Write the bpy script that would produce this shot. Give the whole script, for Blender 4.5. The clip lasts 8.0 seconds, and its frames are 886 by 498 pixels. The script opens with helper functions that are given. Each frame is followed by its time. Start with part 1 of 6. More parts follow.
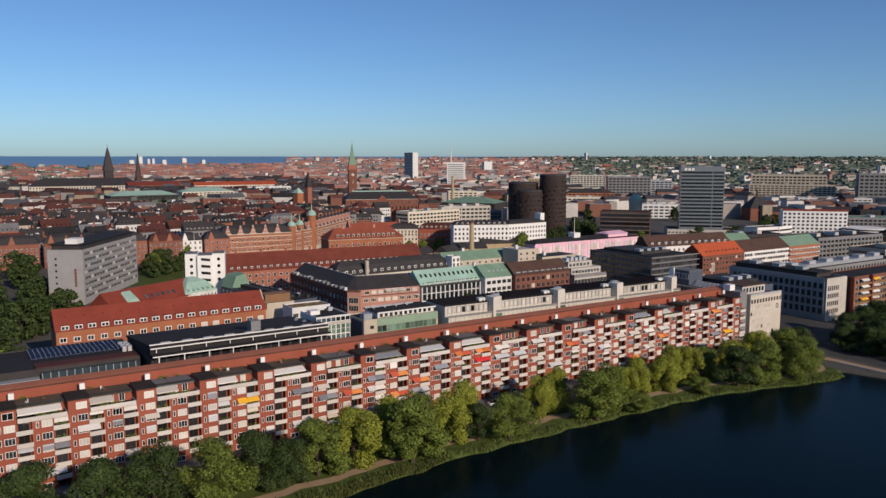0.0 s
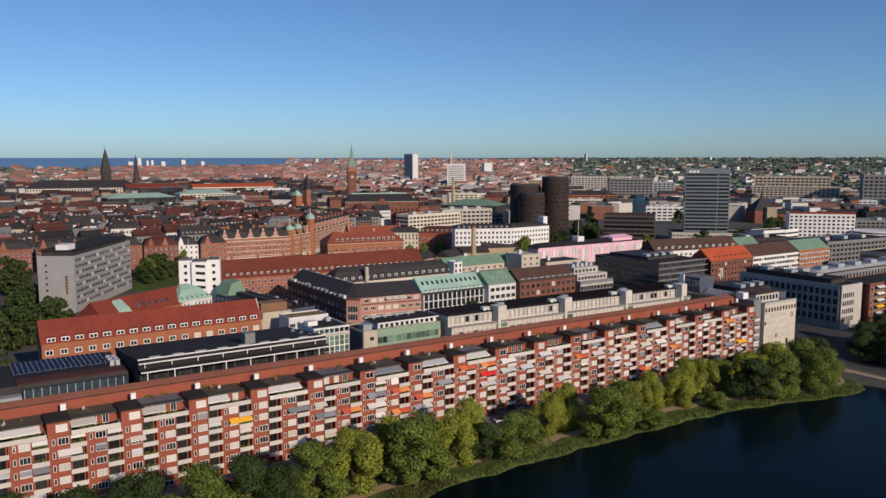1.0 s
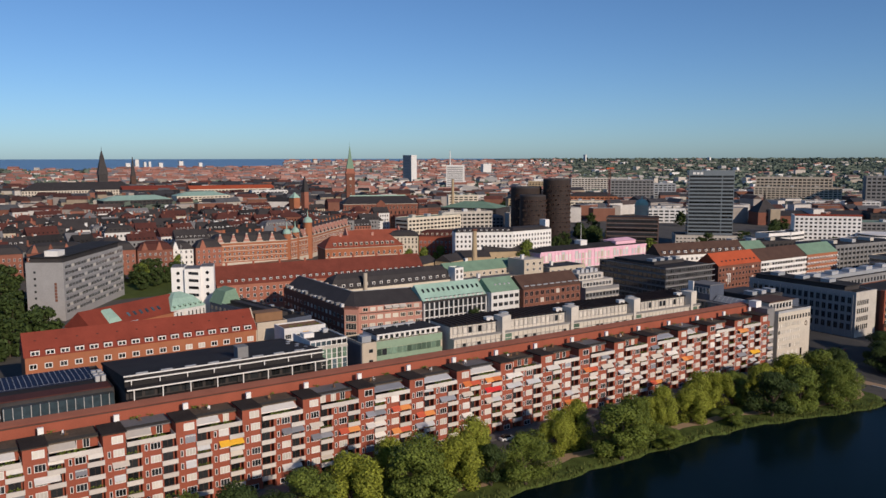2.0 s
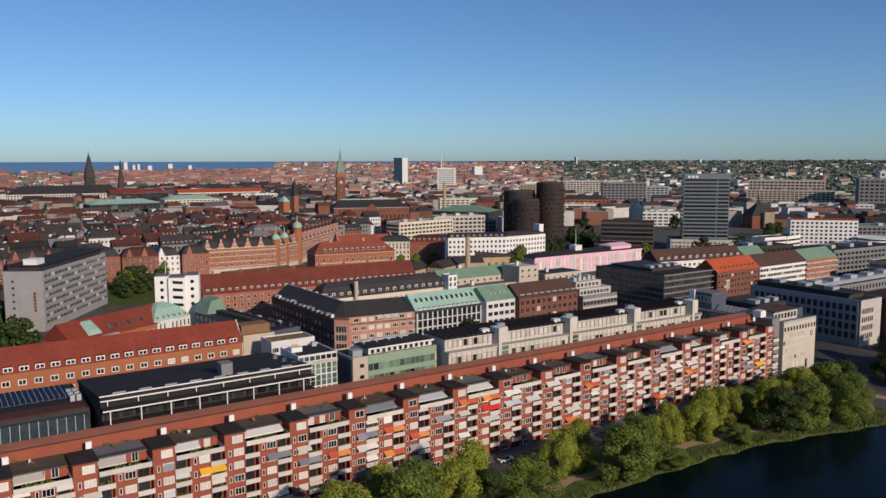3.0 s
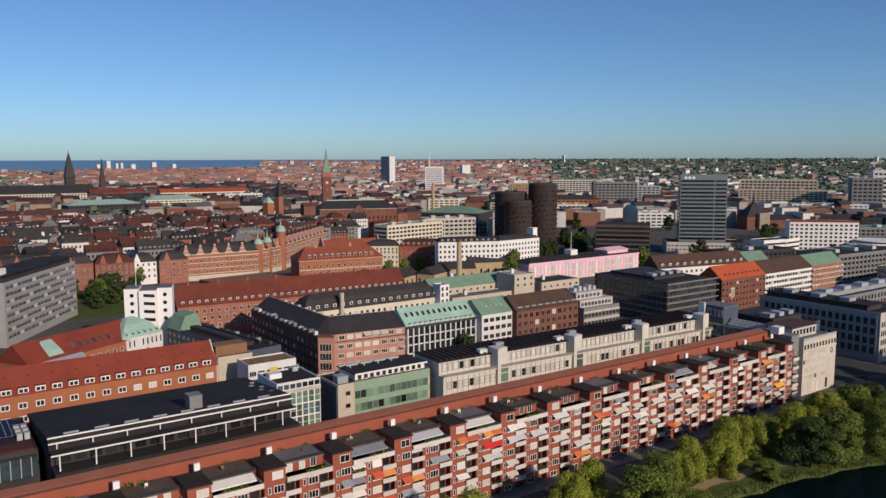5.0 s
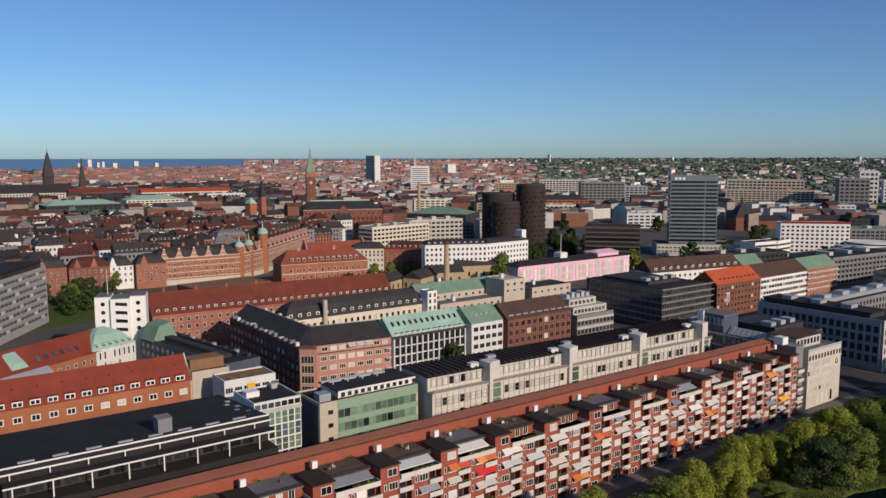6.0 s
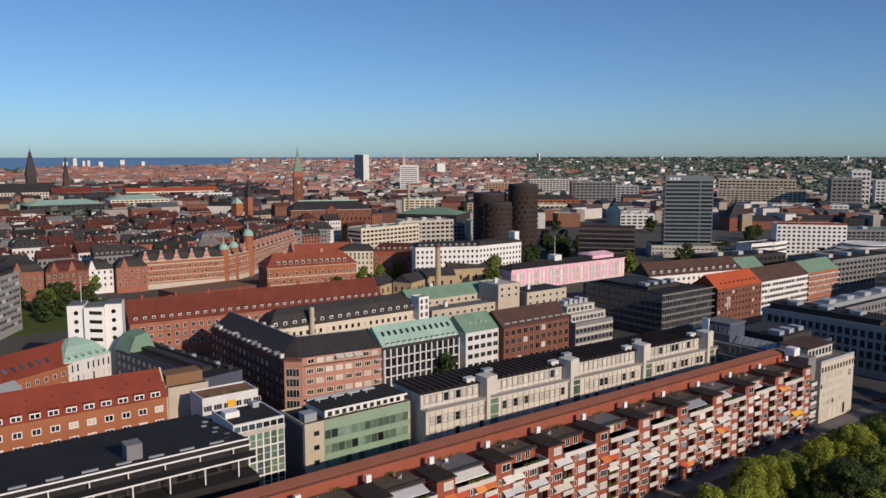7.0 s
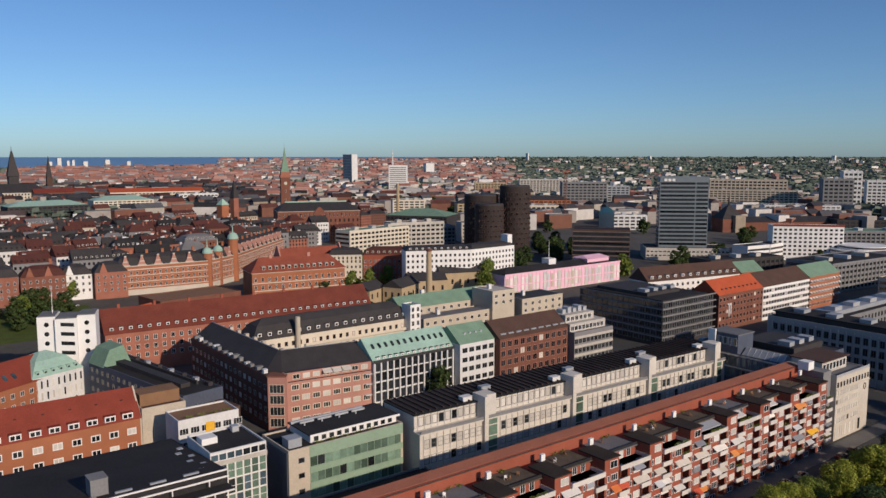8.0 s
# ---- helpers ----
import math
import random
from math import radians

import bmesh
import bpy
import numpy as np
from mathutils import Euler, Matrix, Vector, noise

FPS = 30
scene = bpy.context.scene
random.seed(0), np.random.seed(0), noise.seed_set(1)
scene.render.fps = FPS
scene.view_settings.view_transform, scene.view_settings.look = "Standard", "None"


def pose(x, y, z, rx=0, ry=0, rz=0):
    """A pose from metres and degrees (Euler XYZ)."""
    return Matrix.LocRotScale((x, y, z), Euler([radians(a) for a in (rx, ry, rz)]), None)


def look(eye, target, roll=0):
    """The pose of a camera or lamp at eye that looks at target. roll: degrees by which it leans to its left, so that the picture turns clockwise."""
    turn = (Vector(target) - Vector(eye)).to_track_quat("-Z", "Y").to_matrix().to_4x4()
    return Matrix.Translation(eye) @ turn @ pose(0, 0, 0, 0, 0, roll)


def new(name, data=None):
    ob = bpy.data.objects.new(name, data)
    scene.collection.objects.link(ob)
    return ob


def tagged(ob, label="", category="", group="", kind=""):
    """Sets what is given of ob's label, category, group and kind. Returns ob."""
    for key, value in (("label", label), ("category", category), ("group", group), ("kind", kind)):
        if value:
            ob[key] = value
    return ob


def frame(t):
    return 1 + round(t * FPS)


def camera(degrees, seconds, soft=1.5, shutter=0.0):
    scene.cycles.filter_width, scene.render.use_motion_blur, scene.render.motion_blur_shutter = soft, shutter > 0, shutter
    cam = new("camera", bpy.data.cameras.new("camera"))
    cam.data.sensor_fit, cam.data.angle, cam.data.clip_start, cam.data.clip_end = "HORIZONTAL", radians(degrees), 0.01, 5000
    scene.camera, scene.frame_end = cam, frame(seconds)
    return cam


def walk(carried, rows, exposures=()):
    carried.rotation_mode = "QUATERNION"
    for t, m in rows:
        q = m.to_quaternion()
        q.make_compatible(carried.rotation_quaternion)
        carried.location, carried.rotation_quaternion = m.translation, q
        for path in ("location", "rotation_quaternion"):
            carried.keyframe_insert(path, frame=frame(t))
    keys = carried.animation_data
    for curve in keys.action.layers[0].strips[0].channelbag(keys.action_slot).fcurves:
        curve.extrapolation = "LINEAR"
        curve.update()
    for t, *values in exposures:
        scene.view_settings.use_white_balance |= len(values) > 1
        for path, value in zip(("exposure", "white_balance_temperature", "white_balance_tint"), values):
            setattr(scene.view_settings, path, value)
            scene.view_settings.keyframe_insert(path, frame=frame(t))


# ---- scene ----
cam = camera(59.0, 8.0)
METRES, EYE, TILT, LEAN, TURN = 97.0, 72.0, -0.35, 0.0, -33.3
ROWS = [
    (0.0, 0.0, 0.0, 0.0, 0.0, -6.39, -0.04),
    (0.5, -0.0052, 0.058, 0.0046, -0.01, -6.38, -0.03),
    (1.0, -0.0111, 0.1153, 0.0099, -0.03, -6.31, 0.01),
    (1.5, -0.0168, 0.1717, 0.0158, -0.05, -6.28, 0.05),
    (3.0, -0.0314, 0.3383, 0.0331, -0.81, -6.1, 0.14),
    (3.5, -0.0378, 0.3901, 0.0389, -1.3, -6.05, 0.15),
    (4.0, -0.042, 0.4434, 0.0448, -1.33, -6.16, 0.18),
    (5.5, -0.0498, 0.6342, 0.062, -2.24, -6.29, 0.13),
    (6.0, -0.0529, 0.7039, 0.0672, -2.83, -6.33, 0.09),
    (6.5, -0.0561, 0.7754, 0.0712, -3.24, -6.39, 0.07),
    (7.0, -0.059, 0.8479, 0.0746, -3.64, -6.42, 0.05),
    (7.5, -0.0621, 0.9206, 0.0787, -4.08, -6.44, 0.04),
    (8.0, -0.065, 0.9938, 0.0837, -4.48, -6.45, 0.03),
]
walk(cam, [(t, pose(0, 0, EYE, TILT, LEAN, TURN) @ pose(METRES * x, METRES * y, METRES * z, 90 + pitch, roll, yaw)) for t, x, y, z, yaw, pitch, roll in ROWS],
     [(0.0, 0.0, 6100, 10), (8.0, 0.0, 6100, 10)])

# ---- light ----
SUN_ELEV, SUN_AZ = 22.0, -86.0      # degrees; azimuth from +x towards +y
sun_way = Vector((math.cos(radians(SUN_ELEV)) * math.cos(radians(SUN_AZ)),
                  math.cos(radians(SUN_ELEV)) * math.sin(radians(SUN_AZ)), math.sin(radians(SUN_ELEV))))
sun = new("sun", bpy.data.lights.new("sun", "SUN"))
sun.data.energy, sun.data.angle, sun.data.color = 3.85, radians(0.6), (1.0, 0.79, 0.60)
sun.matrix_world = look(sun_way * 900, (0, 0, 0))
world = bpy.data.worlds.new("sky")
scene.world = world
world.use_nodes = True
wn = world.node_tree.nodes
sky = wn.new("ShaderNodeTexSky")
sky.sky_type, sky.sun_disc = "NISHITA", False
sky.sun_elevation, sky.sun_rotation = radians(SUN_ELEV), radians(90 - SUN_AZ)
sky.altitude, sky.air_density, sky.dust_density, sky.ozone_density = 70, 0.75, 0.45, 2.5
tone = wn.new("ShaderNodeVectorMath")      # clear northern air: a bluer sky
tone.operation = "MULTIPLY"
tone.inputs[1].default_value = (0.82, 0.995, 1.17)
world.node_tree.links.new(sky.outputs["Color"], tone.inputs[0])
world.node_tree.links.new(tone.outputs["Vector"], wn["Background"].inputs["Color"])
wn["Background"].inputs["Strength"].default_value = 0.078
scene.view_settings.exposure = 0.0

# ---- materials ----
def surface(name, colour, rough=0.8, vary=0.25, size=0.6, big=6.0, bump=0.15, metal=0.0, spec=0.4, island=False, per=0.0, alt=None):
    """A weathered surface: fine grain and broad stains at real size, and a tint by object or by loose piece."""
    m = bpy.data.materials.new(name)
    m.use_nodes = True
    nt, b = m.node_tree, m.node_tree.nodes["Principled BSDF"]
    def node(kind, **kw):
        n = nt.nodes.new(kind)
        for k, v in kw.items():
            n.inputs[k].default_value = v
        return n
    geo = node("ShaderNodeNewGeometry")
    fine, broad = node("ShaderNodeTexNoise", Scale=1 / size, Detail=5.0), node("ShaderNodeTexNoise", Scale=1 / big, Detail=3.0)
    for n in (fine, broad):
        nt.links.new(geo.outputs["Position"], n.inputs["Vector"])
    add = nt.nodes.new("ShaderNodeMath"); add.operation = "ADD"
    nt.links.new(fine.outputs["Fac"], add.inputs[0]); nt.links.new(broad.outputs["Fac"], add.inputs[1])
    ramp = nt.nodes.new("ShaderNodeMapRange")
    ramp.inputs["From Min"].default_value, ramp.inputs["From Max"].default_value = 0.6, 1.4
    ramp.inputs["To Min"].default_value, ramp.inputs["To Max"].default_value = 1 - vary, 1 + vary
    nt.links.new(add.outputs[0], ramp.inputs["Value"])
    val = ramp.outputs["Result"]
    base = None
    if per:
        if island:
            rnd = geo.outputs["Random Per Island"]
        else:
            rnd = nt.nodes.new("ShaderNodeObjectInfo").outputs["Random"]
        r2 = nt.nodes.new("ShaderNodeMapRange")
        r2.inputs["To Min"].default_value, r2.inputs["To Max"].default_value = 1 - per, 1 + per
        nt.links.new(rnd, r2.inputs["Value"])
        mul = nt.nodes.new("ShaderNodeMath"); mul.operation = "MULTIPLY"
        nt.links.new(val, mul.inputs[0]); nt.links.new(r2.outputs["Result"], mul.inputs[1])
        val = mul.outputs[0]
        if alt:
            cr = nt.nodes.new("ShaderNodeValToRGB")
            cr.color_ramp.interpolation = "CONSTANT"
            cr.color_ramp.elements[0].color = (*colour, 1)
            cr.color_ramp.elements[1].color = (*alt[-1], 1)
            cr.color_ramp.elements[1].position = len(alt) / (len(alt) + 1)
            for i, c in enumerate(alt[:-1]):
                cr.color_ramp.elements.new((i + 1) / (len(alt) + 1)).color = (*c, 1)
            nt.links.new(rnd, cr.inputs["Fac"])
            base = cr.outputs["Color"]
    mix = nt.nodes.new("ShaderNodeVectorMath"); mix.operation = "SCALE"
    mix.inputs[0].default_value = colour
    if base:
        nt.links.new(base, mix.inputs[0])
    nt.links.new(val, mix.inputs["Scale"])
    nt.links.new(mix.outputs["Vector"], b.inputs["Base Color"])
    b.inputs["Roughness"].default_value, b.inputs["Metallic"].default_value = rough, metal
    b.inputs["Specular IOR Level"].default_value = spec
    if bump:
        bp = nt.nodes.new("ShaderNodeBump")
        bp.inputs["Strength"].default_value, bp.inputs["Distance"].default_value = bump, 0.05
        nt.links.new(fine.outputs["Fac"], bp.inputs["Height"])
        nt.links.new(bp.outputs["Normal"], b.inputs["Normal"])
    return m

def glazing(name, colour, rough=0.08, per=0.6):
    m = surface(name, colour, rough, 0.35, 0.9, 4.0, 0.0, 0.0, 0.6, per=per)
    return m

M = dict(
    brick=surface("red_brick", (0.28, 0.078, 0.044), 0.9, 0.2, 0.25, 5),
    brick_dark=surface("brown_brick", (0.17, 0.07, 0.045), 0.9, 0.22, 0.25, 5),
    brick_orange=surface("orange_brick", (0.33, 0.125, 0.06), 0.9, 0.22, 0.25, 6),
    brick_pink=surface("pale_red_brick", (0.42, 0.215, 0.165), 0.9, 0.18, 0.25, 6),
    brick_mixed=surface("old_brick", (0.25, 0.10, 0.065), 0.9, 0.25, 0.3, 6, per=0.3),
    black_brick=surface("charcoal_brick", (0.035, 0.025, 0.022), 0.85, 0.3, 0.4, 5),
    stone=surface("pale_limestone", (0.52, 0.47, 0.39), 0.85, 0.14, 0.5, 7),
    concrete=surface("weathered_concrete", (0.47, 0.44, 0.39), 0.9, 0.18, 0.5, 5),
    concrete_dark=surface("grey_concrete", (0.20, 0.20, 0.20), 0.9, 0.2, 0.5, 6),
    beige=surface("beige_render", (0.48, 0.42, 0.33), 0.9, 0.15, 0.4, 5),
    yellow=surface("ochre_render", (0.40, 0.31, 0.19), 0.9, 0.18, 0.5, 5),
    cream=surface("cream_render", (0.62, 0.56, 0.45), 0.9, 0.12, 0.5, 6),
    white=surface("white_paint", (0.74, 0.73, 0.70), 0.7, 0.08, 0.4, 4),
    white_dull=surface("white_render", (0.62, 0.62, 0.60), 0.85, 0.14, 0.5, 4),
    pink=surface("pink_scaffold_sheet", (0.78, 0.48, 0.58), 0.7, 0.12, 0.8, 4),
    felt=surface("black_roofing_felt", (0.028, 0.027, 0.028), 0.9, 0.35, 0.5, 8, spec=0.2),
    slate=surface("dark_slate", (0.042, 0.038, 0.038), 0.75, 0.3, 0.35, 5, spec=0.3),
    slate_brown=surface("brown_roof_tile", (0.085, 0.05, 0.038), 0.85, 0.25, 0.35, 5, spec=0.2),
    tile=surface("red_clay_tile", (0.21, 0.045, 0.028), 0.85, 0.25, 0.3, 6, spec=0.2),
    tile_dark=surface("old_clay_tile", (0.085, 0.032, 0.026), 0.85, 0.28, 0.3, 6, spec=0.2),
    tile_orange=surface("orange_clay_tile", (0.42, 0.088, 0.036), 0.85, 0.2, 0.3, 6, spec=0.2),
    copper=surface("verdigris_copper", (0.31, 0.46, 0.38), 0.7, 0.18, 0.5, 4, spec=0.3),
    copper_dull=surface("dull_verdigris", (0.17, 0.27, 0.19), 0.75, 0.2, 0.5, 4, spec=0.3),
    copper_brown=surface("brown_copper", (0.17, 0.09, 0.05), 0.6, 0.2, 0.5, 4, spec=0.3),
    grey_roof=surface("grey_roofing", (0.16, 0.16, 0.165), 0.85, 0.2, 0.5, 5, spec=0.2),
    zinc=surface("zinc_sheet", (0.30, 0.32, 0.34), 0.5, 0.15, 0.6, 5),
    metal=surface("galvanised_metal", (0.45, 0.46, 0.47), 0.5, 0.1, 0.5, 4, metal=0.3),
    green_panel=surface("pale_green_panel", (0.25, 0.35, 0.25), 0.5, 0.12, 0.6, 4),
    blue_wall=surface("blue_grey_wall", (0.07, 0.085, 0.12), 0.8, 0.2, 0.6, 5),
    wood=surface("weathered_larch", (0.22, 0.12, 0.06), 0.85, 0.2, 0.3, 3),
    awning=surface("awning_cloth", (0.68, 0.66, 0.62), 0.85, 0.08, 0.5, 3, per=0.14, alt=[(0.58, 0.53, 0.46), (0.50, 0.51, 0.52), (0.66, 0.63, 0.58)]),
    awning_grey=surface("grey_awning_cloth", (0.25, 0.26, 0.29), 0.85, 0.1, 0.5, 3, per=0.3),
    awning_orange=surface("orange_awning_cloth", (0.62, 0.18, 0.05), 0.85, 0.1, 0.5, 3, per=0.15, alt=[(0.52, 0.10, 0.05), (0.60, 0.24, 0.07)]),
    awning_red=surface("red_awning_cloth", (0.60, 0.03, 0.03), 0.85, 0.1, 0.5, 3),
    awning_yellow=surface("yellow_awning_cloth", (0.75, 0.42, 0.03), 0.85, 0.1, 0.5, 3),
    glass=glazing("window_glass", (0.022, 0.025, 0.028)),
    glass_green=glazing("green_tinted_glass", (0.13, 0.20, 0.15), 0.12),
    glass_blue=glazing("blue_tinted_glass", (0.06, 0.09, 0.11), 0.1),
    blind=surface("window_blind", (0.55, 0.52, 0.46), 0.6, 0.1, 0.6, 3, per=0.2),
    asphalt=surface("asphalt", (0.055, 0.054, 0.052), 0.9, 0.25, 0.5, 9),
    path=surface("sandy_path", (0.36, 0.25, 0.15), 0.95, 0.2, 0.4, 5),
    grass=surface("grass", (0.075, 0.10, 0.022), 0.95, 0.4, 0.5, 6, bump=0.5, spec=0.15),
    reeds=surface("bank_grass", (0.075, 0.10, 0.025), 0.95, 0.6, 0.4, 3, bump=0.5, spec=0.1),
    bark=surface("bark", (0.06, 0.045, 0.03), 0.95, 0.3, 0.2, 2),
    leaf_light=surface("willow_leaves", (0.215, 0.24, 0.03), 0.7, 0.3, 0.6, 3, 0, spec=0.2, island=True, per=0.35),
    leaf_mid=surface("lime_leaves", (0.12, 0.155, 0.026), 0.7, 0.3, 0.6, 3, 0, spec=0.2, island=True, per=0.35),
    leaf_dark=surface("dark_leaves", (0.042, 0.065, 0.017), 0.7, 0.3, 0.6, 3, 0, spec=0.2, island=True, per=0.35),
    ground=surface("city_ground", (0.085, 0.08, 0.07), 0.95, 0.3, 3.0, 30),
    # far land is greyed: haze is mixed into its base colour
    far_ground=surface("hazed_land", (0.085, 0.10, 0.085), 0.95, 0.45, 60, 400, 0, alt=None),
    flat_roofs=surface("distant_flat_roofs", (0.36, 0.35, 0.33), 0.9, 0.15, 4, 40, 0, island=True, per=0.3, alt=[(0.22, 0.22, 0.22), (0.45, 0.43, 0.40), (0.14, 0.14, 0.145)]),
    # leaf colour lifted to pale grey-green, with distance haze painted in
    leaf_far=surface("hazed_leaves", (0.12, 0.15, 0.12), 0.9, 0.2, 5, 60, 0, spec=0.1, island=True, per=0.2),
    steel=surface("blue_steel_panel", (0.15, 0.18, 0.20), 0.5, 0.12, 0.6, 6),
    # base colour darkened to stand for tree shade on the pavement
    paving=surface("shaded_paving", (0.13, 0.125, 0.115), 0.9, 0.2, 0.4, 4),
    parapet=surface("cream_balcony_front", (0.56, 0.52, 0.47), 0.85, 0.12, 0.4, 3, per=0.1),
    office_concrete=surface("sunlit_office_concrete", (0.58, 0.545, 0.48), 0.9, 0.14, 0.5, 5),
    roof_strip=surface("orange_roof_sheet", (0.31, 0.12, 0.075), 0.85, 0.18, 0.3, 5, spec=0.2),
    solar=surface("solar_cell", (0.012, 0.018, 0.04), 0.15, 0.2, 0.5, 3, 0, spec=0.6),
    # roofs desaturated, wall whites lowered: haze put into the far city's colours
    far_roofs=surface("hazed_tile_roofs", (0.32, 0.14, 0.105), 0.9, 0.2, 4, 40, 0, island=True, per=0.3,
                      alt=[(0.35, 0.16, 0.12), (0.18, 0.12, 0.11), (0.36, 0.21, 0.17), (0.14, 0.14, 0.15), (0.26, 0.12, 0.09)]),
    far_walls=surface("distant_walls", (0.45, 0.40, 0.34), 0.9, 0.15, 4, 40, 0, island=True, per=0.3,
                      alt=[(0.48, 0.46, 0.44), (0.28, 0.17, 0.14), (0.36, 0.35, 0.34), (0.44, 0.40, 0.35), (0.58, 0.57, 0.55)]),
    # slate and tile tones lowered so the colours carry the town's cloud shade
    town_roofs=surface("town_roofs", (0.035, 0.034, 0.038), 0.8, 0.3, 0.6, 8, 0.1, spec=0.25, island=True, per=0.35,
                       alt=[(0.075, 0.035, 0.03), (0.05, 0.05, 0.056), (0.10, 0.04, 0.032), (0.08, 0.083, 0.09), (0.03, 0.03, 0.035), (0.06, 0.045, 0.042)]),
    hotel_grey=surface("grey_aggregate_panel", (0.31, 0.305, 0.30), 0.9, 0.14, 0.5, 5),
    tile_mid=surface("weathered_red_tile", (0.155, 0.042, 0.028), 0.85, 0.3, 0.3, 6, spec=0.2),
    tile_warm=surface("warm_red_tile", (0.25, 0.07, 0.042), 0.85, 0.25, 0.3, 6, spec=0.2),
    stair_felt=surface("brown_black_felt", (0.042, 0.033, 0.028), 0.95, 0.35, 0.4, 5, spec=0.1),
    deck=surface("terrace_deck", (0.11, 0.088, 0.066), 0.9, 0.35, 0.4, 3, spec=0.15),
    solid_glass=surface("storey_glazing", (0.02, 0.022, 0.026), 0.12, 0.3, 0.9, 4, 0, spec=0.5),
    town_walls=surface("town_walls", (0.36, 0.30, 0.22), 0.9, 0.2, 0.6, 8, 0.1, per=0.25, island=True,
                       alt=[(0.20, 0.09, 0.06), (0.40, 0.37, 0.32), (0.22, 0.10, 0.07), (0.48, 0.46, 0.43), (0.24, 0.22, 0.20)]),
    sea=surface("sea", (0.12, 0.20, 0.29), 0.35, 0.1, 60, 500, 0, spec=0.35),
)
water = surface("lake_water", (0.002, 0.0075, 0.0095), 0.2, 0.3, 3.0, 40, 0.3, spec=0.04)

# ---- geometry helpers ----
class Geo:
    """Gathers faces, then links them as one mesh object."""
    def __init__(self):
        self.v, self.f, self.m = [], [], []

    def quad(self, *p, m=0):
        n = len(self.v)
        self.v += [tuple(q) for q in p]
        self.f.append(tuple(range(n, n + len(p))))
        self.m.append(m)

    def box(self, x0, y0, z0, x1, y1, z1, m=0, bottom=True):
        n = len(self.v)
        self.v += [(x0, y0, z0), (x1, y0, z0), (x1, y1, z0), (x0, y1, z0), (x0, y0, z1), (x1, y0, z1), (x1, y1, z1), (x0, y1, z1)]
        fs = [(4, 5, 6, 7), (0, 1, 5, 4), (1, 2, 6, 5), (2, 3, 7, 6), (3, 0, 4, 7)] + ([(3, 2, 1, 0)] if bottom else [])
        for f in fs:
            self.f.append(tuple(n + i for i in f))
            self.m.append(m)
        return self

    def hull(self, lower, upper, m=0):
        """A closed solid between two rings of the same count."""
        n, k = len(self.v), len(lower)
        self.v += list(lower) + list(upper)
        for i in range(k):
            j = (i + 1) % k
            self.f.append((n + i, n + j, n + k + j, n + k + i)); self.m.append(m)
        self.f.append(tuple(n + i for i in reversed(range(k)))); self.m.append(m)
        self.f.append(tuple(n + k + i for i in range(k))); self.m.append(m)
        return self

    def tube(self, x, y, z0, z1, r0, r1, k=10, m=0):
        ring = lambda r, z: [(x + r * math.cos(2 * math.pi * i / k), y + r * math.sin(2 * math.pi * i / k), z) for i in range(k)]
        return self.hull(ring(r0, z0), ring(max(r1, 0.01), z1), m)

    def dome(self, x, y, z, r, h, k=12, steps=5, m=0):
        for s in range(steps):
            a, b = s / steps * math.pi / 2, (s + 1) / steps * math.pi / 2
            self.tube(x, y, z + h * math.sin(a), z + h * math.sin(b), r * math.cos(a), r * math.cos(b), k, m)
        return self

    def mesh(self, name, mats):
        me = bpy.data.meshes.new(name)
        me.from_pydata(self.v, [], self.f)
        for mt in mats:
            me.materials.append(mt)
        if len(mats) > 1:
            me.polygons.foreach_set("material_index", self.m)
        me.update()
        return me

    def part(self, name, mats, parent=None, label=""):
        if not isinstance(mats, (list, tuple)):
            mats = [mats]
        ob = new(name, self.mesh(name, mats))
        if parent is not None:
            ob.parent = parent
        return tagged(ob, label)

def place(name, me, parent, x, y, z, rz=0.0):
    ob = new(name, me)
    ob.parent = parent
    ob.location = (x, y, z)
    if rz:
        ob.rotation_euler = (0, 0, radians(rz))
    return ob

def thing(name, label, category, x=0.0, y=0.0, z=0.0, rz=0.0, group=""):
    ob = new(name)
    ob.matrix_basis = pose(x, y, z, 0, 0, rz)
    return tagged(ob, label, category, group)

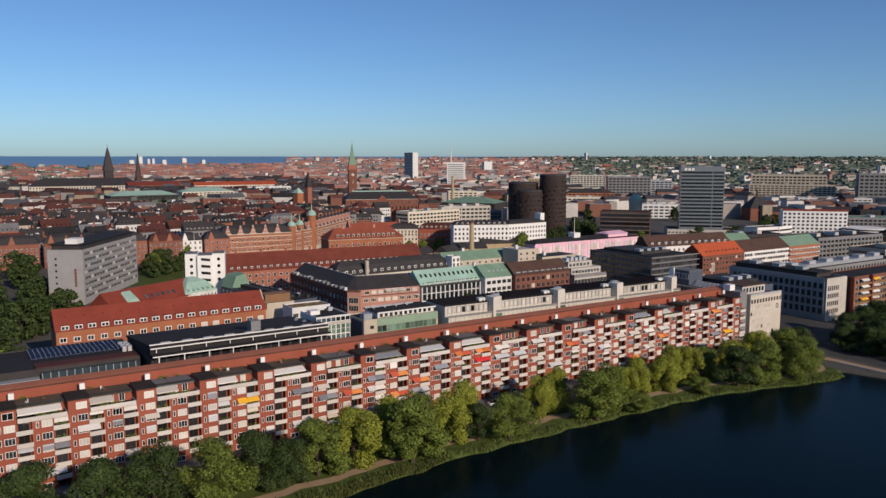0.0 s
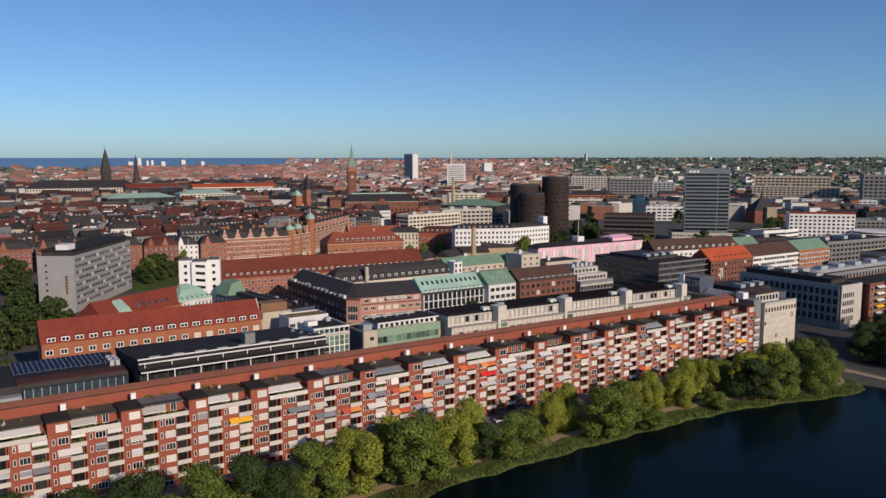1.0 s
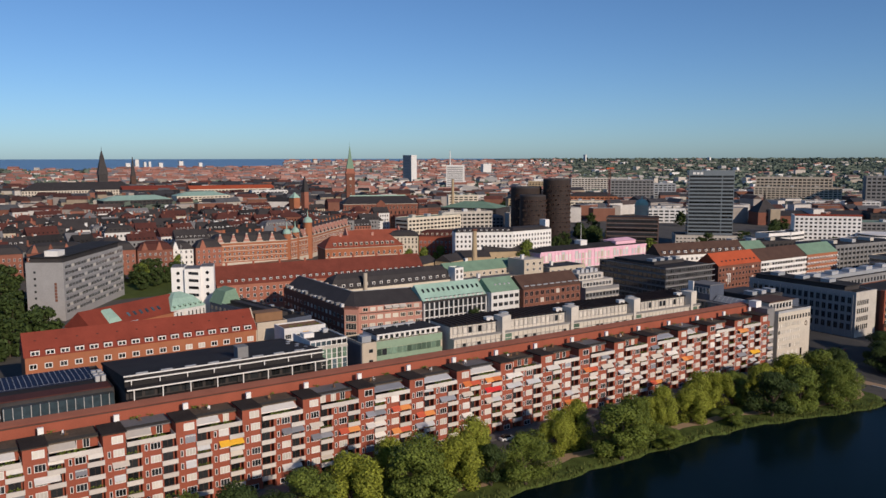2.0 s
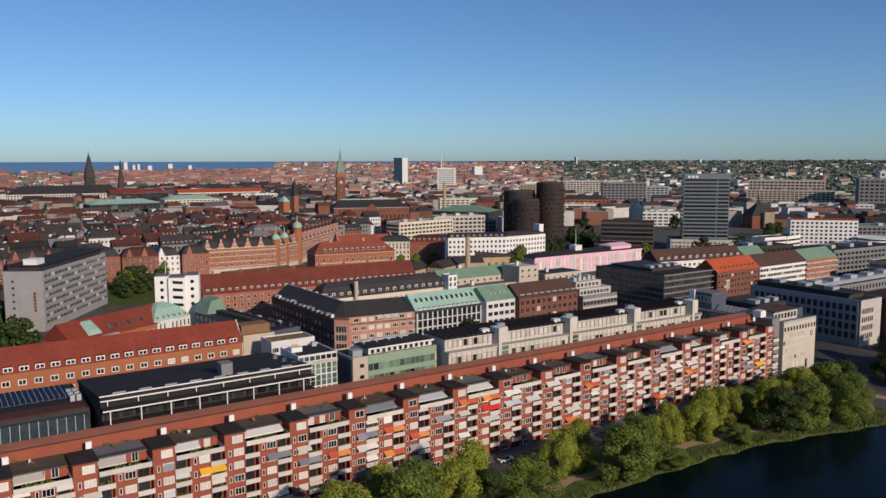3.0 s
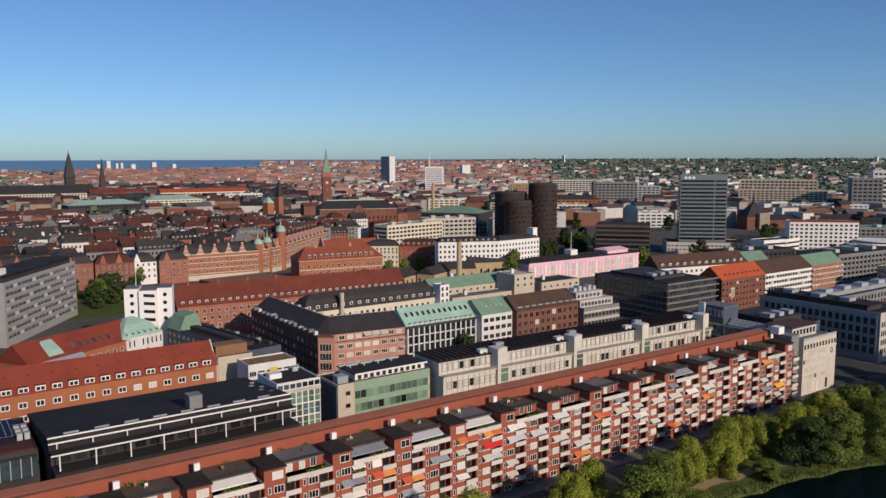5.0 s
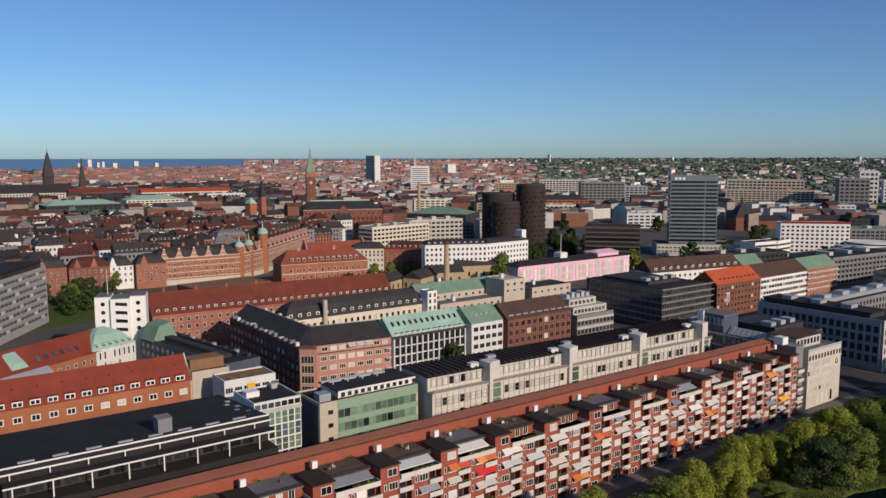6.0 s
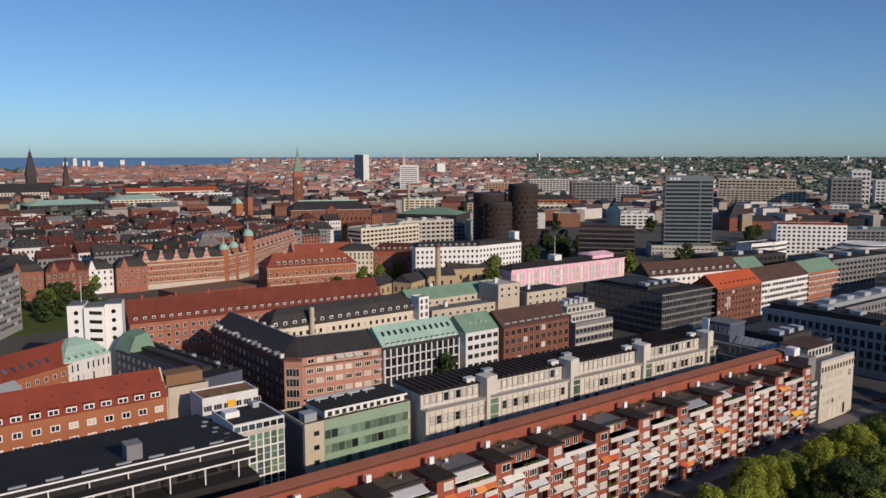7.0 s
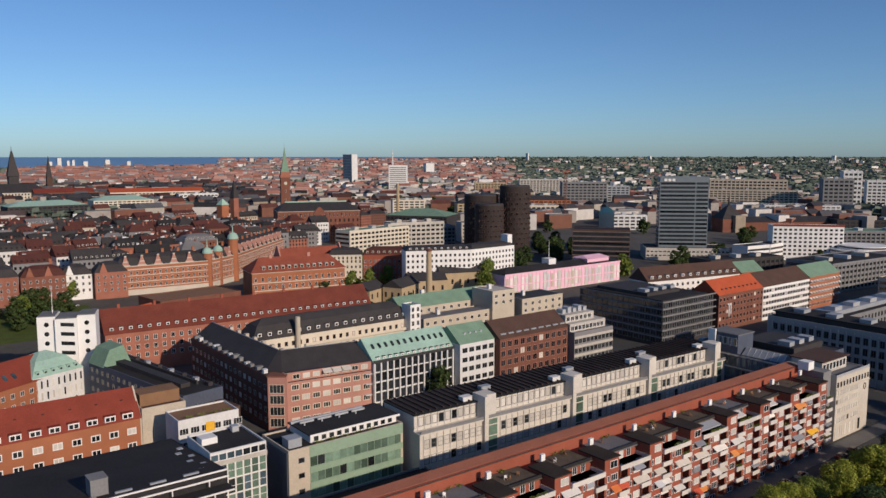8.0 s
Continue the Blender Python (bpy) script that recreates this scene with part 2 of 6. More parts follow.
WINDOWS = {}
def window_mesh(w, h, frame="white", glass="glass", nx=2, nz=1, t=0.09, arch=False, proud=0.07):
    """A window that looks towards -y: a frame with mullions round a pane."""
    key = (w, h, frame, glass, nx, nz, t, arch)
    if key in WINDOWS:
        return WINDOWS[key]
    g = Geo()
    xs, zs = [0, t], [0, t]
    for i in range(1, nx):
        xs += [w * i / nx - t / 3, w * i / nx + t / 3]
    for i in range(1, nz):
        zs += [h * i / nz - t / 3, h * i / nz + t / 3]
    xs, zs = xs + [w - t, w], zs + [h - t, h]
    a, b = len(xs), len(zs)
    g.v = [(x, -proud, z) for z in zs for x in xs]
    def face(*q, m=0):
        g.f.append(q); g.m.append(m)
    for j in range(b - 1):
        for i in range(a - 1):
            c = (j * a + i, j * a + i + 1, (j + 1) * a + i + 1, (j + 1) * a + i)
            if i % 2 and j % 2:
                k = len(g.v)
                g.v += [(g.v[q][0], -0.015, g.v[q][2]) for q in c]
                for e in range(4):
                    face(c[e], c[(e + 1) % 4], k + (e + 1) % 4, k + e)
                face(k, k + 1, k + 2, k + 3, m=1)
            else:
                face(*c)
    rim = [0, a - 1, a * b - 1, a * (b - 1)]
    k = len(g.v)
    g.v += [(g.v[q][0], 0.02, g.v[q][2]) for q in rim]
    for e in range(4):
        face(rim[(e + 1) % 4], rim[e], k + e, k + (e + 1) % 4)
    if arch:
        k = [(w / 2 - w / 2 * math.cos(a), -proud, h + w / 2 * math.sin(a)) for a in [math.pi * i / 8 for i in range(9)]]
        g.hull(k, [(p[0], 0.02, p[2]) for p in k], m=1)
    WINDOWS[key] = g.mesh("window", [M[frame], M[glass]])
    return WINDOWS[key]

def window_rows(parent, face, length, depth, zs, cols, w, h, x0=None, x1=None, skip=0.0, blinds=0.0, seed=1, **kw):
    """Rows of windows on the front (f), the -x side (l) or the +x side (r)."""
    rng = random.Random(seed)
    span = length if face == "f" else depth
    a, b = (0 if x0 is None else x0), (span if x1 is None else x1)
    me = window_mesh(w, h, **kw)
    kw2 = dict(kw); kw2["glass"] = "blind"
    me2 = window_mesh(w, h, **kw2) if blinds else me
    for z in zs:
        for i in range(cols):
            c = a + (b - a) * (i + 0.5) / cols
            r = rng.random()
            if rng.random() < skip:
                continue
            d = me2 if r < blinds else me
            if face == "f":
                place("window", d, parent, c - w / 2, 0, z)
            elif face == "l":
                place("window", d, parent, 0, c + w / 2, z, -90)
            else:
                place("window", d, parent, length, c - w / 2, z, 90)

def roof_solid(kind, L, D, H, rh, over=0.4, hip=None):
    g = Geo()
    x0, x1, y0, y1 = -over, L + over, -over, D + over
    if kind == "gable":
        for xa, xb in ((x0, x1),):
            low = [(xa, y0, H), (xb, y0, H), (xb, y1, H), (xa, y1, H)]
            g.v += low + [(xa, D / 2, H + rh), (xb, D / 2, H + rh)]
            g.f += [(0, 1, 5, 4), (2, 3, 4, 5), (1, 2, 5), (3, 0, 4), (3, 2, 1, 0)]
            g.m += [0] * 5
    elif kind == "hip":
        i = D / 2 if hip is None else hip
        g.v += [(x0, y0, H), (x1, y0, H), (x1, y1, H), (x0, y1, H), (x0 + i, D / 2, H + rh), (x1 - i, D / 2, H + rh)]
        g.f += [(0, 1, 5, 4), (2, 3, 4, 5), (1, 2, 5), (3, 0, 4), (3, 2, 1, 0)]
        g.m += [0] * 5
    elif kind == "mansard":
        i = hip or 2.2
        j = min(D / 2 - 0.5, i + 4)
        g.hull([(x0, y0, H), (x1, y0, H), (x1, y1, H), (x0, y1, H)], [(i, i, H + rh * 0.7), (L - i, i, H + rh * 0.7), (L - i, D - i, H + rh * 0.7), (i, D - i, H + rh * 0.7)])
        g.hull([(i - .1, i - .1, H + rh * 0.7), (L - i + .1, i - .1, H + rh * 0.7), (L - i + .1, D - i + .1, H + rh * 0.7), (i - .1, D - i + .1, H + rh * 0.7)],
               [(j, j, H + rh), (L - j, j, H + rh), (L - j, D - j, H + rh), (j, D - j, H + rh)])
    else:
        g.box(0.25, 0.25, H - 0.3, L - 0.25, D - 0.25, H + 0.02)
    return g

ROOF, SLOPE = {}, {}
def building(name, label, x, y, L, D, H, wall, roof="flat", roof_mat="felt", rh=4.0, rz=0.0, cat="building", group="", hip=None, over=0.35, cornice=None, parapet=0.5):
    """A walled block with its roof; the front looks along local -y."""
    th = thing(name, label, cat, x, y, 0, rz, group)
    if roof == "flat":
        p, t = 0.3, H + parapet
        w = Geo()
        w.v = [(x, y, z) for z in (-0.5, t) for x, y in ((0, 0), (L, 0), (L, D), (0, D))] + [(x, y, z) for z in (t, H) for x, y in ((p, p), (L - p, p), (L - p, D - p), (p, D - p))]
        for e in range(4):
            f = (e + 1) % 4
            w.f += [(e, f, 4 + f, 4 + e), (4 + e, 4 + f, 8 + f, 8 + e), (8 + e, 8 + f, 12 + f, 12 + e)]
        w.f += [(12, 13, 14, 15), (3, 2, 1, 0)]
        w.m = [0] * len(w.f)
    else:
        w = Geo().box(0, 0, -0.5, L, D, H)
    w.part("wall", M[wall], th)
    if roof == "flat":
        Geo().box(0.31, 0.31, H, L - 0.31, D - 0.31, H + 0.12).part("roof", M[roof_mat], th)
    else:
        roof_solid(roof, L, D, H + 0.01, rh, over, hip).part("roof", M[roof_mat], th)
    ROOF[th.name] = th.children[-1]
    SLOPE[th.name] = (H, rh / (D / 2 + over) if roof in ("gable", "hip") else rh * 0.7 / ((hip or 2.2) + over), over)
    if cornice:
        Geo().box(-0.2, -0.2, H - 0.5, L + 0.2, -0.003, H).box(-0.2, -0.003, H - 0.5, -0.003, D, H).part("cornice", M[cornice], th)
    return th

def roof_of(th):
    """The roof that carries dormers, chimneys and units; the thing itself where it has none."""
    return ROOF.get(th.name, th)

def storeys(z0, n, step):
    return [z0 + i * step for i in range(n)]

def dormer_mesh(w=1.3, h=1.4, d=2.4, wall="white", roof="slate"):
    key = ("dormer", w, h, d, wall, roof)
    if key not in WINDOWS:
        g = Geo().box(0, 0, 0, w, d, h)
        g.box(-0.08, -0.04, h, w + 0.08, d, h + 0.12, m=1)
        k = 2 if w > 1.7 else 1
        pw = (w - 0.5 - 0.25 * (k - 1)) / k
        for i in range(k):
            xa = 0.25 + i * (pw + 0.25)
            g.quad((xa, -0.02, 0.45), (xa + pw, -0.02, 0.45), (xa + pw, -0.02, h - 0.3), (xa, -0.02, h - 0.3), m=2)
        WINDOWS[key] = g.mesh("dormer", [M[wall], M[roof], M["glass"]])
    return WINDOWS[key]

def dormers(parent, face, length, depth, z, n, inset=0.6, a=None, b=None, **kw):
    me = dormer_mesh(**kw)
    if parent.name in SLOPE:
        h0, sl, ov = SLOPE[parent.name]
        z = h0 + sl * (inset + ov) - 0.3
    parent = roof_of(parent)
    w = kw.get("w", 1.3)
    span = length if face == "f" else depth
    a, b = (0.8 if a is None else a), (span - 0.8 if b is None else b)
    for i in range(n):
        c = a + (b - a) * (i + 0.5) / n
        if face == "f":
            place("dormer", me, parent, c - w / 2, inset, z)
        else:
            place("dormer", me, parent, inset, c + w / 2, z, -90)

def roof_box(parent, x0, y0, z0, x1, y1, z1, mat="metal", name="roof_unit"):
    return Geo().box(x0, y0, z0, x1, y1, z1).box(x0 - .08, y0 - .08, z1, x1 + .08, y1 + .08, z1 + .12).part(name, M[mat], roof_of(parent))

def chimney(parent, x, y, z, w=0.9, d=0.7, h=1.8, mat="brick"):
    return Geo().box(x, y, z, x + w, y + d, z + h).box(x - .1, y - .1, z + h, x + w + .1, y + d + .1, z + h + .18).part("chimney", M[mat], roof_of(parent))

# ---- ground, lake ----
def rise(r):
    """The far land lifts towards the horizon, as the long view over the sound does."""
    return 0.0 if r < 1600 else 71.0 * ((min(r, 4950) - 1600) / 3350) ** 1.6

def shore(x):
    xs = [-5000, -430, -415, -200, 0, 60, 84, 102, 149, 180, 195, 208, 242, 250, 256, 263, 269, 275, 5000]
    ys = [-88, -88, 140, 148, 144, 145, 147.2, 150, 150.2, 149.6, 148.7, 146.4, 137.6, 138, 142, 120, -70, -88, -88]
    return float(np.interp(x, xs, ys)) + (0.5 * math.sin(x / 3.1) + 0.4 * math.sin(x / 1.7 + 1) if 0 < x < 255 else 0)

cols = sorted(set([-4900, -4000, -3000, -2000, -1200, -700, -440, -430, -415, -300, -200, -100, -50] + list(range(-20, 300, 4)) +
                  [253, 256, 258, 261, 263, 266, 269, 272, 275, 320, 360, 420, 500, 600, 750, 900] + list(range(1100, 5000, 200))))
offs = [0, 1.5, 3.5, 7, 14, 24, 40, 70, 110, 160, 230, 320, 430, 560, 720, 900, 1100, 1300, 1500, 1700, 1900, 2100, 2350, 2600, 2850, 3100, 3400, 3700, 4000, 4300, 4600, 4900]
g = Geo()
grid = []
for x in cols:
    s = shore(x)
    col = [(x, -4900, 0.0), (x, -120, 0.0), (x, -95, 0.0), (x, -89, -3.5), (x, min(s, -88.5) if s < -80 else s - 6, -3.5)]
    for o in offs:
        y = s + o
        z = -1.3 if o == 0 else -0.45 if o == 1.5 else -0.1 if o == 3.5 else rise(math.hypot(x, y))
        if s < -80:
            z = max(z, -3.5) if o else -0.0
        col.append((x, y, z))
    grid.append(col)
n = len(grid[0])
g.v = [p for c in grid for p in c]
for i in range(len(grid) - 1):
    for j in range(n - 1):
        g.f.append((i * n + j, (i + 1) * n + j, (i + 1) * n + j + 1, i * n + j + 1)); g.m.append(0 if j < n - 14 else 1)
tagged(g.part("ground", [M["ground"], M["far_ground"]]), "grey city ground reaching far towards the horizon", "ground", kind="structure")
tagged(Geo().box(-425, -89, -1.4, 274, 153, -0.85).part("lake", water), "dark still lake water beside the tree-lined bank", "water", kind="structure")

def strip(name, a, b, mat, lift, x0=-120, x1=256, label="", cat="ground"):
    s = Geo()
    xs = np.arange(x0, x1 + 0.1, 4.0)
    def zz(o):
        return float(np.interp(o, [0, 1.5, 3.5, 7], [-1.3, -0.45, -0.1, 0.0])) + lift
    steps = [*np.arange(a, b, 0.5), b]
    for i in range(len(xs) - 1):
        for k in range(len(steps) - 1):
            o0, o1 = steps[k], steps[k + 1]
            s.quad((xs[i], shore(xs[i]) + o0, zz(o0)), (xs[i + 1], shore(xs[i + 1]) + o0, zz(o0)), (xs[i + 1], shore(xs[i + 1]) + o1, zz(o1)), (xs[i], shore(xs[i]) + o1, zz(o1)))
    return tagged(s.part(name, M[mat]), label, cat, kind="structure")
strip("grass", 0.0, 7.2, "reeds", 0.05, label="rough green bank grass along the water", cat="grass")
strip("path", 7.2, 10.2, "path", 0.05, label="sandy lakeside path between bank and trees", cat="path")
strip("lawn", 10.2, 18.0, "grass", 0.05, label="green verge under the lakeside trees", cat="grass")
tagged(Geo().box(-140, 168, -0.3, 330, 178.5, 0.03).part("road", M["asphalt"]), "grey asphalt street before the red apartment block", "road", kind="structure")
tagged(Geo().box(-140, 178.5, -0.3, 300, 183.2, 0.15).part("pavement", M["paving"]), "raised concrete pavement along the apartment block", "pavement", kind="structure")
tagged(Geo().box(264, 100, -0.3, 268, 160, 0.06).part("path", M["path"]), "sandy path crossing at the end of the lake", "path", kind="structure")
tagged(Geo().box(272, 60, -0.3, 286, 167.9, 0.04).part("road", M["asphalt"]), "asphalt street at the end of the lake", "road", kind="structure")
tagged(Geo().box(263.6, 60, -0.6, 264, 150, 0.35).part("trim", M["concrete"]), "low concrete lake edging", "kerb", kind="structure")
for x0, y0, x1, y1, nm in ((104, 200, 127, 420, "street"), (-60, 199, 330, 214, "yard"), (284, 170, 322, 470, "street"), (127, 262, 330, 276, "street")):
    tagged(Geo().box(x0, y0, -0.3, x1, y1, 0.012 if nm == "yard" else 0.02 if x1 - x0 < 60 else 0.028).part("road", M["asphalt"]), "grey asphalt street between the blocks", "road", kind="structure")

# ---- red apartment slab beside the lake ----
PITCH, FIRST, LAST = 14.28, -2, 15
SLAB0, SLAB1 = 36.8 + FIRST * PITCH, 259.0
slab = thing("apartment_block", "long red-brick apartment block with stacked white balconies and awnings", "apartment building")
BY = 183.0
LEVELS = [2.2, 5.0, 7.8, 10.6, 13.4]
REC = 1.6
for q in ((BY + REC, -0.5, 196.0, 16.1), (BY + 3.6, 16.1, 193, 18.1), (193.0, 16.1, 196.0, 20.75)):
    Geo().box(SLAB0, q[0], q[1], SLAB1, q[2], q[3]).part("wall", M["brick"], slab)
g = Geo()
g.hull([(SLAB0, 193.5, 20.75), (SLAB1, 193.5, 20.75), (SLAB1, 196.2, 20.75), (SLAB0, 196.2, 20.75)], [(SLAB0, 193.5, 20.83), (SLAB1, 193.5, 20.83), (SLAB1, 196.2, 21.25), (SLAB0, 196.2, 21.25)])
g.part("roof", M["roof_strip"], slab, "reddish sloping roof strip")
Geo().box(SLAB0, 192.78, 20.5, SLAB1, 192.997, 20.72).part("gutter", M["slate_brown"], slab)
Geo().box(SLAB0, 196.22, 20.7, SLAB1, 196.6, 21.1).part("gutter", M["felt"], slab)
def balcony_mesh(w, d, key):
    if key not in WINDOWS:
        b = Geo().box(0, -d, -0.16, w, 0, 0)
        b.box(0, -d, 0, w, -d + 0.1, 0.8).box(0, -d + 0.1, 0, 0.1, -0.01, 0.8).box(w - 0.1, -d + 0.1, 0, w, -0.01, 0.8)
        b.box(-0.03, -d - 0.03, 0.8, w + 0.03, -d + 0.13, 0.85)
        WINDOWS[key] = b.mesh("balcony", [M["parapet"]])
    return WINDOWS[key]
def awning_mesh(w, d, drop, mat):
    key = ("awning", w, d, drop, mat)
    if key not in WINDOWS:
        a = Geo()
        a.hull([(0, 0, -0.05), (w, 0, -0.05), (w, -d, -drop - 0.05), (0, -d, -drop - 0.05)], [(0, 0, 0), (w, 0, 0), (w, -d, -drop), (0, -d, -drop)])
        a.box(0, -d - 0.03, -drop - 0.28, w, -d, -drop)
        a.box(0, -0.05, -0.05, w, 0.05, 0.1)
        WINDOWS[key] = a.mesh("awning", [M[mat]])
    return WINDOWS[key]
def plant_mesh(w, seed):
    key = ("plants", w, seed)
    if key not in WINDOWS:
        r, p = random.Random(seed), Geo()
        for i in range(int(w * 14)):
            x, y, z, s = r.uniform(0, w), r.uniform(-0.25, 0.1), r.uniform(0, 0.5), r.uniform(0.12, 0.25)
            a = r.uniform(0, 6.3)
            p.quad((x, y, z), (x + s * math.cos(a), y + s * math.sin(a), z), (x + s * math.cos(a), y + s * math.sin(a), z + s), (x, y, z + s))
        WINDOWS[key] = p.mesh("plants", [M["leaf_mid"]])
    return WINDOWS[key]
bal, long_bal = balcony_mesh(3.2, 2.2, "bal"), balcony_mesh(9.6, 4.1, "longbal")
rng = random.Random(11)
AWN = ["awning"] * 8 + ["awning_grey"] * 3
SPECIAL = {(6, 0, 4): "awning_orange", (6, 1, 4): "awning_orange", (6, 1, 3): "awning_red", (4, 1, 3): "awning_orange", (5, 0, 2): "awning_orange", (4, 1, 1): "awning_orange", (3, 1, 2): "awning_orange",
           (1, 1, 3): "awning_yellow", (2, 1, 3): "awning_grey", (4, 0, 3): "awning_grey", (3, 0, 2): "awning_grey", (4, 0, 2): "awning", (6, 1, 2): "awning", (9, 0, 3): "awning_orange", (8, 1, 0): "awning_orange",
           (8, 1, 1): "awning", (10, 0, 2): "awning", (12, 0, 3): "awning", (12, 0, 2): "awning_orange", (14, 0, 4): "awning_orange", (14, 1, 1): "awning_yellow", (11, 0, 0): "awning_orange", (11, 1, 1): "awning", (7, 0, 3): "awning", (7, 0, 4): "awning"}
for k in range(FIRST, LAST + 1):
    b0 = 36.8 + k * PITCH
    last = k == LAST
    units = (0.0,) if b0 + PITCH > SLAB1 + 8 else (0.0, 7.14)
    for ui, u in enumerate(units):
        x = b0 + u
        if x + 4.3 > SLAB1:
            continue
        Geo().box(x, BY, -0.5, x + 4.3, BY + REC, 16.1).part("wall", M["brick"], slab)
        for fi, z in enumerate(LEVELS):
            bo = place("balcony", bal, slab, x + 4.05, BY + REC, z)
            # dark frames paint in the shade of the recess below each balcony
            place("balcony_door", window_mesh(2.2, 2.1, "slate_brown", "glass", 2, 1, 0.08), slab, x + 4.6, BY + REC, z + 0.05)
            style = rng.random()
            gl = "blind" if style < 0.52 else "glass"
            place("window", window_mesh(2.1, 1.55, "white", gl, 3, 1, 0.1), slab, x + 1.85, BY, z + 0.75)
            place("window", window_mesh(0.6, 1.35, "white", "glass", 1, 1, 0.09), slab, x + 0.75, BY, z + 0.8)
            sp = SPECIAL.get((k, ui, fi))
            if sp:
                place("awning", awning_mesh(2.3, 1.1, 0.7, sp), slab, x + 1.8, BY - 0.02, z + 2.4)
                place("awning", awning_mesh(3.0, 1.3, 0.8, sp), slab, x + 4.2, BY + 0.6, z + 2.45)
            else:
                r = rng.random()
                if r < 0.10:
                    place("awning", awning_mesh(4.6, 1.0, 0.7, rng.choice(AWN)), slab, x + 1.7, BY - 0.03, z + 2.4)
                elif r < 0.36:
                    if rng.random() < 0.6:
                        place("awning", awning_mesh(2.2, 0.14, rng.choice((0.9, 1.3)), rng.choice(AWN)), slab, x + 1.8, BY - 0.02, z + 2.4)
                    else:
                        place("awning", awning_mesh(3.2, 0.95, 0.55, rng.choice(AWN)), slab, x + 1.5, BY - 0.02, z + 2.4)
                if r > 0.22 and rng.random() < 0.12:
                    place("awning", awning_mesh(3.0, rng.choice((0.5, 1.2)), rng.choice((0.5, 0.9)), rng.choice(AWN)), slab, x + 4.2, BY + 0.6, z + 2.45)
            if rng.random() < 0.3:
                tagged(place("planting", plant_mesh(2.6, rng.randint(0, 3)), bo, 0.25, -1.75, 0.75), "green balcony plants", kind="stuff")
        place("door", window_mesh(1.1, 2.1, "felt", "glass", 1, 1, 0.12), slab, x + 4.9, BY + REC, 0.05)
        place("window", window_mesh(2.1, 1.3, "white", "glass", 2, 1, 0.1), slab, x + 1.2, BY, 0.3)
    # stair head, its roof and the penthouse
    Geo().box(b0, BY, 16.1, b0 + 4.3, BY + 6.8, 19.0).part("stair_head", M["brick"], slab)
    Geo().box(b0 - 0.2, BY - 0.2, 19.0, b0 + 4.6, BY + 7.1, 19.25).part("stair_roof", M["stair_felt"], slab, "flat black stair-head roof")
    place("window", window_mesh(2.2, 1.6, "white", "blind" if rng.random() < 0.6 else "glass", 2, 1, 0.1), slab, b0 + 1.6, BY, 16.9)
    Geo().box(b0 + 3.5, BY + 7.11, 18.1, b0 + 4.6, BY + 7.7, 20.6).part("vent_box", M["white"], slab, "white roof vent box")
    w = min(PITCH - 4.3, SLAB1 - b0 - 4.3)
    if w > 6:
        bo = place("balcony", long_bal, slab, b0 + 4.45, BY + 3.6, 16.1)
        for c, dw in ((0.8, 2.0), (4.2, 1.3), (6.6, 1.3)):
            place("balcony_door", window_mesh(dw, 2.0, "white", "blind" if rng.random() < 0.3 else "glass", 2, 1, 0.1), slab, b0 + 4.5 + c, BY + 3.6, 16.15)
        Geo().box(b0 + 4.32, BY + 3.0, 18.1, b0 + PITCH - 0.02, 192.98, 18.35).part("terrace", M["grey_roof"] if k % 3 == 0 else M["deck"], slab)
        Geo().box(b0 + 4.6, BY + 3.1, 18.35, b0 + PITCH - 0.4, BY + 3.16, 18.95).part("railing", M["felt"], slab)
        if rng.random() < 0.55:
            place("awning", awning_mesh(rng.choice((5.0, 8.6)), 2.6, 0.8, rng.choice(["awning", "awning", "awning_grey"])), slab, b0 + 4.6, BY + 3.5, 18.2)
        if rng.random() < 0.7:
            tagged(place("planting", plant_mesh(5.0, rng.randint(0, 3)), bo, 0.35 + rng.uniform(0, 4), -4.0, 0.8), "green balcony plants", kind="stuff")
        for q in range(rng.randint(1, 3)):
            tagged(place("planting", plant_mesh(1.6, rng.randint(4, 7)), slab, b0 + 5 + rng.uniform(0, 8), 192.4, 18.36), "green terrace plants", kind="stuff")
        for q in range(rng.randint(1, 3)):
            cx = b0 + 6 + rng.uniform(0, 6)
            ch = Geo().box(0, 0, 0.35, 0.55, 0.5, 0.42).box(0, 0.42, 0.42, 0.55, 0.5, 0.9).box(0, 0, 0, .06, .06, .35).box(.49, 0, 0, .55, .06, .35).box(0, .44, 0, .06, .5, .35).box(.49, .44, 0, .55, .5, .35)
            c = ch.part("terrace_chair", M["white"] if q % 2 else M["wood"])
            c.matrix_basis = pose(cx, 189 + rng.uniform(0, 2), 18.35, 0, 0, rng.uniform(0, 360))
            tagged(c, "small garden chair standing on a roof terrace", "chair", "roof terrace chairs")

# ---- stone end block ----
eb = building("office_block", "pale limestone office block closing the end of the red slab", 263.5, 184.2, 19.8, 15, 17.7, "stone", "flat", "grey_roof")
Geo().box(-4.4, 1.6, -0.5, -0.003, 14, 20.2).part("stair_wall", M["concrete_dark"], eb)
window_rows(eb, "f", 19.8, 15, [15.2], 11, 1.1, 1.7, frame="stone", nx=1)
window_rows(eb, "f", 19.8, 15, [5.0, 7.7, 10.4, 12.9], 10, 1.0, 1.5, x1=14, frame="stone", nx=1, blinds=0.95, seed=3)
window_rows(eb, "f", 19.8, 15, [0.6], 6, 1.4, 3.4, x1=16, frame="stone", nx=1, blinds=0.8, seed=3)
Geo().box(-0.2, -0.25, 14.6, 20.0, -0.003, 14.85).part("cornice", M["stone"], eb)
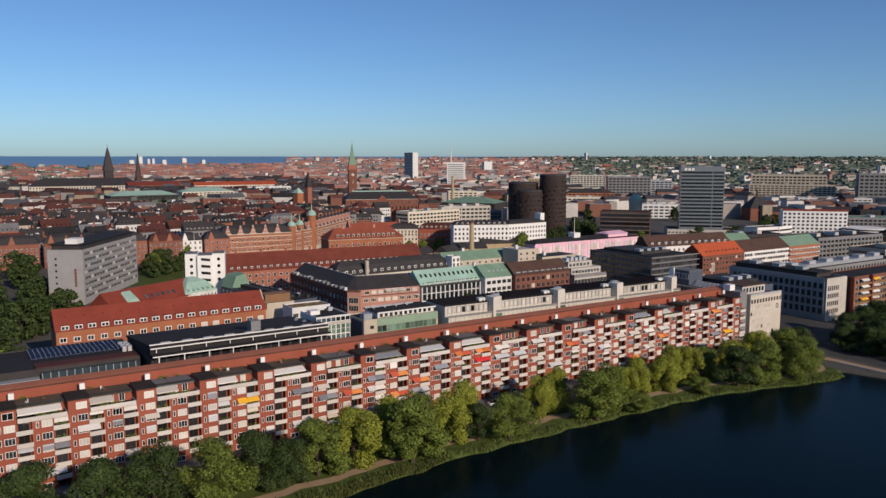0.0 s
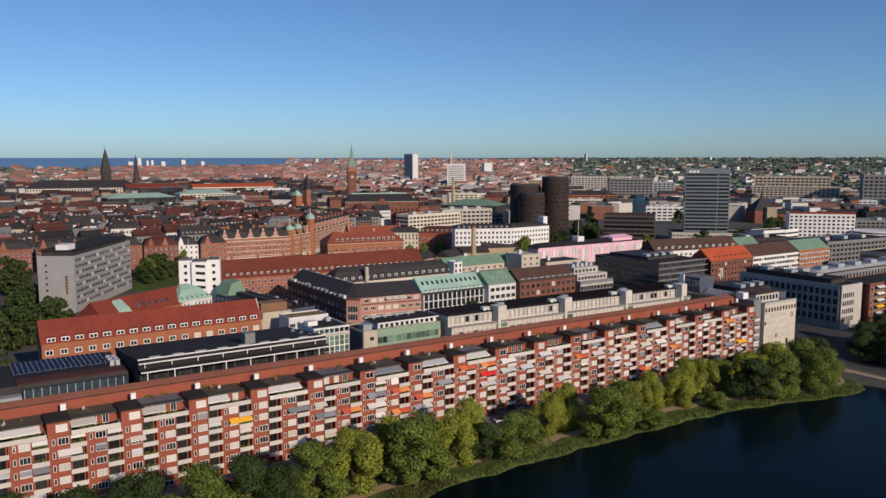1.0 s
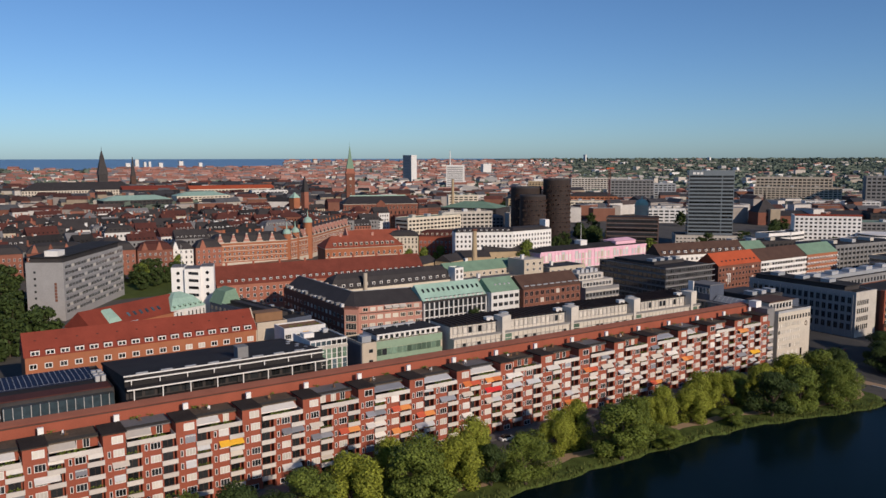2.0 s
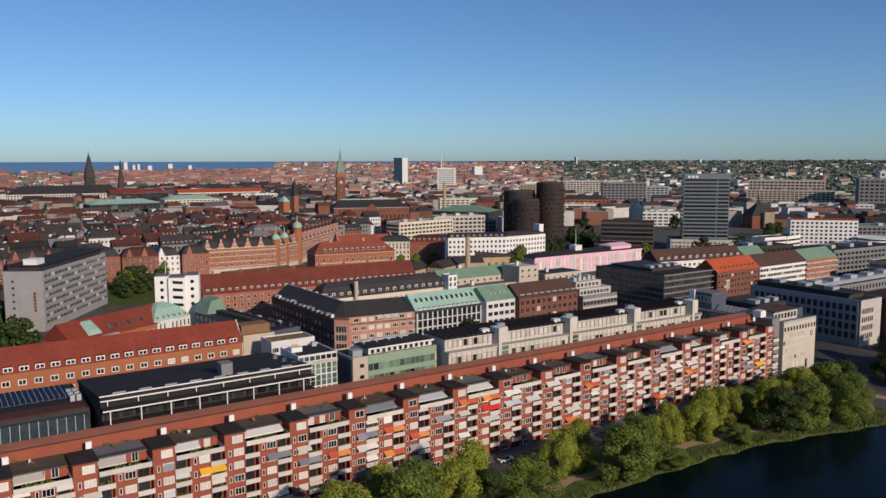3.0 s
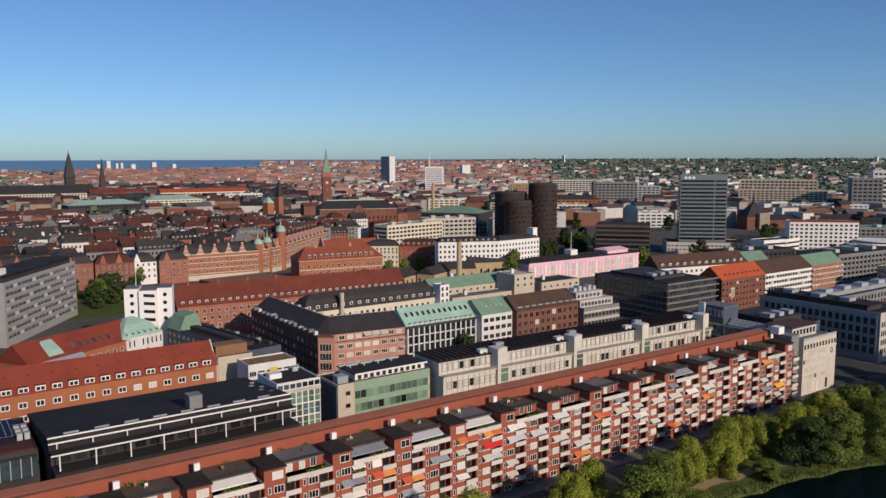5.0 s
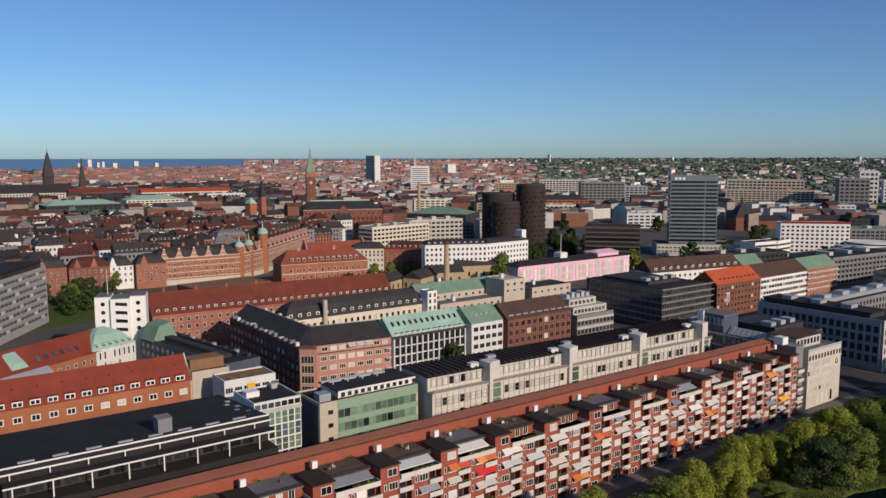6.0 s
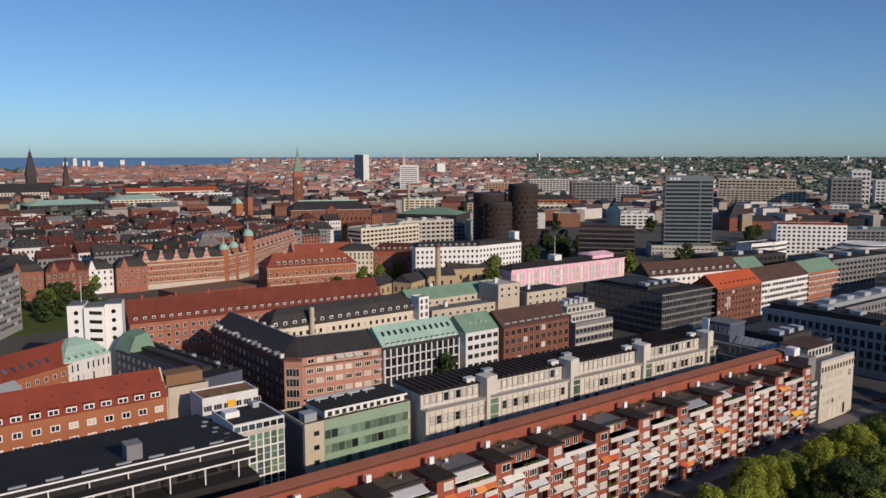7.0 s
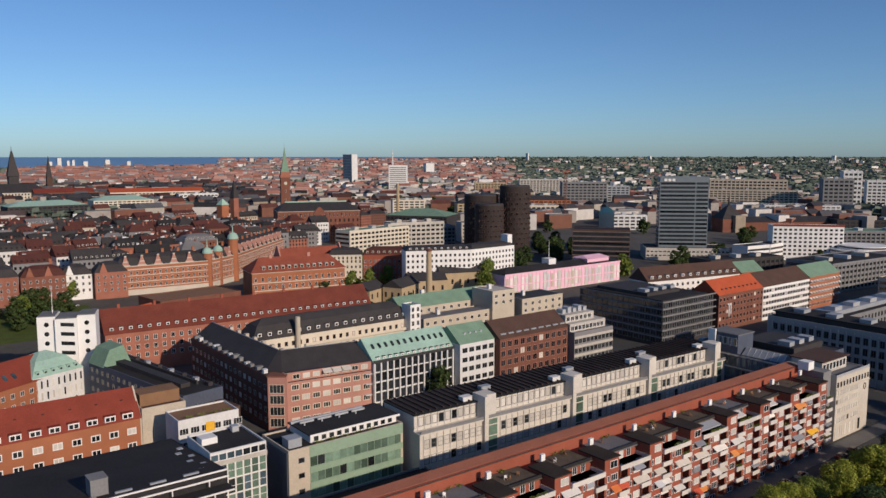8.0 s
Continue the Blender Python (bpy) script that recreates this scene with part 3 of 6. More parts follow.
Geo().box(0, 0, 18.2, 19.8, 0.05, 19.0).box(0, .05, 18.2, .05, 14.9, 19.0).part("railing", M["metal"], eb)
Geo().box(1.5, 5, 17.8, 16, 14, 21.3).part("top_storey", M["concrete"], eb)
Geo().box(1.0, 4.4, 21.3, 16.6, 14.6, 21.6).part("top_roof", M["slate_brown"], eb)
for i in range(7):
    place("window", window_mesh(1.5, 2.0, "white", "glass", 1, 1), eb, 2 + i * 1.95, 5, 18.6)
Geo().box(-6.2, 5, 20.3, -3.2, 8, 22.6).part("lift_house", M["white"], eb)
ring = lambda q, y: [(17.2 + q * math.cos(i * math.pi / 8), y, 13.0 + 1.3 * q * math.sin(i * math.pi / 8)) for i in range(16)]
rg_ = Geo()
for i in range(16):
    j = (i + 1) % 16
    o_, n_ = ring(0.75, -0.12), ring(0.55, -0.12)
    rg_.hull([o_[i], o_[j], n_[j], n_[i]], [(p[0], -0.004, p[2]) for p in (o_[i], o_[j], n_[j], n_[i])])
rg_.part("wall_ornament", M["slate_brown"], eb, "dark ring ornament")

# ---- concrete office range behind the slab ----
cb = thing("office_range", "long pale concrete office range with four stair towers", "office building", 150.5, 225.5, 0, -2.2)
L = 117
Geo().box(0, 0, -0.5, L, 16, 15.2).part("wall", M["office_concrete"], cb)
Geo().box(0, 2.4, 15.2, L, 15.6, 19.2).part("wall", M["office_concrete"], cb)
Geo().box(-0.3, -0.6, 15.2, L, 2.4, 15.5).part("ledge", M["office_concrete"], cb)
Geo().box(0, -0.6, 15.5, L, -0.5, 16.3).part("railing", M["concrete_dark"], cb)
Geo().box(-0.2, 1.9, 19.2, L + 0.2, 16, 19.45).part("roof", M["felt"], cb)
fin = Geo().box(0, -0.22, 2, 0.22, 0, 15.1).mesh("fin", [M["office_concrete"]])
fin_top = Geo().box(0, -0.22, 15.6, 0.2, 0, 19.1).mesh("fin", [M["office_concrete"]])
rng = random.Random(4)
towers = (18.5, 48.5, 79, 110)
for i in range(60):
    x = 0.9 + i * 1.93
    if any(abs(x + .8 - t - 2.2) < 3.4 for t in towers):
        continue
    place("fin", fin, cb, x, 0, 0)
    place("fin", fin_top, cb, x, 2.4, 0)
    for z in (4.0, 7.8, 11.6):
        place("window", window_mesh(1.5, 2.2, "concrete_dark", "blind" if rng.random() < 0.78 else "glass", 1, 2, 0.11), cb, x + 0.35, 0, z)
    place("window", window_mesh(1.5, 2.2, "concrete_dark", "blind" if rng.random() < 0.85 else "glass", 1, 1, 0.11), cb, x + 0.35, 2.4, 16.4)
for t in towers:
    Geo().box(t, -1.0, -0.5, t + 1.2, 4, 21.2).box(t + 1.2, 0.2, 15.5, t + 4.4, 4, 21.2).part("stair_tower", M["office_concrete"], cb)
    g = Geo().box(t + 1.2, -0.4, 1, t + 4.4, -0.003, 15.1)
    g.part("stair_glazing", M["glass_green"], cb)
    for z in storeys(2.4, 5, 2.8):
        Geo().box(t + 1.2, -0.55, z, t + 4.4, -0.41, z + 0.2).part("transom", M["office_concrete"], cb)
for t in towers:
    roof_box(cb, t - 3.4, 3.4, 19.46, t - 0.6, 5.2, 20.5, "white_dull")
    roof_box(cb, t + 6.0, 8.0, 19.46, t + 9.0, 9.6, 20.4, "zinc")
rib = Geo().box(0, 2.6, 19.46, 0.22, 15.5, 19.85).mesh("roof_rib", [M["slate_brown"]])
for i in range(58):
    place("roof_rib", rib, cb, 0.6 + i * 2.0, 0, 0)
for z in (6.2, 7.2, 10.0, 11.0, 13.9):
    Geo().box(0.3, -0.12, z, L - 0.3, -0.003, z + 0.16).part("sill", M["office_concrete"], cb)
Geo().box(0, 2.2, 16.15, L, 2.397, 16.35).part("sill", M["office_concrete"], cb)
# low yard buildings between slab and office range
for x0, x1, y0, y1, h in ((120, 152, 203, 226, 7.0), (153, 174, 203, 222.6, 7.4), (176, 202, 203, 221.6, 7.8), (205, 230, 203, 220.6, 7.4), (233, 262, 203, 219.4, 7.6)):
    yb = building("yard_building", "low flat black-roofed yard building between the blocks", x0, y0, x1 - x0, y1 - y0, h, "concrete_dark", "flat", "felt", group="yard buildings")
    for q in range(3):
        roof_box(yb, 3 + q * 7, 12 + q, h, 4.4 + q * 7, 13.4 + q, h + 1.2, "metal" if q == 1 else "slate")

# ---- green glass office ----
gb = building("green_glass_office", "office with pale green glass panels and white top storey", 119.6, 230.3, 29.5, 13, 18.0, "beige", "flat", "felt")
for zi, z in enumerate((3.0, 6.6, 10.2, 13.8)):
    Geo().box(5, -0.12, z - 1.35, 29.4, -0.003, z).part("panel", M["green_panel"], gb)
    for i in range(13):
        m = "glass_green" if rng.random() < 0.88 else "glass"
        place("window", window_mesh(1.8, 2.2, "green_panel", m, 1, 1, 0.06), gb, 5.05 + i * 1.83, 0, z + 0.03)
Geo().box(5, -0.12, 16.1, 29.4, -0.003, 18.45).part("panel", M["green_panel"], gb)
window_rows(gb, "f", 29.5, 20, [4.6, 8.2, 11.8, 15.2], 1, 1.5, 1.2, x0=2, x1=4, frame="concrete_dark", nx=1)
Geo().box(6.5, 2.4, 18.1, 29.2, 12, 19.9).part("top_storey", M["white"], gb)
Geo().box(6.0, 1.6, 19.9, 29.6, 12.4, 20.15).part("top_roof", M["felt"], gb)
Geo().box(6.0, 1.4, 19.8, 29.6, 1.58, 20.25).part("fascia", M["white"], gb)
for i in range(11):
    place("window", window_mesh(1.4, 1.5, "white", "glass", 1, 1, 0.12), gb, 7.2 + i * 1.95, 2.4, 18.25)
for i in range(5):
    tagged(place("planting", plant_mesh(1.8, i), gb, 7 + i * 3.4, 1.2, 18.2), kind="stuff")
roof_box(gb, 1, 2, 18.1, 4.2, 5, 20.0, "zinc")
for i in range(4):
    Geo().box(7 + i * 4.5, 8, 20.75, 10.5 + i * 4.5, 8.5, 21.2).box(8 + i * 4.5, 8.1, 20.15, 8.3 + i * 4.5, 8.4, 20.75).part("roof_duct", M["metal"], gb)
Geo().box(6, 10.6, 20.16, 25, 11.2, 20.7).part("roof_duct", M["metal"], gb)
Geo().box(-0.25, 0.4, -0.5, -0.003, 12.6, 17.8).part("link_wall", M["blue_wall"], gb)

gb.location.z = -1.2      # the street lies lower here

# ---- white gridded office ----
wb = building("gridded_office", "small white office with a gridded glass front", 104.0, 234, 12.3, 13, 18.9, "white_dull", "flat", "felt")
for z in (2.9, 6.3, 9.7, 13.1):
    for i in range(7):
        m = rng.choice(("glass", "glass_green", "glass_green", "glass_blue"))
        place("window", window_mesh(1.72, 3.38, "white", m, 1, 2, 0.16), wb, 0.08 + i * 1.74, 0, z)
Geo().box(-0.1, -0.2, 16.4, 12.4, -0.003, 17.3).part("fascia", M["concrete"], wb)
for i in range(7):
    place("window", window_mesh(1.68, 1.5, "white", "glass_blue" if i < 4 else "glass", 1, 1, 0.1), wb, 0.08 + i * 1.74, 0, 17.4)
Geo().box(0.6, 6, 18.9, 4, 9, 20.4).part("lift_house", M["white"], wb)
roof_box(wb, 9, 10, 19.0, 10.5, 11.5, 20.2)

# ---- black-roofed terrace building ----
kb = thing("black_roofed_building", "dark building with a broad black felt roof and white-railed terraces", "building", 49.6, 219.5, 0)
Geo().box(0, 5.5, -0.5, 54.0, 37, 15.4).part("wall", M["slate"], kb)
Geo().box(0, 0, -0.5, 54.0, 5.5, 13.2).part("terrace", M["felt"], kb)
Geo().hull([(-.3, 5.2, 15.4), (54.2, 5.2, 15.4), (54.2, 37.3, 15.4), (-.3, 37.3, 15.4)], [(-.3, 5.2, 19.2), (54.2, 5.2, 19.2), (54.2, 37.3, 16.0), (-.3, 37.3, 16.0)]).part("roof", M["felt"], kb, "sloping black felt roof")
for z, y, x1 in ((19.2, 5.1, 54), (18.3, 4.0, 54), (16.5, 1.4, 54)):
    Geo().box(-0.5, y - 0.2, z, x1, y, z + 0.3).part("white_beam", M["white"], kb)
Geo().box(-0.3, 1.5, 16.62, 54, 4.6, 16.75).part("canopy", M["felt"], kb)
for i in range(8):
    Geo().box(1 + i * 7.0, 1.2, 13.2, 1.25 + i * 7.0, 1.4, 16.5).part("post", M["white"], kb)
    Geo().box(1 + i * 7.0, 3.8, 17.2, 1.2 + i * 7.0, 4.0, 18.3).part("post", M["white"], kb)
for i in range(17):
    place("window", window_mesh(2.4, 2.2, "felt", "glass", 2, 1), kb, 1.5 + i * 3.1, 5.5, 13.5)
roof_box(kb, 30.2, 8.5, 18.2, 33.2, 12, 21.9, "concrete_dark", "roof_hatch")
for i in range(8):
    Geo().box(3 + i * 6.2, 7.2, 18.6, 6 + i * 6.2, 7.7, 19.3).part("skylight", M["zinc"], kb)
for i in range(6):
    roof_box(kb, 50.5 + (i % 2) * 1.5, 9 + i * 3.5, 17.2 - i * .3, 51.5 + (i % 2) * 1.5, 10 + i * 3.5, 18.6 - i * .3, "metal")
# solar roof beside it
sb = building("solar_roofed_building", "low dark building with rows of solar panels on its roof", 12.5, 234, 36, 26, 14, "slate", "flat", "felt")
pan = Geo().hull([(0, 0, 0), (1.25, 0, 0), (1.25, 1.9, 0.0), (0, 1.9, 0)], [(0, 0, 0.4), (1.25, 0, 0.4), (1.25, 1.9, 0.9), (0, 1.9, 0.9)])
pan.quad((0, 0, .405), (.1, 0, .405), (.1, 1.9, .905), (0, 1.9, .905), m=1)
pan.quad((0.1, 0, .406), (1.25, 0, .406), (1.25, .1, .43), (.1, .1, .43), m=1)
pan_me = pan.mesh("solar_panel", [M["solar"], M["metal"]])
for i in range(19):
    for j in range(6):
        place("solar_panel", pan_me, sb, 9 + i * 1.3, 12 + j * 2.0, 14.15)
Geo().box(10, -2.2, 9.4, 35.5, -0.003, 13.6).part("glass_front", M["glass_blue"], sb)
for i in range(13):
    Geo().box(10.2 + i * 2.0, -2.3, 9.4, 10.36 + i * 2.0, -2.203, 13.7).part("glazing_bar", M["metal"], sb)
Geo().box(0, -3, 11.6, 9.6, -0.003, 12.4).part("canopy", M["zinc"], sb)
Geo().box(9, 1.0, 14.12, 35.5, 6.5, 14.6).part("flower_bed", M["tile_dark"], sb)
for i in range(6):
    roof_box(sb, 33 + (i % 2) * 1.5, 9 + i // 2 * 3, 14.12, 34.1 + (i % 2) * 1.5, 10.4 + i // 2 * 3, 15.6)
# grey hip roof at the street corner
building("corner_house", "grey-roofed house at the end of the yard", -45, 232, 42, 24, 10, "brick", "hip", "zinc", 7)
# ---- red-roofed brick house ----
rb = building("brick_office", "orange-brick house with a long red tiled roof and white windows", 32, 279, 71.5, 12, 14.8, "brick_orange", "gable", "tile", 6.6, over=0.3)
dormers(rb, "f", 71.5, 12, 14.6, 17, 0.1, w=2.5, h=1.7, d=2.2, wall="white", roof="tile")
window_rows(rb, "f", 71.5, 12, [3.6, 7.3, 11.0], 17, 2.2, 1.7, nx=2, t=0.22, blinds=0.15, seed=8)
Geo().box(71.51, 0, -0.5, 71.9, 12, 14.8).hull([(71.51, 0, 14.8), (71.9, 0, 14.8), (71.9, 12, 14.8), (71.51, 12, 14.8)], [(71.51, 5.9, 21.6), (71.9, 5.9, 21.6), (71.9, 6.1, 21.6), (71.51, 6.1, 21.6)]).part("gable_wall", M["beige"], rb)
for i in range(12):
    Geo().box(3 + i * 5.9, 3.6, 18.6, 3.6 + i * 5.9, 4.2, 19.2).part("roof_vent", M["tile_dark"], rb)
lb = building("link_building", "beige rendered link building with wood-clad roof boxes", 104, 279, 11, 16, 16.5, "beige", "flat", "slate_brown")
roof_box(lb, 0.5, 3, 16.5, 10.5, 9, 19.6, "wood", "roof_house")
mw = building("terrace_building", "small white building with a planted roof terrace", 107.5, 263, 15, 9, 17, "white_dull", "flat", "wood")
window_rows(mw, "f", 16, 9, [13.8], 6, 2.2, 1.6, nx=3, frame="white")
window_rows(mw, "f", 16, 9, [10.4], 6, 2.2, 1.6, nx=3, frame="white")
Geo().box(6.6, -0.12, 13.4, 8.8, -0.003, 15.8).part("sun_blind", M["awning_yellow"], mw)
for i in range(4):
    tagged(place("planting", plant_mesh(2.0, i), mw, 2 + i * 3, 0.8, 17.5), kind="stuff")
# long dark flat-roofed wing
dw = building("long_dark_wing", "long blue-grey wing with a flat dark roof", 118.5, 291, 12.5, 56, 14, "blue_wall", "flat", "felt", rz=11)
window_rows(dw, "l", 12.5, 56, [5, 8.4, 11.2], 16, 1.4, 1.6, frame="concrete_dark", nx=1)
Geo().box(4, 8, 14.1, 7, 50, 15.4).box(9, 8, 14.1, 9.6, 50, 15.2).part("roof_edge", M["slate"], dw)
for i in range(7):
    roof_box(dw, 10.4, 4 + i * 7, 14.1, 11.8, 5.4 + i * 7, 15.1, "zinc" if i % 2 else "slate")
Geo().hull([(-0.3, 46, 14), (9, 46, 14), (9, 56.3, 14), (-.3, 56.3, 14)], [(2.5, 47, 19), (7, 47, 20), (7, 56, 20), (2.5, 56, 19)]).part("green_roof", M["copper_dull"], dw)
Geo().box(-1, -9, -0.5, 12, -0.003, 11).part("low_front", M["slate_brown"], dw)

# ---- corner block with black mansard ----
ml = building("brick_courtyard_house", "dark brown-brick wing with a steep black roof and roof terraces", 142, 288, 14, 61, 16.5, "brick_dark", "flat", "slate", parapet=0.02)
window_rows(ml, "l", 14, 61, [2.4, 5.6, 8.8, 12.2], 17, 1.6, 1.6, nx=2, frame="concrete", blinds=0.2, seed=5)
for i in range(14):
    roof_box(ml, 0.3, 3 + i * 4.2 + (i * 7 % 3) * 0.4, 16.5, 1.5 + (i % 2) * .8, 4.4 + i * 4.2 + (i % 3) * 0.6, 17.7 - (i % 4) * 0.2, "white_dull" if i % 3 == 0 else "concrete_dark", "terrace_screen")
mp = building("pale_brick_house", "pale red-brick front with cream windows and a dark slate roof", 146.5, 286.3, 27.5, 14, 16.9, "brick_pink", "flat", "slate", rz=-7.5, parapet=0.02)
window_rows(mp, "f", 27.5, 14, [1.6, 5.0, 8.4, 11.6], 8, 2.4, 1.7, nx=3, frame="cream", t=0.2, blinds=0.45, seed=7, x0=1.5)
for i in range(8):
    place("window", window_mesh(2.2, 1.5, "cream", "blind" if i % 3 else "glass", 2, 1, 0.15), mp, 2.4 + i * 3.1, 0, 14.9)
for i in (3, 4, 5):
    place("awning", awning_mesh(2.8, 1.4, 0.7, "awning"), mp, 2.2 + i * 3.1, -0.02, 16.7)
Geo().box(1, -0.35, 14.2, 27.5, -0.003, 14.4).part("band", M["slate"], mp)
Geo().box(25.2, -1.2, 3.2, 27.4, -0.003, 3.4).box(25.2, -1.2, 6.6, 27.4, -0.003, 6.8).box(25.2, -1.2, 10.0, 27.4, -0.003, 10.2).box(25.2, -1.2, 13.2, 27.4, -0.003, 13.4).part("balcony", M["white_dull"], mp)
rf_ = Geo()      # the joined roof: outer eaves, ridge and inner eaves, in the long wing's own frame
outer, ridge, inner = [(1.6, 61), (1.6, 4.5), (4.6, 0.2), (31.6, -4.6)], [(7.6, 61), (8.2, 9.5), (8.6, 9.0), (33.2, 5.0)], [(14.2, 61), (14.2, 15.5), (14.4, 15.3), (34.6, 13.0)]
P3 = lambda q, z: (q[0], q[1], z)
for k in range(3):
    rf_.quad(P3(outer[k], 17.0), P3(ridge[k], 21.2), P3(ridge[k + 1], 21.2), P3(outer[k + 1], 17.0))
    rf_.quad(P3(ridge[k], 21.2), P3(inner[k], 16.9), P3(inner[k + 1], 16.9), P3(ridge[k + 1], 21.2))
    rf_.quad(P3(outer[k + 1], 17.0), P3(outer[k + 1], 16.6), P3(outer[k], 16.6), P3(outer[k], 17.0))
for e in (0, 3):
    rf_.quad(P3(outer[e], 17.0), P3(inner[e], 16.9), P3(ridge[e], 21.2))
rf_.part("hipped_roof", M["slate"], ml, "continuous black pitched roof")
for k in range(2):
    a_, b_ = (ridge[0], ridge[1]) if k == 0 else (ridge[2], ridge[3])
    dx_, dy_ = (0.14, 0) if k == 0 else (0.03, 0.14)
    Geo().hull([(a_[0] - dx_, a_[1] - dy_, 21.1), (b_[0] - dx_, b_[1] - dy_, 21.1), (b_[0] + dx_, b_[1] + dy_, 21.1), (a_[0] + dx_, a_[1] + dy_, 21.1)], [(a_[0] - dx_, a_[1] - dy_, 21.32), (b_[0] - dx_, b_[1] - dy_, 21.32), (b_[0] + dx_, b_[1] + dy_, 21.32), (a_[0] + dx_, a_[1] + dy_, 21.32)]).part("ridge_cap", M["zinc"], ml)
for q in range(7):
    Geo().box(10.2, 12 + q * 6.5, 18.2, 11.4, 13.4 + q * 6.5, 20.6).part("chimney", M["beige"], ml)
mc = thing("corner_bay", "chamfered brick corner with stacked glazed bays", "building", 142, 288, 0, -38)
Geo().box(0, -0.2, -0.5, 5.2, 6, 16.4).part("wall", M["brick_pink"], mc)
for z in (1.6, 5.0, 8.4, 11.6):
    place("window", window_mesh(4.2, 2.6, "cream", "glass", 4, 1, 0.12), mc, 0.5, -0.2, z)
Geo().box(-0.2, -0.4, 16.4, 5.4, 6, 16.8).part("cornice", M["brick_dark"], mc)
bw = building("courtyard_wing", "cream-fronted courtyard wing with dormers in a dark slate roof", 160, 338, 68, 13, 14.5, "cream", "mansard", "slate", 6.5, hip=3.0)
dormers(bw, "f", 68, 13, 14.6, 17, 0.5, w=1.5, h=1.6, d=3, wall="white", roof="slate")
window_rows(bw, "f", 68, 13, [4.2, 7.6, 11.0], 24, 1.2, 1.6, frame="brick_dark", nx=1, blinds=0.1)
for z in (10.2, 6.8):
    Geo().box(20, -1.3, z, 67, -0.003, z + 0.2).box(20, -1.3, z + .2, 67, -1.2, z + 1.0).part("gallery", M["cream"], bw)
Geo().tube(17, -1, 0, 21.5, 1.0, 0.9, 10).part("flue", M["beige"], bw)
st = building("stair_block", "white rendered stair block with tall windows", 225, 334, 5, 6, 20, "white", "flat", "copper_dull")
window_rows(st, "f", 5, 6, [9, 12, 15, 17.6], 2, 1.3, 1.9, nx=2)

# ---- street row behind the office range ----
r1 = building("green_roofed_office", "grey pilastered office with dark glazing and a verdigris copper roof", 174.5, 282.6, 31.5, 14, 16.6, "white_dull", "gable", "copper", 6.0, over=0.2)
pil = Geo().box(0, -0.4, 0, 0.5, 0, 16.0).mesh("pilaster", [M["white_dull"]])
for i in range(14):
    place("pilaster", pil, r1, 0.1 + i * 2.36, 0, 0)
    if i < 13:
        for z in (0.6, 3.8, 7.0, 10.2, 13.3):
            place("window", window_mesh(1.84, 2.7, "slate", "glass", 2, 2, 0.07), r1, 0.62 + i * 2.36, 0, z)
Geo().box(0, -0.3, 16.0, 31.5, -0.003, 16.9).part("gutter", M["slate"], r1)
dormers(r1, "f", 31.5, 14, 16.9, 13, 0.25, w=1.1, h=1.0, d=1.6, wall="white", roof="slate")
for i in range(12):
    Geo().hull([(1.9 + i * 2.45, 3.4, 19.2), (2.7 + i * 2.45, 3.4, 19.2), (2.7 + i * 2.45, 4.6, 20.2), (1.9 + i * 2.45, 4.6, 20.2)], [(1.9 + i * 2.45, 3.4, 20.1), (2.7 + i * 2.45, 3.4, 20.1), (2.7 + i * 2.45, 4.6, 21.0), (1.9 + i * 2.45, 4.6, 21.0)]).part("roof_light", M["glass"], r1)
r2 = building("white_office", "white rendered office with a dull green copper roof", 206.3, 279.5, 15, 14, 17.8, "white_dull", "gable", "copper_dull", 5.2, over=0.2)
window_rows(r2, "f", 15, 14, [1.6, 5.0, 8.4, 11.6, 14.8], 5, 2.1, 1.6, nx=2, frame="concrete_dark", x0=.6)
for i in range(4):
    Geo().box(4 + i * 2.4, 3, 20.0, 4.8 + i * 2.4, 4, 20.7).part("roof_light", M["metal"], r2)
r3 = building("brown_brick_office", "brown-brick office with a brown tiled roof", 221.6, 277, 33, 14, 17.8, "brick_dark", "gable", "slate_brown", 5.4, over=0.2)
window_rows(r3, "f", 33, 14, [1.6, 5.0, 8.4, 11.6, 14.8], 11, 2.0, 2.1, nx=2, frame="brick_pink", blinds=0.1)
for i in range(9):
    Geo().box(1.5 + i * 3.6, 1.2, 18.3, 3.9 + i * 3.6, 2.2, 19.3).part("roof_light", M["zinc"], r3)
r4 = building("stepped_office", "grey concrete office with stepped upper terraces", 255, 274, 21, 16, 15.4, "concrete_dark", "flat", "grey_roof")
for z in (1.6, 4.9, 8.2, 11.5):
    Geo().box(0, -0.15, z + 2.0, 21, -0.003, z + 2.9).part("band", M["concrete"], r4)
window_rows(r4, "f", 21, 16, [1.6, 4.9, 8.2, 11.7], 10, 1.7, 1.8, frame="concrete_dark", nx=2)
Geo().box(0.3, 2.6, 15.5, 19.6, 15, 18.6).part("upper_storey", M["concrete"], r4)
Geo().box(0.6, 5.2, 18.6, 16, 15, 21.4).part("upper_storey", M["concrete"], r4)
for i in range(9):
    place("window", window_mesh(1.7, 1.7, "white", "glass", 2, 1), r4, 0.8 + i * 2.0, 2.6, 16)
for i in range(6):
    place("window", window_mesh(1.7, 1.7, "white", "glass", 2, 1), r4, 1.2 + i * 2.3, 5.2, 19)
for i in range(5):
    roof_box(r4, 2 + i * 2.8, 8, 21.4, 3.8 + i * 2.8, 11, 22.8 + (i % 2) * .6, "metal")
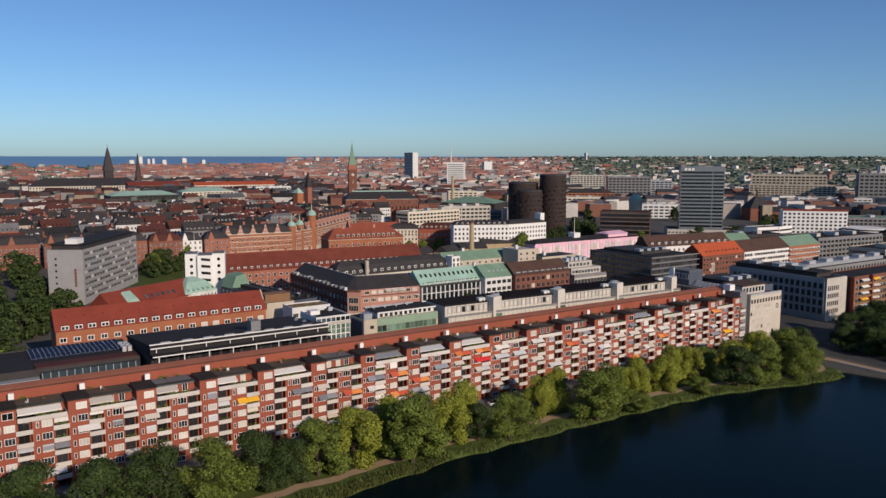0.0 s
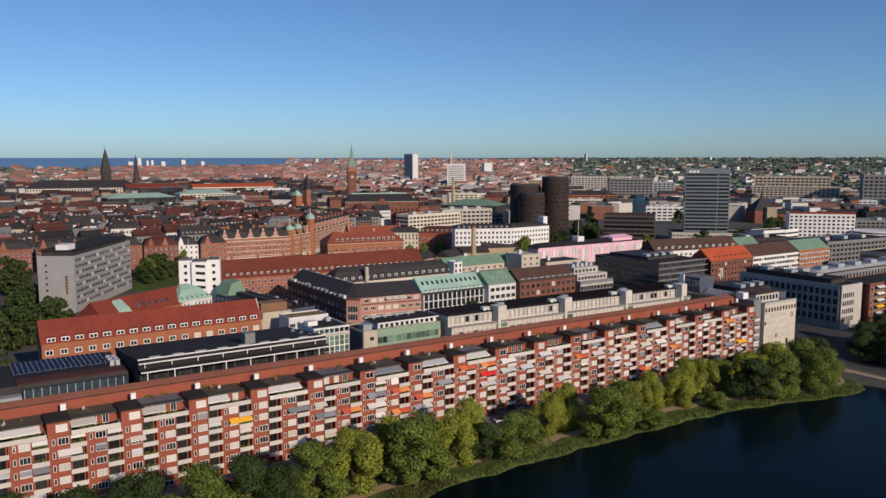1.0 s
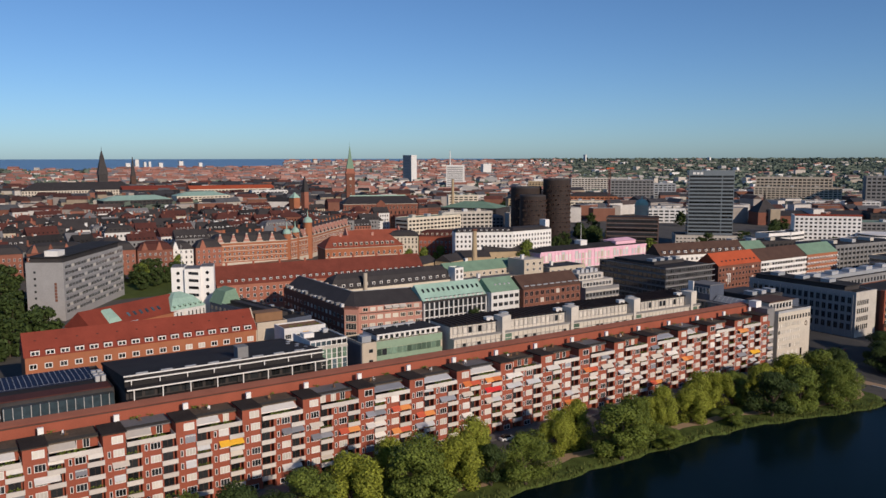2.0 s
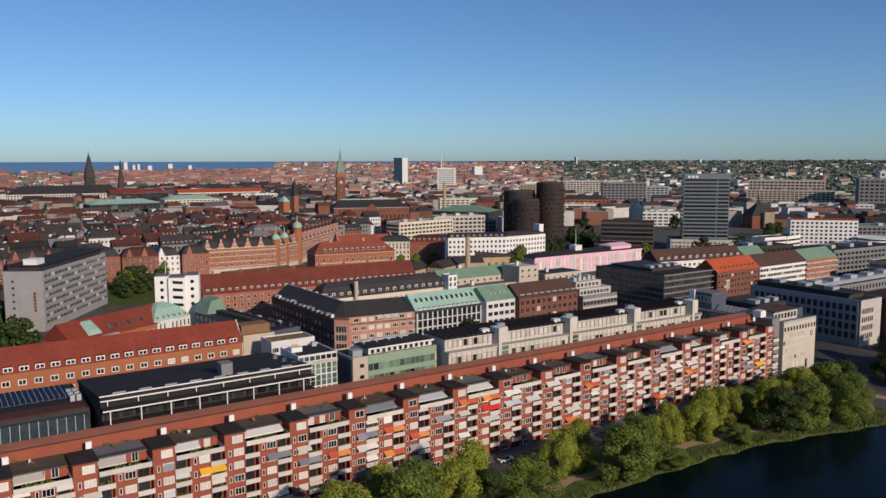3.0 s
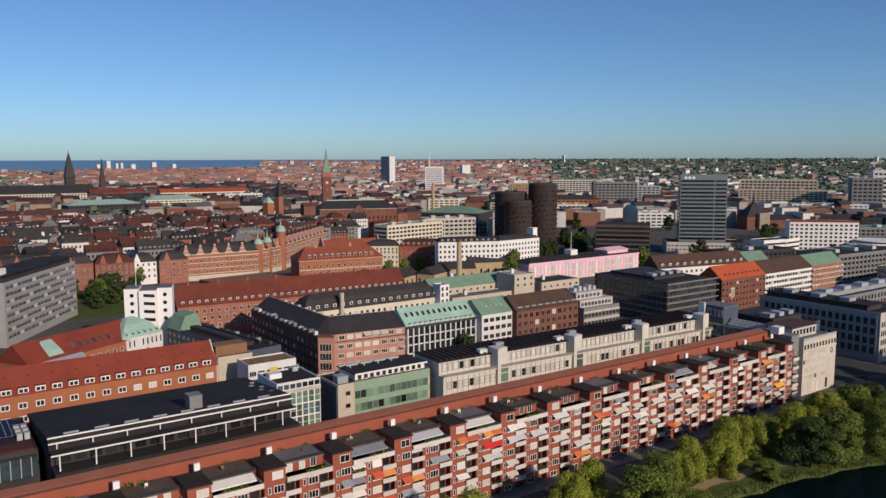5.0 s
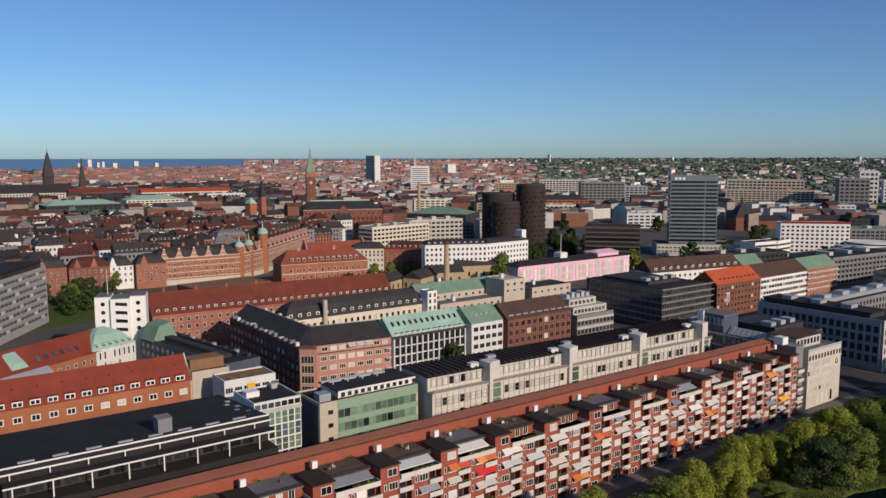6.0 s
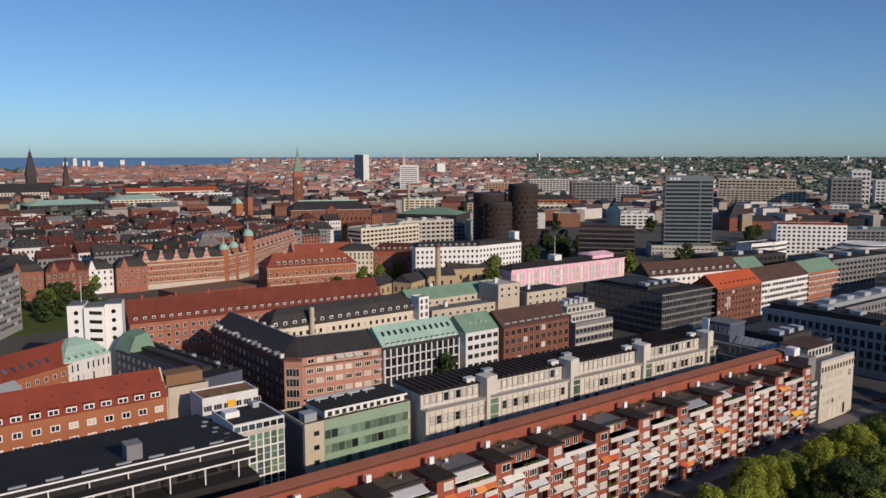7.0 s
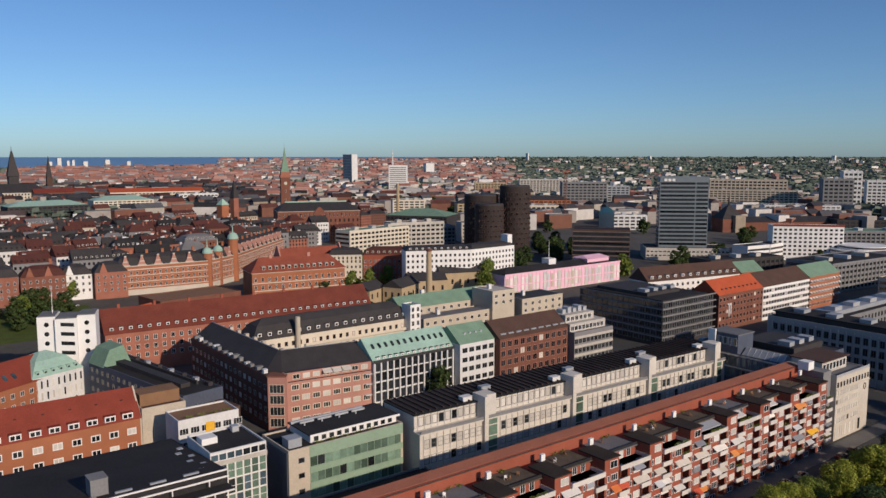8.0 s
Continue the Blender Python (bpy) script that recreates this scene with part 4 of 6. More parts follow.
for x, y, w, d, h, m in ((233, 352, 50, 12, 15, "copper_dull"), (236, 340, 36, 10, 12, "grey_roof"), (272, 338, 13, 14, 20, "concrete"), (288, 336, 26, 16, 15, "slate")):
    rz = building("rear_building", "rear building with mixed green and grey roofs in the block", x, y, w, d, h, "beige", "gable" if m == "copper_dull" else "flat", m, 4.5, group="rear buildings")
    window_rows(rz, "f", w, d, [h - 5.6, h - 2.6], max(3, w // 4), 1.6, 1.5, nx=2)
    chimney(rz, w * .3, d * .5, h + (3.6 if m == "copper_dull" else 0), 1.6, 1.4, 2.2, "white_dull")

# ---- dark banded office, orange-roofed row ----
db = building("dark_banded_office", "dark glass office with thin pale floor bands", 316, 281, 36, 46, 18.4, "slate", "flat", "felt")
for z in storeys(1.5, 6, 3.0):
    Geo().box(-0.15, -0.15, z + 2.2, 38, -0.003, z + 2.7).box(-0.15, -0.003, z + 2.2, -0.003, 46, z + 2.7).part("floor_band", M["concrete_dark"], db)
    for i in range(22):
        place("window", window_mesh(1.35, 2.1, "concrete_dark", "glass", 1, 1, 0.09), db, 0.2 + i * 1.6, 0, z)
    for i in range(15):
        place("window", window_mesh(2.6, 2.1, "concrete_dark", "glass", 2, 1, 0.09), db, 0, 3 + i * 2.95, z, -90)
Geo().box(2, 2, 18.5, 34, 44, 19.2).part("upper_roof", M["felt"], db)
Geo().box(5, 12, 19.2, 28, 40, 20.6).part("plant_house", M["slate"], db)
for i in range(4):
    roof_box(db, 6 + i * 6, 14, 20.6, 9 + i * 6, 18, 21.8, "zinc")
o1 = building("orange_roofed_house", "brick office with a bright orange tiled roof", 361, 284, 37, 15, 16.4, "brick_dark", "gable", "tile_orange", 6.2, over=0.2)
window_rows(o1, "f", 37, 15, [1.6, 4.6, 7.6, 10.6, 13.4], 13, 1.5, 1.6, nx=1, frame="brick_pink", blinds=0.05)
Geo().box(8.0, -0.3, 6, 8.5, -0.003, 12).box(7, -0.3, 11.4, 10, -0.003, 12).box(9.5, -0.3, 7, 10, -0.003, 11.4).part("wall_sign", M["white"], o1)
for i in range(9):
    Geo().box(5 + i * 3.5, 1.9, 17.8, 6 + i * 3.5, 2.5, 18.8).part("roof_light", M["slate"], o1)
o2 = building("white_banded_house", "white-banded office under a brown tiled roof", 398.3, 284, 44, 15, 16.4, "white", "gable", "slate_brown", 6.2, over=0.2)
window_rows(o2, "f", 45, 15, [1.6, 4.6, 7.6, 10.6, 13.6], 18, 1.9, 1.5, nx=2, frame="slate", blinds=0.1)
o3 = building("green_gabled_house", "orange-brick office with a pale green copper roof and sun blinds", 442.6, 284, 32, 15, 17, "brick_orange", "gable", "copper_dull", 5.6, over=0.2)
window_rows(o3, "f", 33, 15, [1.6, 4.6, 7.6, 10.6, 13.6], 11, 1.5, 1.6, nx=1)
for z in (4.6, 7.6, 10.6, 13.6):
    for i in range(11):
        place("awning", awning_mesh(1.7, 0.7, 0.6, "awning"), o3, 0.65 + i * 3, -0.02, z + 1.7)
k0 = building("dormered_row", "white-fronted row with dormers in a brown tiled roof", 358, 321, 62, 14, 18.2, "white", "gable", "slate_brown", 6.4, rz=-11, over=0.3)
window_rows(k0, "f", 62, 14, [6, 9, 12, 15], 18, 1.5, 1.6)
dormers(k0, "f", 62, 14, 17.2, 12, 1.0, w=1.8, h=1.7, d=2.6, wall="white", roof="slate_brown")
k1 = building("green_gabled_annex", "brick annex with a pale copper roof", 420, 309, 16, 14, 18.6, "brick_orange", "gable", "copper_dull", 5, rz=-11)
# ---- ministry-like dark block ----
# greyer side and added paler end sheet paint in shade and sunlight
gv = building("stone_office", "large stone office with pilastered side and black roof", 326, 190.5, 15.5, 50, 18.6, "hotel_grey", "flat", "felt")
Geo().box(-0.1, -0.15, -0.5, 15.6, -0.003, 18.9).part("end_cladding", M["concrete"], gv, "pale end sheet toned as sunlit")
for z in (3.2, 6.6, 10.0, 13.4):
    for i in range(6):
        place("window", window_mesh(1.1, 2.2, "concrete", "glass", 1, 1, 0.1), gv, 0.8 + i * 1.5, -0.15, z)
for z in (3.0, 6.7, 10.4, 14.1):
    for i in range(17):
        place("window", window_mesh(1.7, 2.6, "concrete_dark", "glass", 2, 1, 0.12), gv, 0, 3.5 + i * 2.75, z, -90)
fin2 = Geo().box(-0.32, -0.22, -0.5, 0, 0.22, 17.8).mesh("pilaster", [M["hotel_grey"]])
for i in range(18):
    place("pilaster", fin2, gv, 0, 1.2 + i * 2.75, 0)
Geo().box(2, 6, 18.7, 13, 48, 20.6).part("upper_storey", M["slate"], gv)
Geo().box(1.5, 5, 20.6, 13.6, 49, 21.0).part("upper_roof", M["felt"], gv)
for i in range(3):
    roof_box(gv, 4, 14 + i * 12, 21.0, 9, 18 + i * 12, 22.2, "zinc")
g2 = building("stone_office_wing", "grey office wing with rows of slim windows", 360, 232, 110, 16, 13.5, "concrete_dark", "flat", "felt")
window_rows(g2, "f", 110, 16, [4, 7.2, 10.4], 36, 1.6, 2.1, nx=1, frame="concrete_dark")
Geo().box(10, 4, 13.6, 100, 13, 15.4).part("upper_storey", M["zinc"], g2)
for i in range(6):
    roof_box(g2, 12 + i * 16, 5, 15.4, 18 + i * 16, 9, 17, "metal")
tb = building("loggia_house", "brown-brick apartment house with deep loggias and yellow and white blinds", 344, 190, 60, 15, 17.6, "brick_dark", "flat", "felt")
for i in range(4):
    Geo().box(i * 15.3, -1.8, -0.5, i * 15.3 + 0.9, -0.003, 18.4).part("fin_wall", M["brick"], tb)
    for z in storeys(2.6, 5, 2.9):
        Geo().box(i * 15.3 + 0.9, -1.6, z, i * 15.3 + 15.2, -0.003, z + 0.2).box(i * 15.3 + .9, -1.6, z + .2, i * 15.3 + 15.2, -1.5, z + 1.0).part("balcony", M["wood"], tb)
        if (i * 5 + int(z)) % 3:
            place("awning", awning_mesh(6.0, 1.0, 0.6, "awning_yellow" if (i + int(z)) % 5 == 0 else "awning"), tb, i * 15.3 + 1.2 + (i + int(z)) % 3 * 3, -0.9, z + 2.6)
        for q in range(5):
            place("balcony_door", window_mesh(2.2, 2.1, "white", "glass", 2, 1), tb, i * 15.3 + 1.4 + q * 2.75, 0, z + 0.22)
# glazed wing that closes the yard; its long side looks back along the yard
ab = building("glazed_annex", "blue-grey glazed yard wing with a dark flat roof", 267, 200, 34, 27, 17.4, "blue_wall", "flat", "slate")
for z in (6.2, 10.4, 14.2):
    for i in range(14):
        place("window", window_mesh(1.45, 2.7, "concrete_dark", "glass_blue", 1, 1, 0.1), ab, 0, 2.2 + i * 1.85, z, -90)
Geo().box(-0.3, 0.2, 13.4, -0.003, 26.9, 13.8).box(-0.3, 0.2, 17.2, -0.003, 26.9, 17.6).part("sill_band", M["concrete"], ab)
Geo().box(0.4, 17, 17.55, 9, 26.8, 23.6).part("top_storey", M["blue_wall"], ab)
Geo().box(0.1, 16.7, 23.6, 9.3, 27.0, 23.9).part("top_roof", M["grey_roof"], ab)
for i in range(5):
    place("window", window_mesh(1.3, 2.4, "white", "glass_blue", 1, 1, 0.1), ab, 0.4, 18.6 + i * 1.7, 20.2, -90)
Geo().hull([(2, 2.5, 17.53), (7, 2.5, 17.53), (7, 16.5, 17.53), (2, 16.5, 17.53)], [(4.2, 2.8, 19.6), (4.8, 2.8, 19.6), (4.8, 16.2, 19.6), (4.2, 16.2, 19.6)]).part("roof_light", M["zinc"], ab)
for i in range(7):
    Geo().hull([(1.94, 2.9 + i * 1.95, 17.6), (1.98, 2.9 + i * 1.95, 17.6), (1.98, 3.0 + i * 1.95, 17.6), (1.94, 3.0 + i * 1.95, 17.6)], [(4.1, 2.9 + i * 1.95, 19.65), (4.2, 2.9 + i * 1.95, 19.65), (4.2, 3.0 + i * 1.95, 19.65), (4.1, 3.0 + i * 1.95, 19.65)]).part("glazing_bar", M["white"], ab)
Geo().box(-0.6, 24.4, -0.5, -0.003, 26.9, 24.6).part("white_fin", M["white"], ab)
Geo().box(14, 6, 17.53, 32, 24, 19.6).part("plant_house", M["slate"], ab)
for i in range(3):
    roof_box(ab, 15 + i * 6, 8, 19.6, 18 + i * 6, 12, 20.9, "metal" if i == 1 else "zinc")

# ---- left side: hotel slab, white stair tower, red and green roofs ----
ht = building("hotel", "grey concrete hotel slab with long window bands", 60.6, 410, 70, 17, 26.5, "hotel_grey", "flat", "felt", rz=57.7, cat="hotel")
for z in storeys(3.2, 8, 2.95):
    Geo().box(1.4, -0.12, z + 1.68, 69, -0.003, z + 1.8).part("sill_band", M["concrete_dark"], ht)
    for i in range(20):
        place("window", window_mesh(3.3, 1.6, "metal", "blind" if (i * 7 + int(z * 3)) % 5 == 0 else "glass", 3, 1, 0.12), ht, 1.5 + i * 3.38, 0, z)
window_rows(ht, "l", 70, 17, storeys(4, 7, 3.0), 1, 1.1, 1.1, x0=11.5, x1=14.5, nx=1, frame="concrete_dark")
Geo().box(1.5, 1.5, 26.6, 68, 15.5, 29.2).part("roof_storey", M["slate"], ht)
Geo().box(0.5, 0.5, 29.2, 69, 16.5, 29.6).part("roof_slab", M["felt"], ht)
roof_box(ht, 2, 3, 29.6, 9, 9, 32, "white", "lift_house")
for i, zz in enumerate(storeys(9, 6, 1.5)):
    Geo().box(-0.25, 3.2, zz, -0.003, 4.2, zz + 1.2).part("sign_bar", M["brick_dark"], ht)
wt = thing("white_tower", "white rendered tower block with curved stair windows and portholes", "office building", 96, 360.5, 0, -20)
Geo().box(0, 0, -0.5, 5.5, 10, 27.6).part("wall", M["white"], wt)
Geo().box(12, 0, -0.5, 17.5, 10, 27.6).part("wall", M["white"], wt)
Geo().box(5.5, -1.6, -0.5, 12, 9, 27.0).part("stair_wall", M["white"], wt)
Geo().box(0.3, 0.3, 27.6, 5.2, 9.7, 27.9).box(12.3, .3, 27.6, 17.2, 9.7, 27.9).box(5.7, -1.3, 27, 11.8, 8.8, 27.3).part("roof", M["grey_roof"], wt)
for z in storeys(3, 8, 3.1):
    Geo().hull([(7.2, -1.7, z), (11.2, -1.7, z - 0.4), (11.2, -1.55, z - 0.4), (7.2, -1.55, z)], [(7.2, -1.7, z + 1.2), (11.2, -1.7, z + .8), (11.2, -1.55, z + .8), (7.2, -1.55, z + 1.2)]).part("window", M["glass"], wt)
    for x in (2.8, 14.8):
        ring = [(x + 0.75 * math.cos(a), z + 0.4 + 0.75 * math.sin(a)) for a in [i * math.pi / 6 for i in range(12)]]
        if z > 15:
            Geo().hull([(px, -0.08, pz) for px, pz in ring], [(px, 0.02, pz) for px, pz in ring]).part("porthole", M["glass"], wt)
    for i in range(3):
        place("window", window_mesh(1.2, 1.2, "white", "glass", 1, 1), wt, 0, 2.8 + i * 3, z, -90)
Geo().tube(4, 5, 27.9, 37, 0.12, 0.05, 6).part("flagpole", M["white"], wt)
ng = building("green_roofed_house", "white house with a curved green copper roof", 90.5, 341, 17, 15, 12.6, "white_dull", "mansard", "copper", 6, rz=22, hip=3.4, over=0.2)
window_rows(ng, "f", 17, 15, [1.5, 5.2, 8.9], 9, 0.8, 2.6, nx=1, frame="white", blinds=0.3)
dormers(ng, "f", 17, 15, 12.8, 6, 0.4, w=1.2, h=1.3, d=2, wall="copper", roof="copper")
na = building("red_roofed_house", "brick house with a red tiled roof and roof windows", 58, 322, 45, 15, 12, "brick_orange", "gable", "tile", 6.2, rz=30, over=0.3)
window_rows(na, "f", 45, 15, [2, 5.2, 8.6], 14, 1.3, 1.6, nx=2)
for i in range(6):
    Geo().hull([(18 + i * 3, 2.0, 13.3), (19 + i * 3, 2.0, 13.3), (19 + i * 3, 3.4, 14.3), (18 + i * 3, 3.4, 14.3)], [(18 + i * 3, 2.0, 14.2), (19 + i * 3, 2.0, 14.2), (19 + i * 3, 3.4, 15.3), (18 + i * 3, 3.4, 15.3)]).part("roof_light", M["glass_blue"], na)
Geo().hull([(8, 1, 12.9), (14, 1, 12.9), (14, 6, 16), (8, 6, 16)], [(9, 1.6, 14.8), (13, 1.6, 14.8), (13, 6, 17.6), (9, 6, 17.6)]).part("green_dormer", M["copper"], na)
building("grey_roofed_house", "low house with a blue-grey metal roof", 46, 300, 36, 14, 9, "brick_dark", "gable", "zinc", 5, rz=30)
tagged(Geo().box(88, 455, -0.3, 150, 530, 0.03).part("lawn", M["grass"]), "green park lawn behind the hotel", "grass", kind="structure")
# big red brick courts
bg = building("red_brick_court", "long brick court with dark red roof and dormers", 121, 378, 108, 17, 15, "brick_mixed", "gable", "tile_mid", 8.2, rz=-5, over=0.4)
window_rows(bg, "f", 108, 17, [5.2, 8.4, 11.6], 34, 1.4, 1.8, nx=2)
dormers(bg, "f", 108, 17, 15.2, 32, 0.9, w=1.3, h=1.4, d=2.2, wall="white_dull", roof="tile_dark")
for i in range(8):
    chimney(bg, 6 + i * 13, 8.2, 22.6)
b2 = building("orange_roofed_court", "brick court with an orange tiled roof and attic windows", 172, 408, 66, 14, 9.5, "brick_orange", "gable", "tile_orange", 6.4, rz=-6)
dormers(b2, "f", 66, 14, 10.2, 10, 1.2, w=1.5, h=1.4, d=2.2, wall="white", roof="tile_orange")
for x, y, l, rz in ((134, 408, 24, 30), (150, 398, 22, 25)):
    b3 = building("orange_roofed_house", "small house with an orange tiled roof", x, y, l, 11, 11, "brick_orange", "gable", "tile_orange", 5.5, rz=rz, group="orange roofed houses")
    dormers(b3, "f", l, 11, 11.2, 5, 0.5, w=1.0, h=1.1, d=1.6, wall="white", roof="tile_orange")
pz = building("hipped_mansion", "stone mansion with a large orange-red hipped roof and arched dormers", 222, 477, 53, 20, 16.5, "brick_orange", "hip", "tile_warm", 7, rz=-10, hip=7, cornice="stone", over=0.7)
window_rows(pz, "f", 53, 20, [3, 7.2, 11.4], 14, 1.4, 2.2, nx=2)
for z in (1.8, 6.2, 10.4):
    Geo().box(0, -0.18, z, 53, -0.003, z + 0.5).part("stone_band", M["stone"], pz)
dormers(pz, "f", 53, 20, 16.6, 12, 1.2, w=1.7, h=2.0, d=3, wall="stone", roof="stone", a=5, b=48)
chimney(pz, 12, 9, 21.5, 1.6, 1.2, 3.4, "brick_pink"); chimney(pz, 34, 9, 21.5, 1.6, 1.2, 3.4, "brick_pink")
p2 = building("gabled_hall", "red-brick hall with a steep red roof and stepped gables", 262, 522, 40, 16, 14, "brick_orange", "gable", "tile_warm", 8, rz=-8)
dormers(p2, "f", 40, 16, 14.4, 8, 1.2, w=1.4, h=1.6, d=2.4, wall="brick_pink", roof="tile_orange")
for gx in (-0.8, 40.0):
    Geo().hull([(gx, -1, 13.5), (gx + .8, -1, 13.5), (gx + .8, 17, 13.5), (gx, 17, 13.5)], [(gx, 7, 24), (gx + .8, 7, 24), (gx + .8, 9, 24), (gx, 9, 24)]).part("gable_wall", M["brick_pink"], p2)
fh = building("flat_roofed_hall", "low brown-brick hall with a flat planted roof", 168, 462, 44, 24, 9, "brick_dark", "flat", "wood", rz=8)
window_rows(fh, "f", 44, 24, [4.5], 14, 1.6, 2.2, nx=2)
# ornate brick row with domed turrets
for (x, y, l, rz, d, wall_) in ((170.0, 543.7, 51.9, -4.0, 16, "brick_orange"), (221.8, 540.1, 28.3, 34.9, 16, "brick_orange"), (245.0, 556.3, 105, 46.1, 16, "brick_orange")):
    vr = building("ornate_brick_row", "ornate red-brick row with pale bands, gables and dark mansard roof", x, y, l, d, 17, wall_, "mansard", "slate", 6, rz=rz, hip=3, cornice="stone", group="ornate brick rows")
    window_rows(vr, "f", l, d, [4.6, 8.2, 11.8], int(l / 3.2), 1.3, 1.8, nx=2)
    Geo().box(0, -0.2, 4.0, l, -0.003, 4.4).box(0, -0.2, 7.3, l, -0.003, 7.7).box(0, -0.2, 11.0, l, -0.003, 11.4).box(0, -0.2, 14.4, l, -0.003, 15.0).box(0, -.2, 0, l, -.003, 3.2).part("stone_band", M["stone"], vr)
    for i in range(int(l / 9)):
        gx = 3 + i * 9
        Geo().hull([(gx, -0.3, 17), (gx + 4.4, -0.3, 17), (gx + 4.4, 3, 17), (gx, 3, 17)], [(gx + 1.8, -0.3, 22.5), (gx + 2.6, -0.3, 22.5), (gx + 2.6, 3, 22.5), (gx + 1.8, 3, 22.5)]).part("gable", M["brick_pink"], vr)
        Geo().box(gx - 0.3, -0.5, 16.9, gx + 4.7, -0.303, 17.5).part("gable_band", M["stone"], vr)
        Geo().box(gx + 0.9, -0.5, 19.2, gx + 3.5, -0.303, 19.7).part("gable_band", M["stone"], vr)
        Geo().box(gx + 1.6, -0.5, 22.2, gx + 2.8, -0.303, 23).part("finial", M["stone"], vr)
        chimney(vr, gx + 6, 7, 22.6, 1.4, 0.9, 2.4, "brick_orange")
for x, y, h, r in ((222.8, 542.6, 25, 2.8), (246.0, 558.8, 31, 3.2), (232.2, 549.9, 25, 2.8)):
    tt = thing("domed_turret", "brick corner turret with a green copper dome", "turret", x, y, 0, group="domed turrets")
    Geo().tube(0, 0, 0, h - 4, r, r, 12).part("shaft", M["brick_orange"], tt)
    Geo().dome(0, 0, h - 4, r * 1.1, r * 1.3).tube(0, 0, h - 4 + r * 1.2, h + r * 1.5, 0.5, 0.1, 8).part("dome", M["copper"], tt)
for x, y, l, h, w, rf, nm in ((122, 546, 22, 15, "brick_mixed", "tile_dark", "gabled brick house with a pale ground floor"), (142, 548, 16, 14, "white", "slate", "white-fronted house with a dark roof"),
                             (158, 541, 17, 15, "brick_mixed", "slate", "rounded brick corner house with a white shop front"), (95, 548, 26, 16, "brick_mixed", "slate", "brick house with pointed gables"),
                             (60, 560, 34, 16, "brick_mixed", "slate", "brick house with pointed gables and green turrets"), (20, 565, 38, 16, "brick_mixed", "slate", "brick house with pointed gables and green turrets"), (-25, 575, 44, 15, "brick_mixed", "slate", "brick house with pointed gables")):
    vh = building("street_house", nm, x, y, l, 14, h, w, "mansard", rf, 5.5, rz=-6, hip=2.6, group="street houses")
    window_rows(vh, "f", l, 14, [4.2, 7.8, 11.4], int(l / 2.9), 1.2, 1.8, nx=2)
    for i in range(max(1, int(l / 10))):
        gx = 2.5 + i * 9
        Geo().hull([(gx, -0.3, h), (gx + 4, -0.3, h), (gx + 4, 3, h), (gx, 3, h)], [(gx + 1.7, -0.3, h + 5), (gx + 2.3, -0.3, h + 5), (gx + 2.3, 3, h + 5), (gx + 1.7, 3, h + 5)]).part("gable", M[w], vh)

# ---- middle distance ----
pb = building("scaffolded_hall", "long hall wrapped in pink and white scaffold sheeting", 344, 409, 99, 17, 12, "white", "hip", "felt", 3, cat="hall")
for i in range(33):
    Geo().box(0.2 + i * 3, -0.35, 0.5, 3.0 + i * 3, -0.003, 11.5).part("sheet", M["pink"] if i % 4 in (0, 1, 3) else M["awning"], pb)
    Geo().box(0.6 + i * 3, -0.45, 2, 2.4 + i * 3, -0.36, 10).part("sheet_panel", M["awning"] if i % 3 else M["beige"] if i % 6 == 0 else M["pink"], pb)
Geo().box(-0.35, 0, 0.5, -0.003, 17, 11.6).part("side_sheet", M["pink"], pb)
Geo().box(-0.5, -0.6, 5.4, 99.5, -0.46, 6.1).part("fascia", M["pink"], pb)
Geo().box(-0.5, -0.6, 11.6, 99.5, -0.36, 12.6).part("fascia", M["pink"], pb)
Geo().box(72, 3, 12.4, 92, 15, 15.4).hull([(71.4, 2.4, 15.4), (92.6, 2.4, 15.4), (92.6, 15.6, 15.4), (71.4, 15.6, 15.4)], [(74, 8.4, 17), (90, 8.4, 17), (90, 9.6, 17), (74, 9.6, 17)]).part("upper_hall", M["pink"], pb)
roof_box(pb, 41, 6, 13, 47, 12, 17.5, "white", "lantern")
Geo().tube(44, 9, 17.5, 29, 0.2, 0.1, 6).part("mast", M["white"], pb)
wk = building("white_apartment_block", "white rendered block with rows of dark windows and a grey roof", 312, 461, 40, 14, 23.4, "white", "mansard", "slate", 2.6, rz=-25, hip=2.2)
window_rows(wk, "f", 40, 14, [3, 6.3, 9.6, 12.9, 16.2, 19.5], 14, 1.3, 1.6, nx=1, frame="concrete_dark")
dormers(wk, "f", 40, 14, 21.1, 10, 0.5, w=1.2, h=1.4, d=2, wall="white_dull", roof="slate")
wk2 = building("white_corner_block", "white rendered corner block with a stair turret", 348.6, 444.3, 37, 14, 23.4, "white", "mansard", "slate", 2.6, rz=3, hip=2.2)
window_rows(wk2, "f", 37, 14, [3, 6.3, 9.6, 12.9, 16.2, 19.5], 13, 1.3, 1.6, nx=1, frame="concrete_dark")
Geo().box(33, 2, 23.4, 37, 8, 30).part("stair_turret", M["white"], wk2)
r5 = building("red_mansard_house", "red-brick house with a red mansard roof", 306, 499, 30, 13, 18, "brick", "mansard", "tile_dark", 4.5, rz=-35, hip=2.4)
window_rows(r5, "f", 30, 13, [2.6, 6, 9.4, 12.8], 10, 1.4, 1.8)
dormers(r5, "f", 30, 13, 18.2, 8, 0.5, w=1.4, h=1.6, d=2, wall="cream", roof="tile_dark")
r6 = building("cream_apartment_house", "cream stucco house with a dark mansard roof", 288, 511, 21, 13, 18, "cream", "mansard", "slate", 4, rz=-32, hip=2.2)
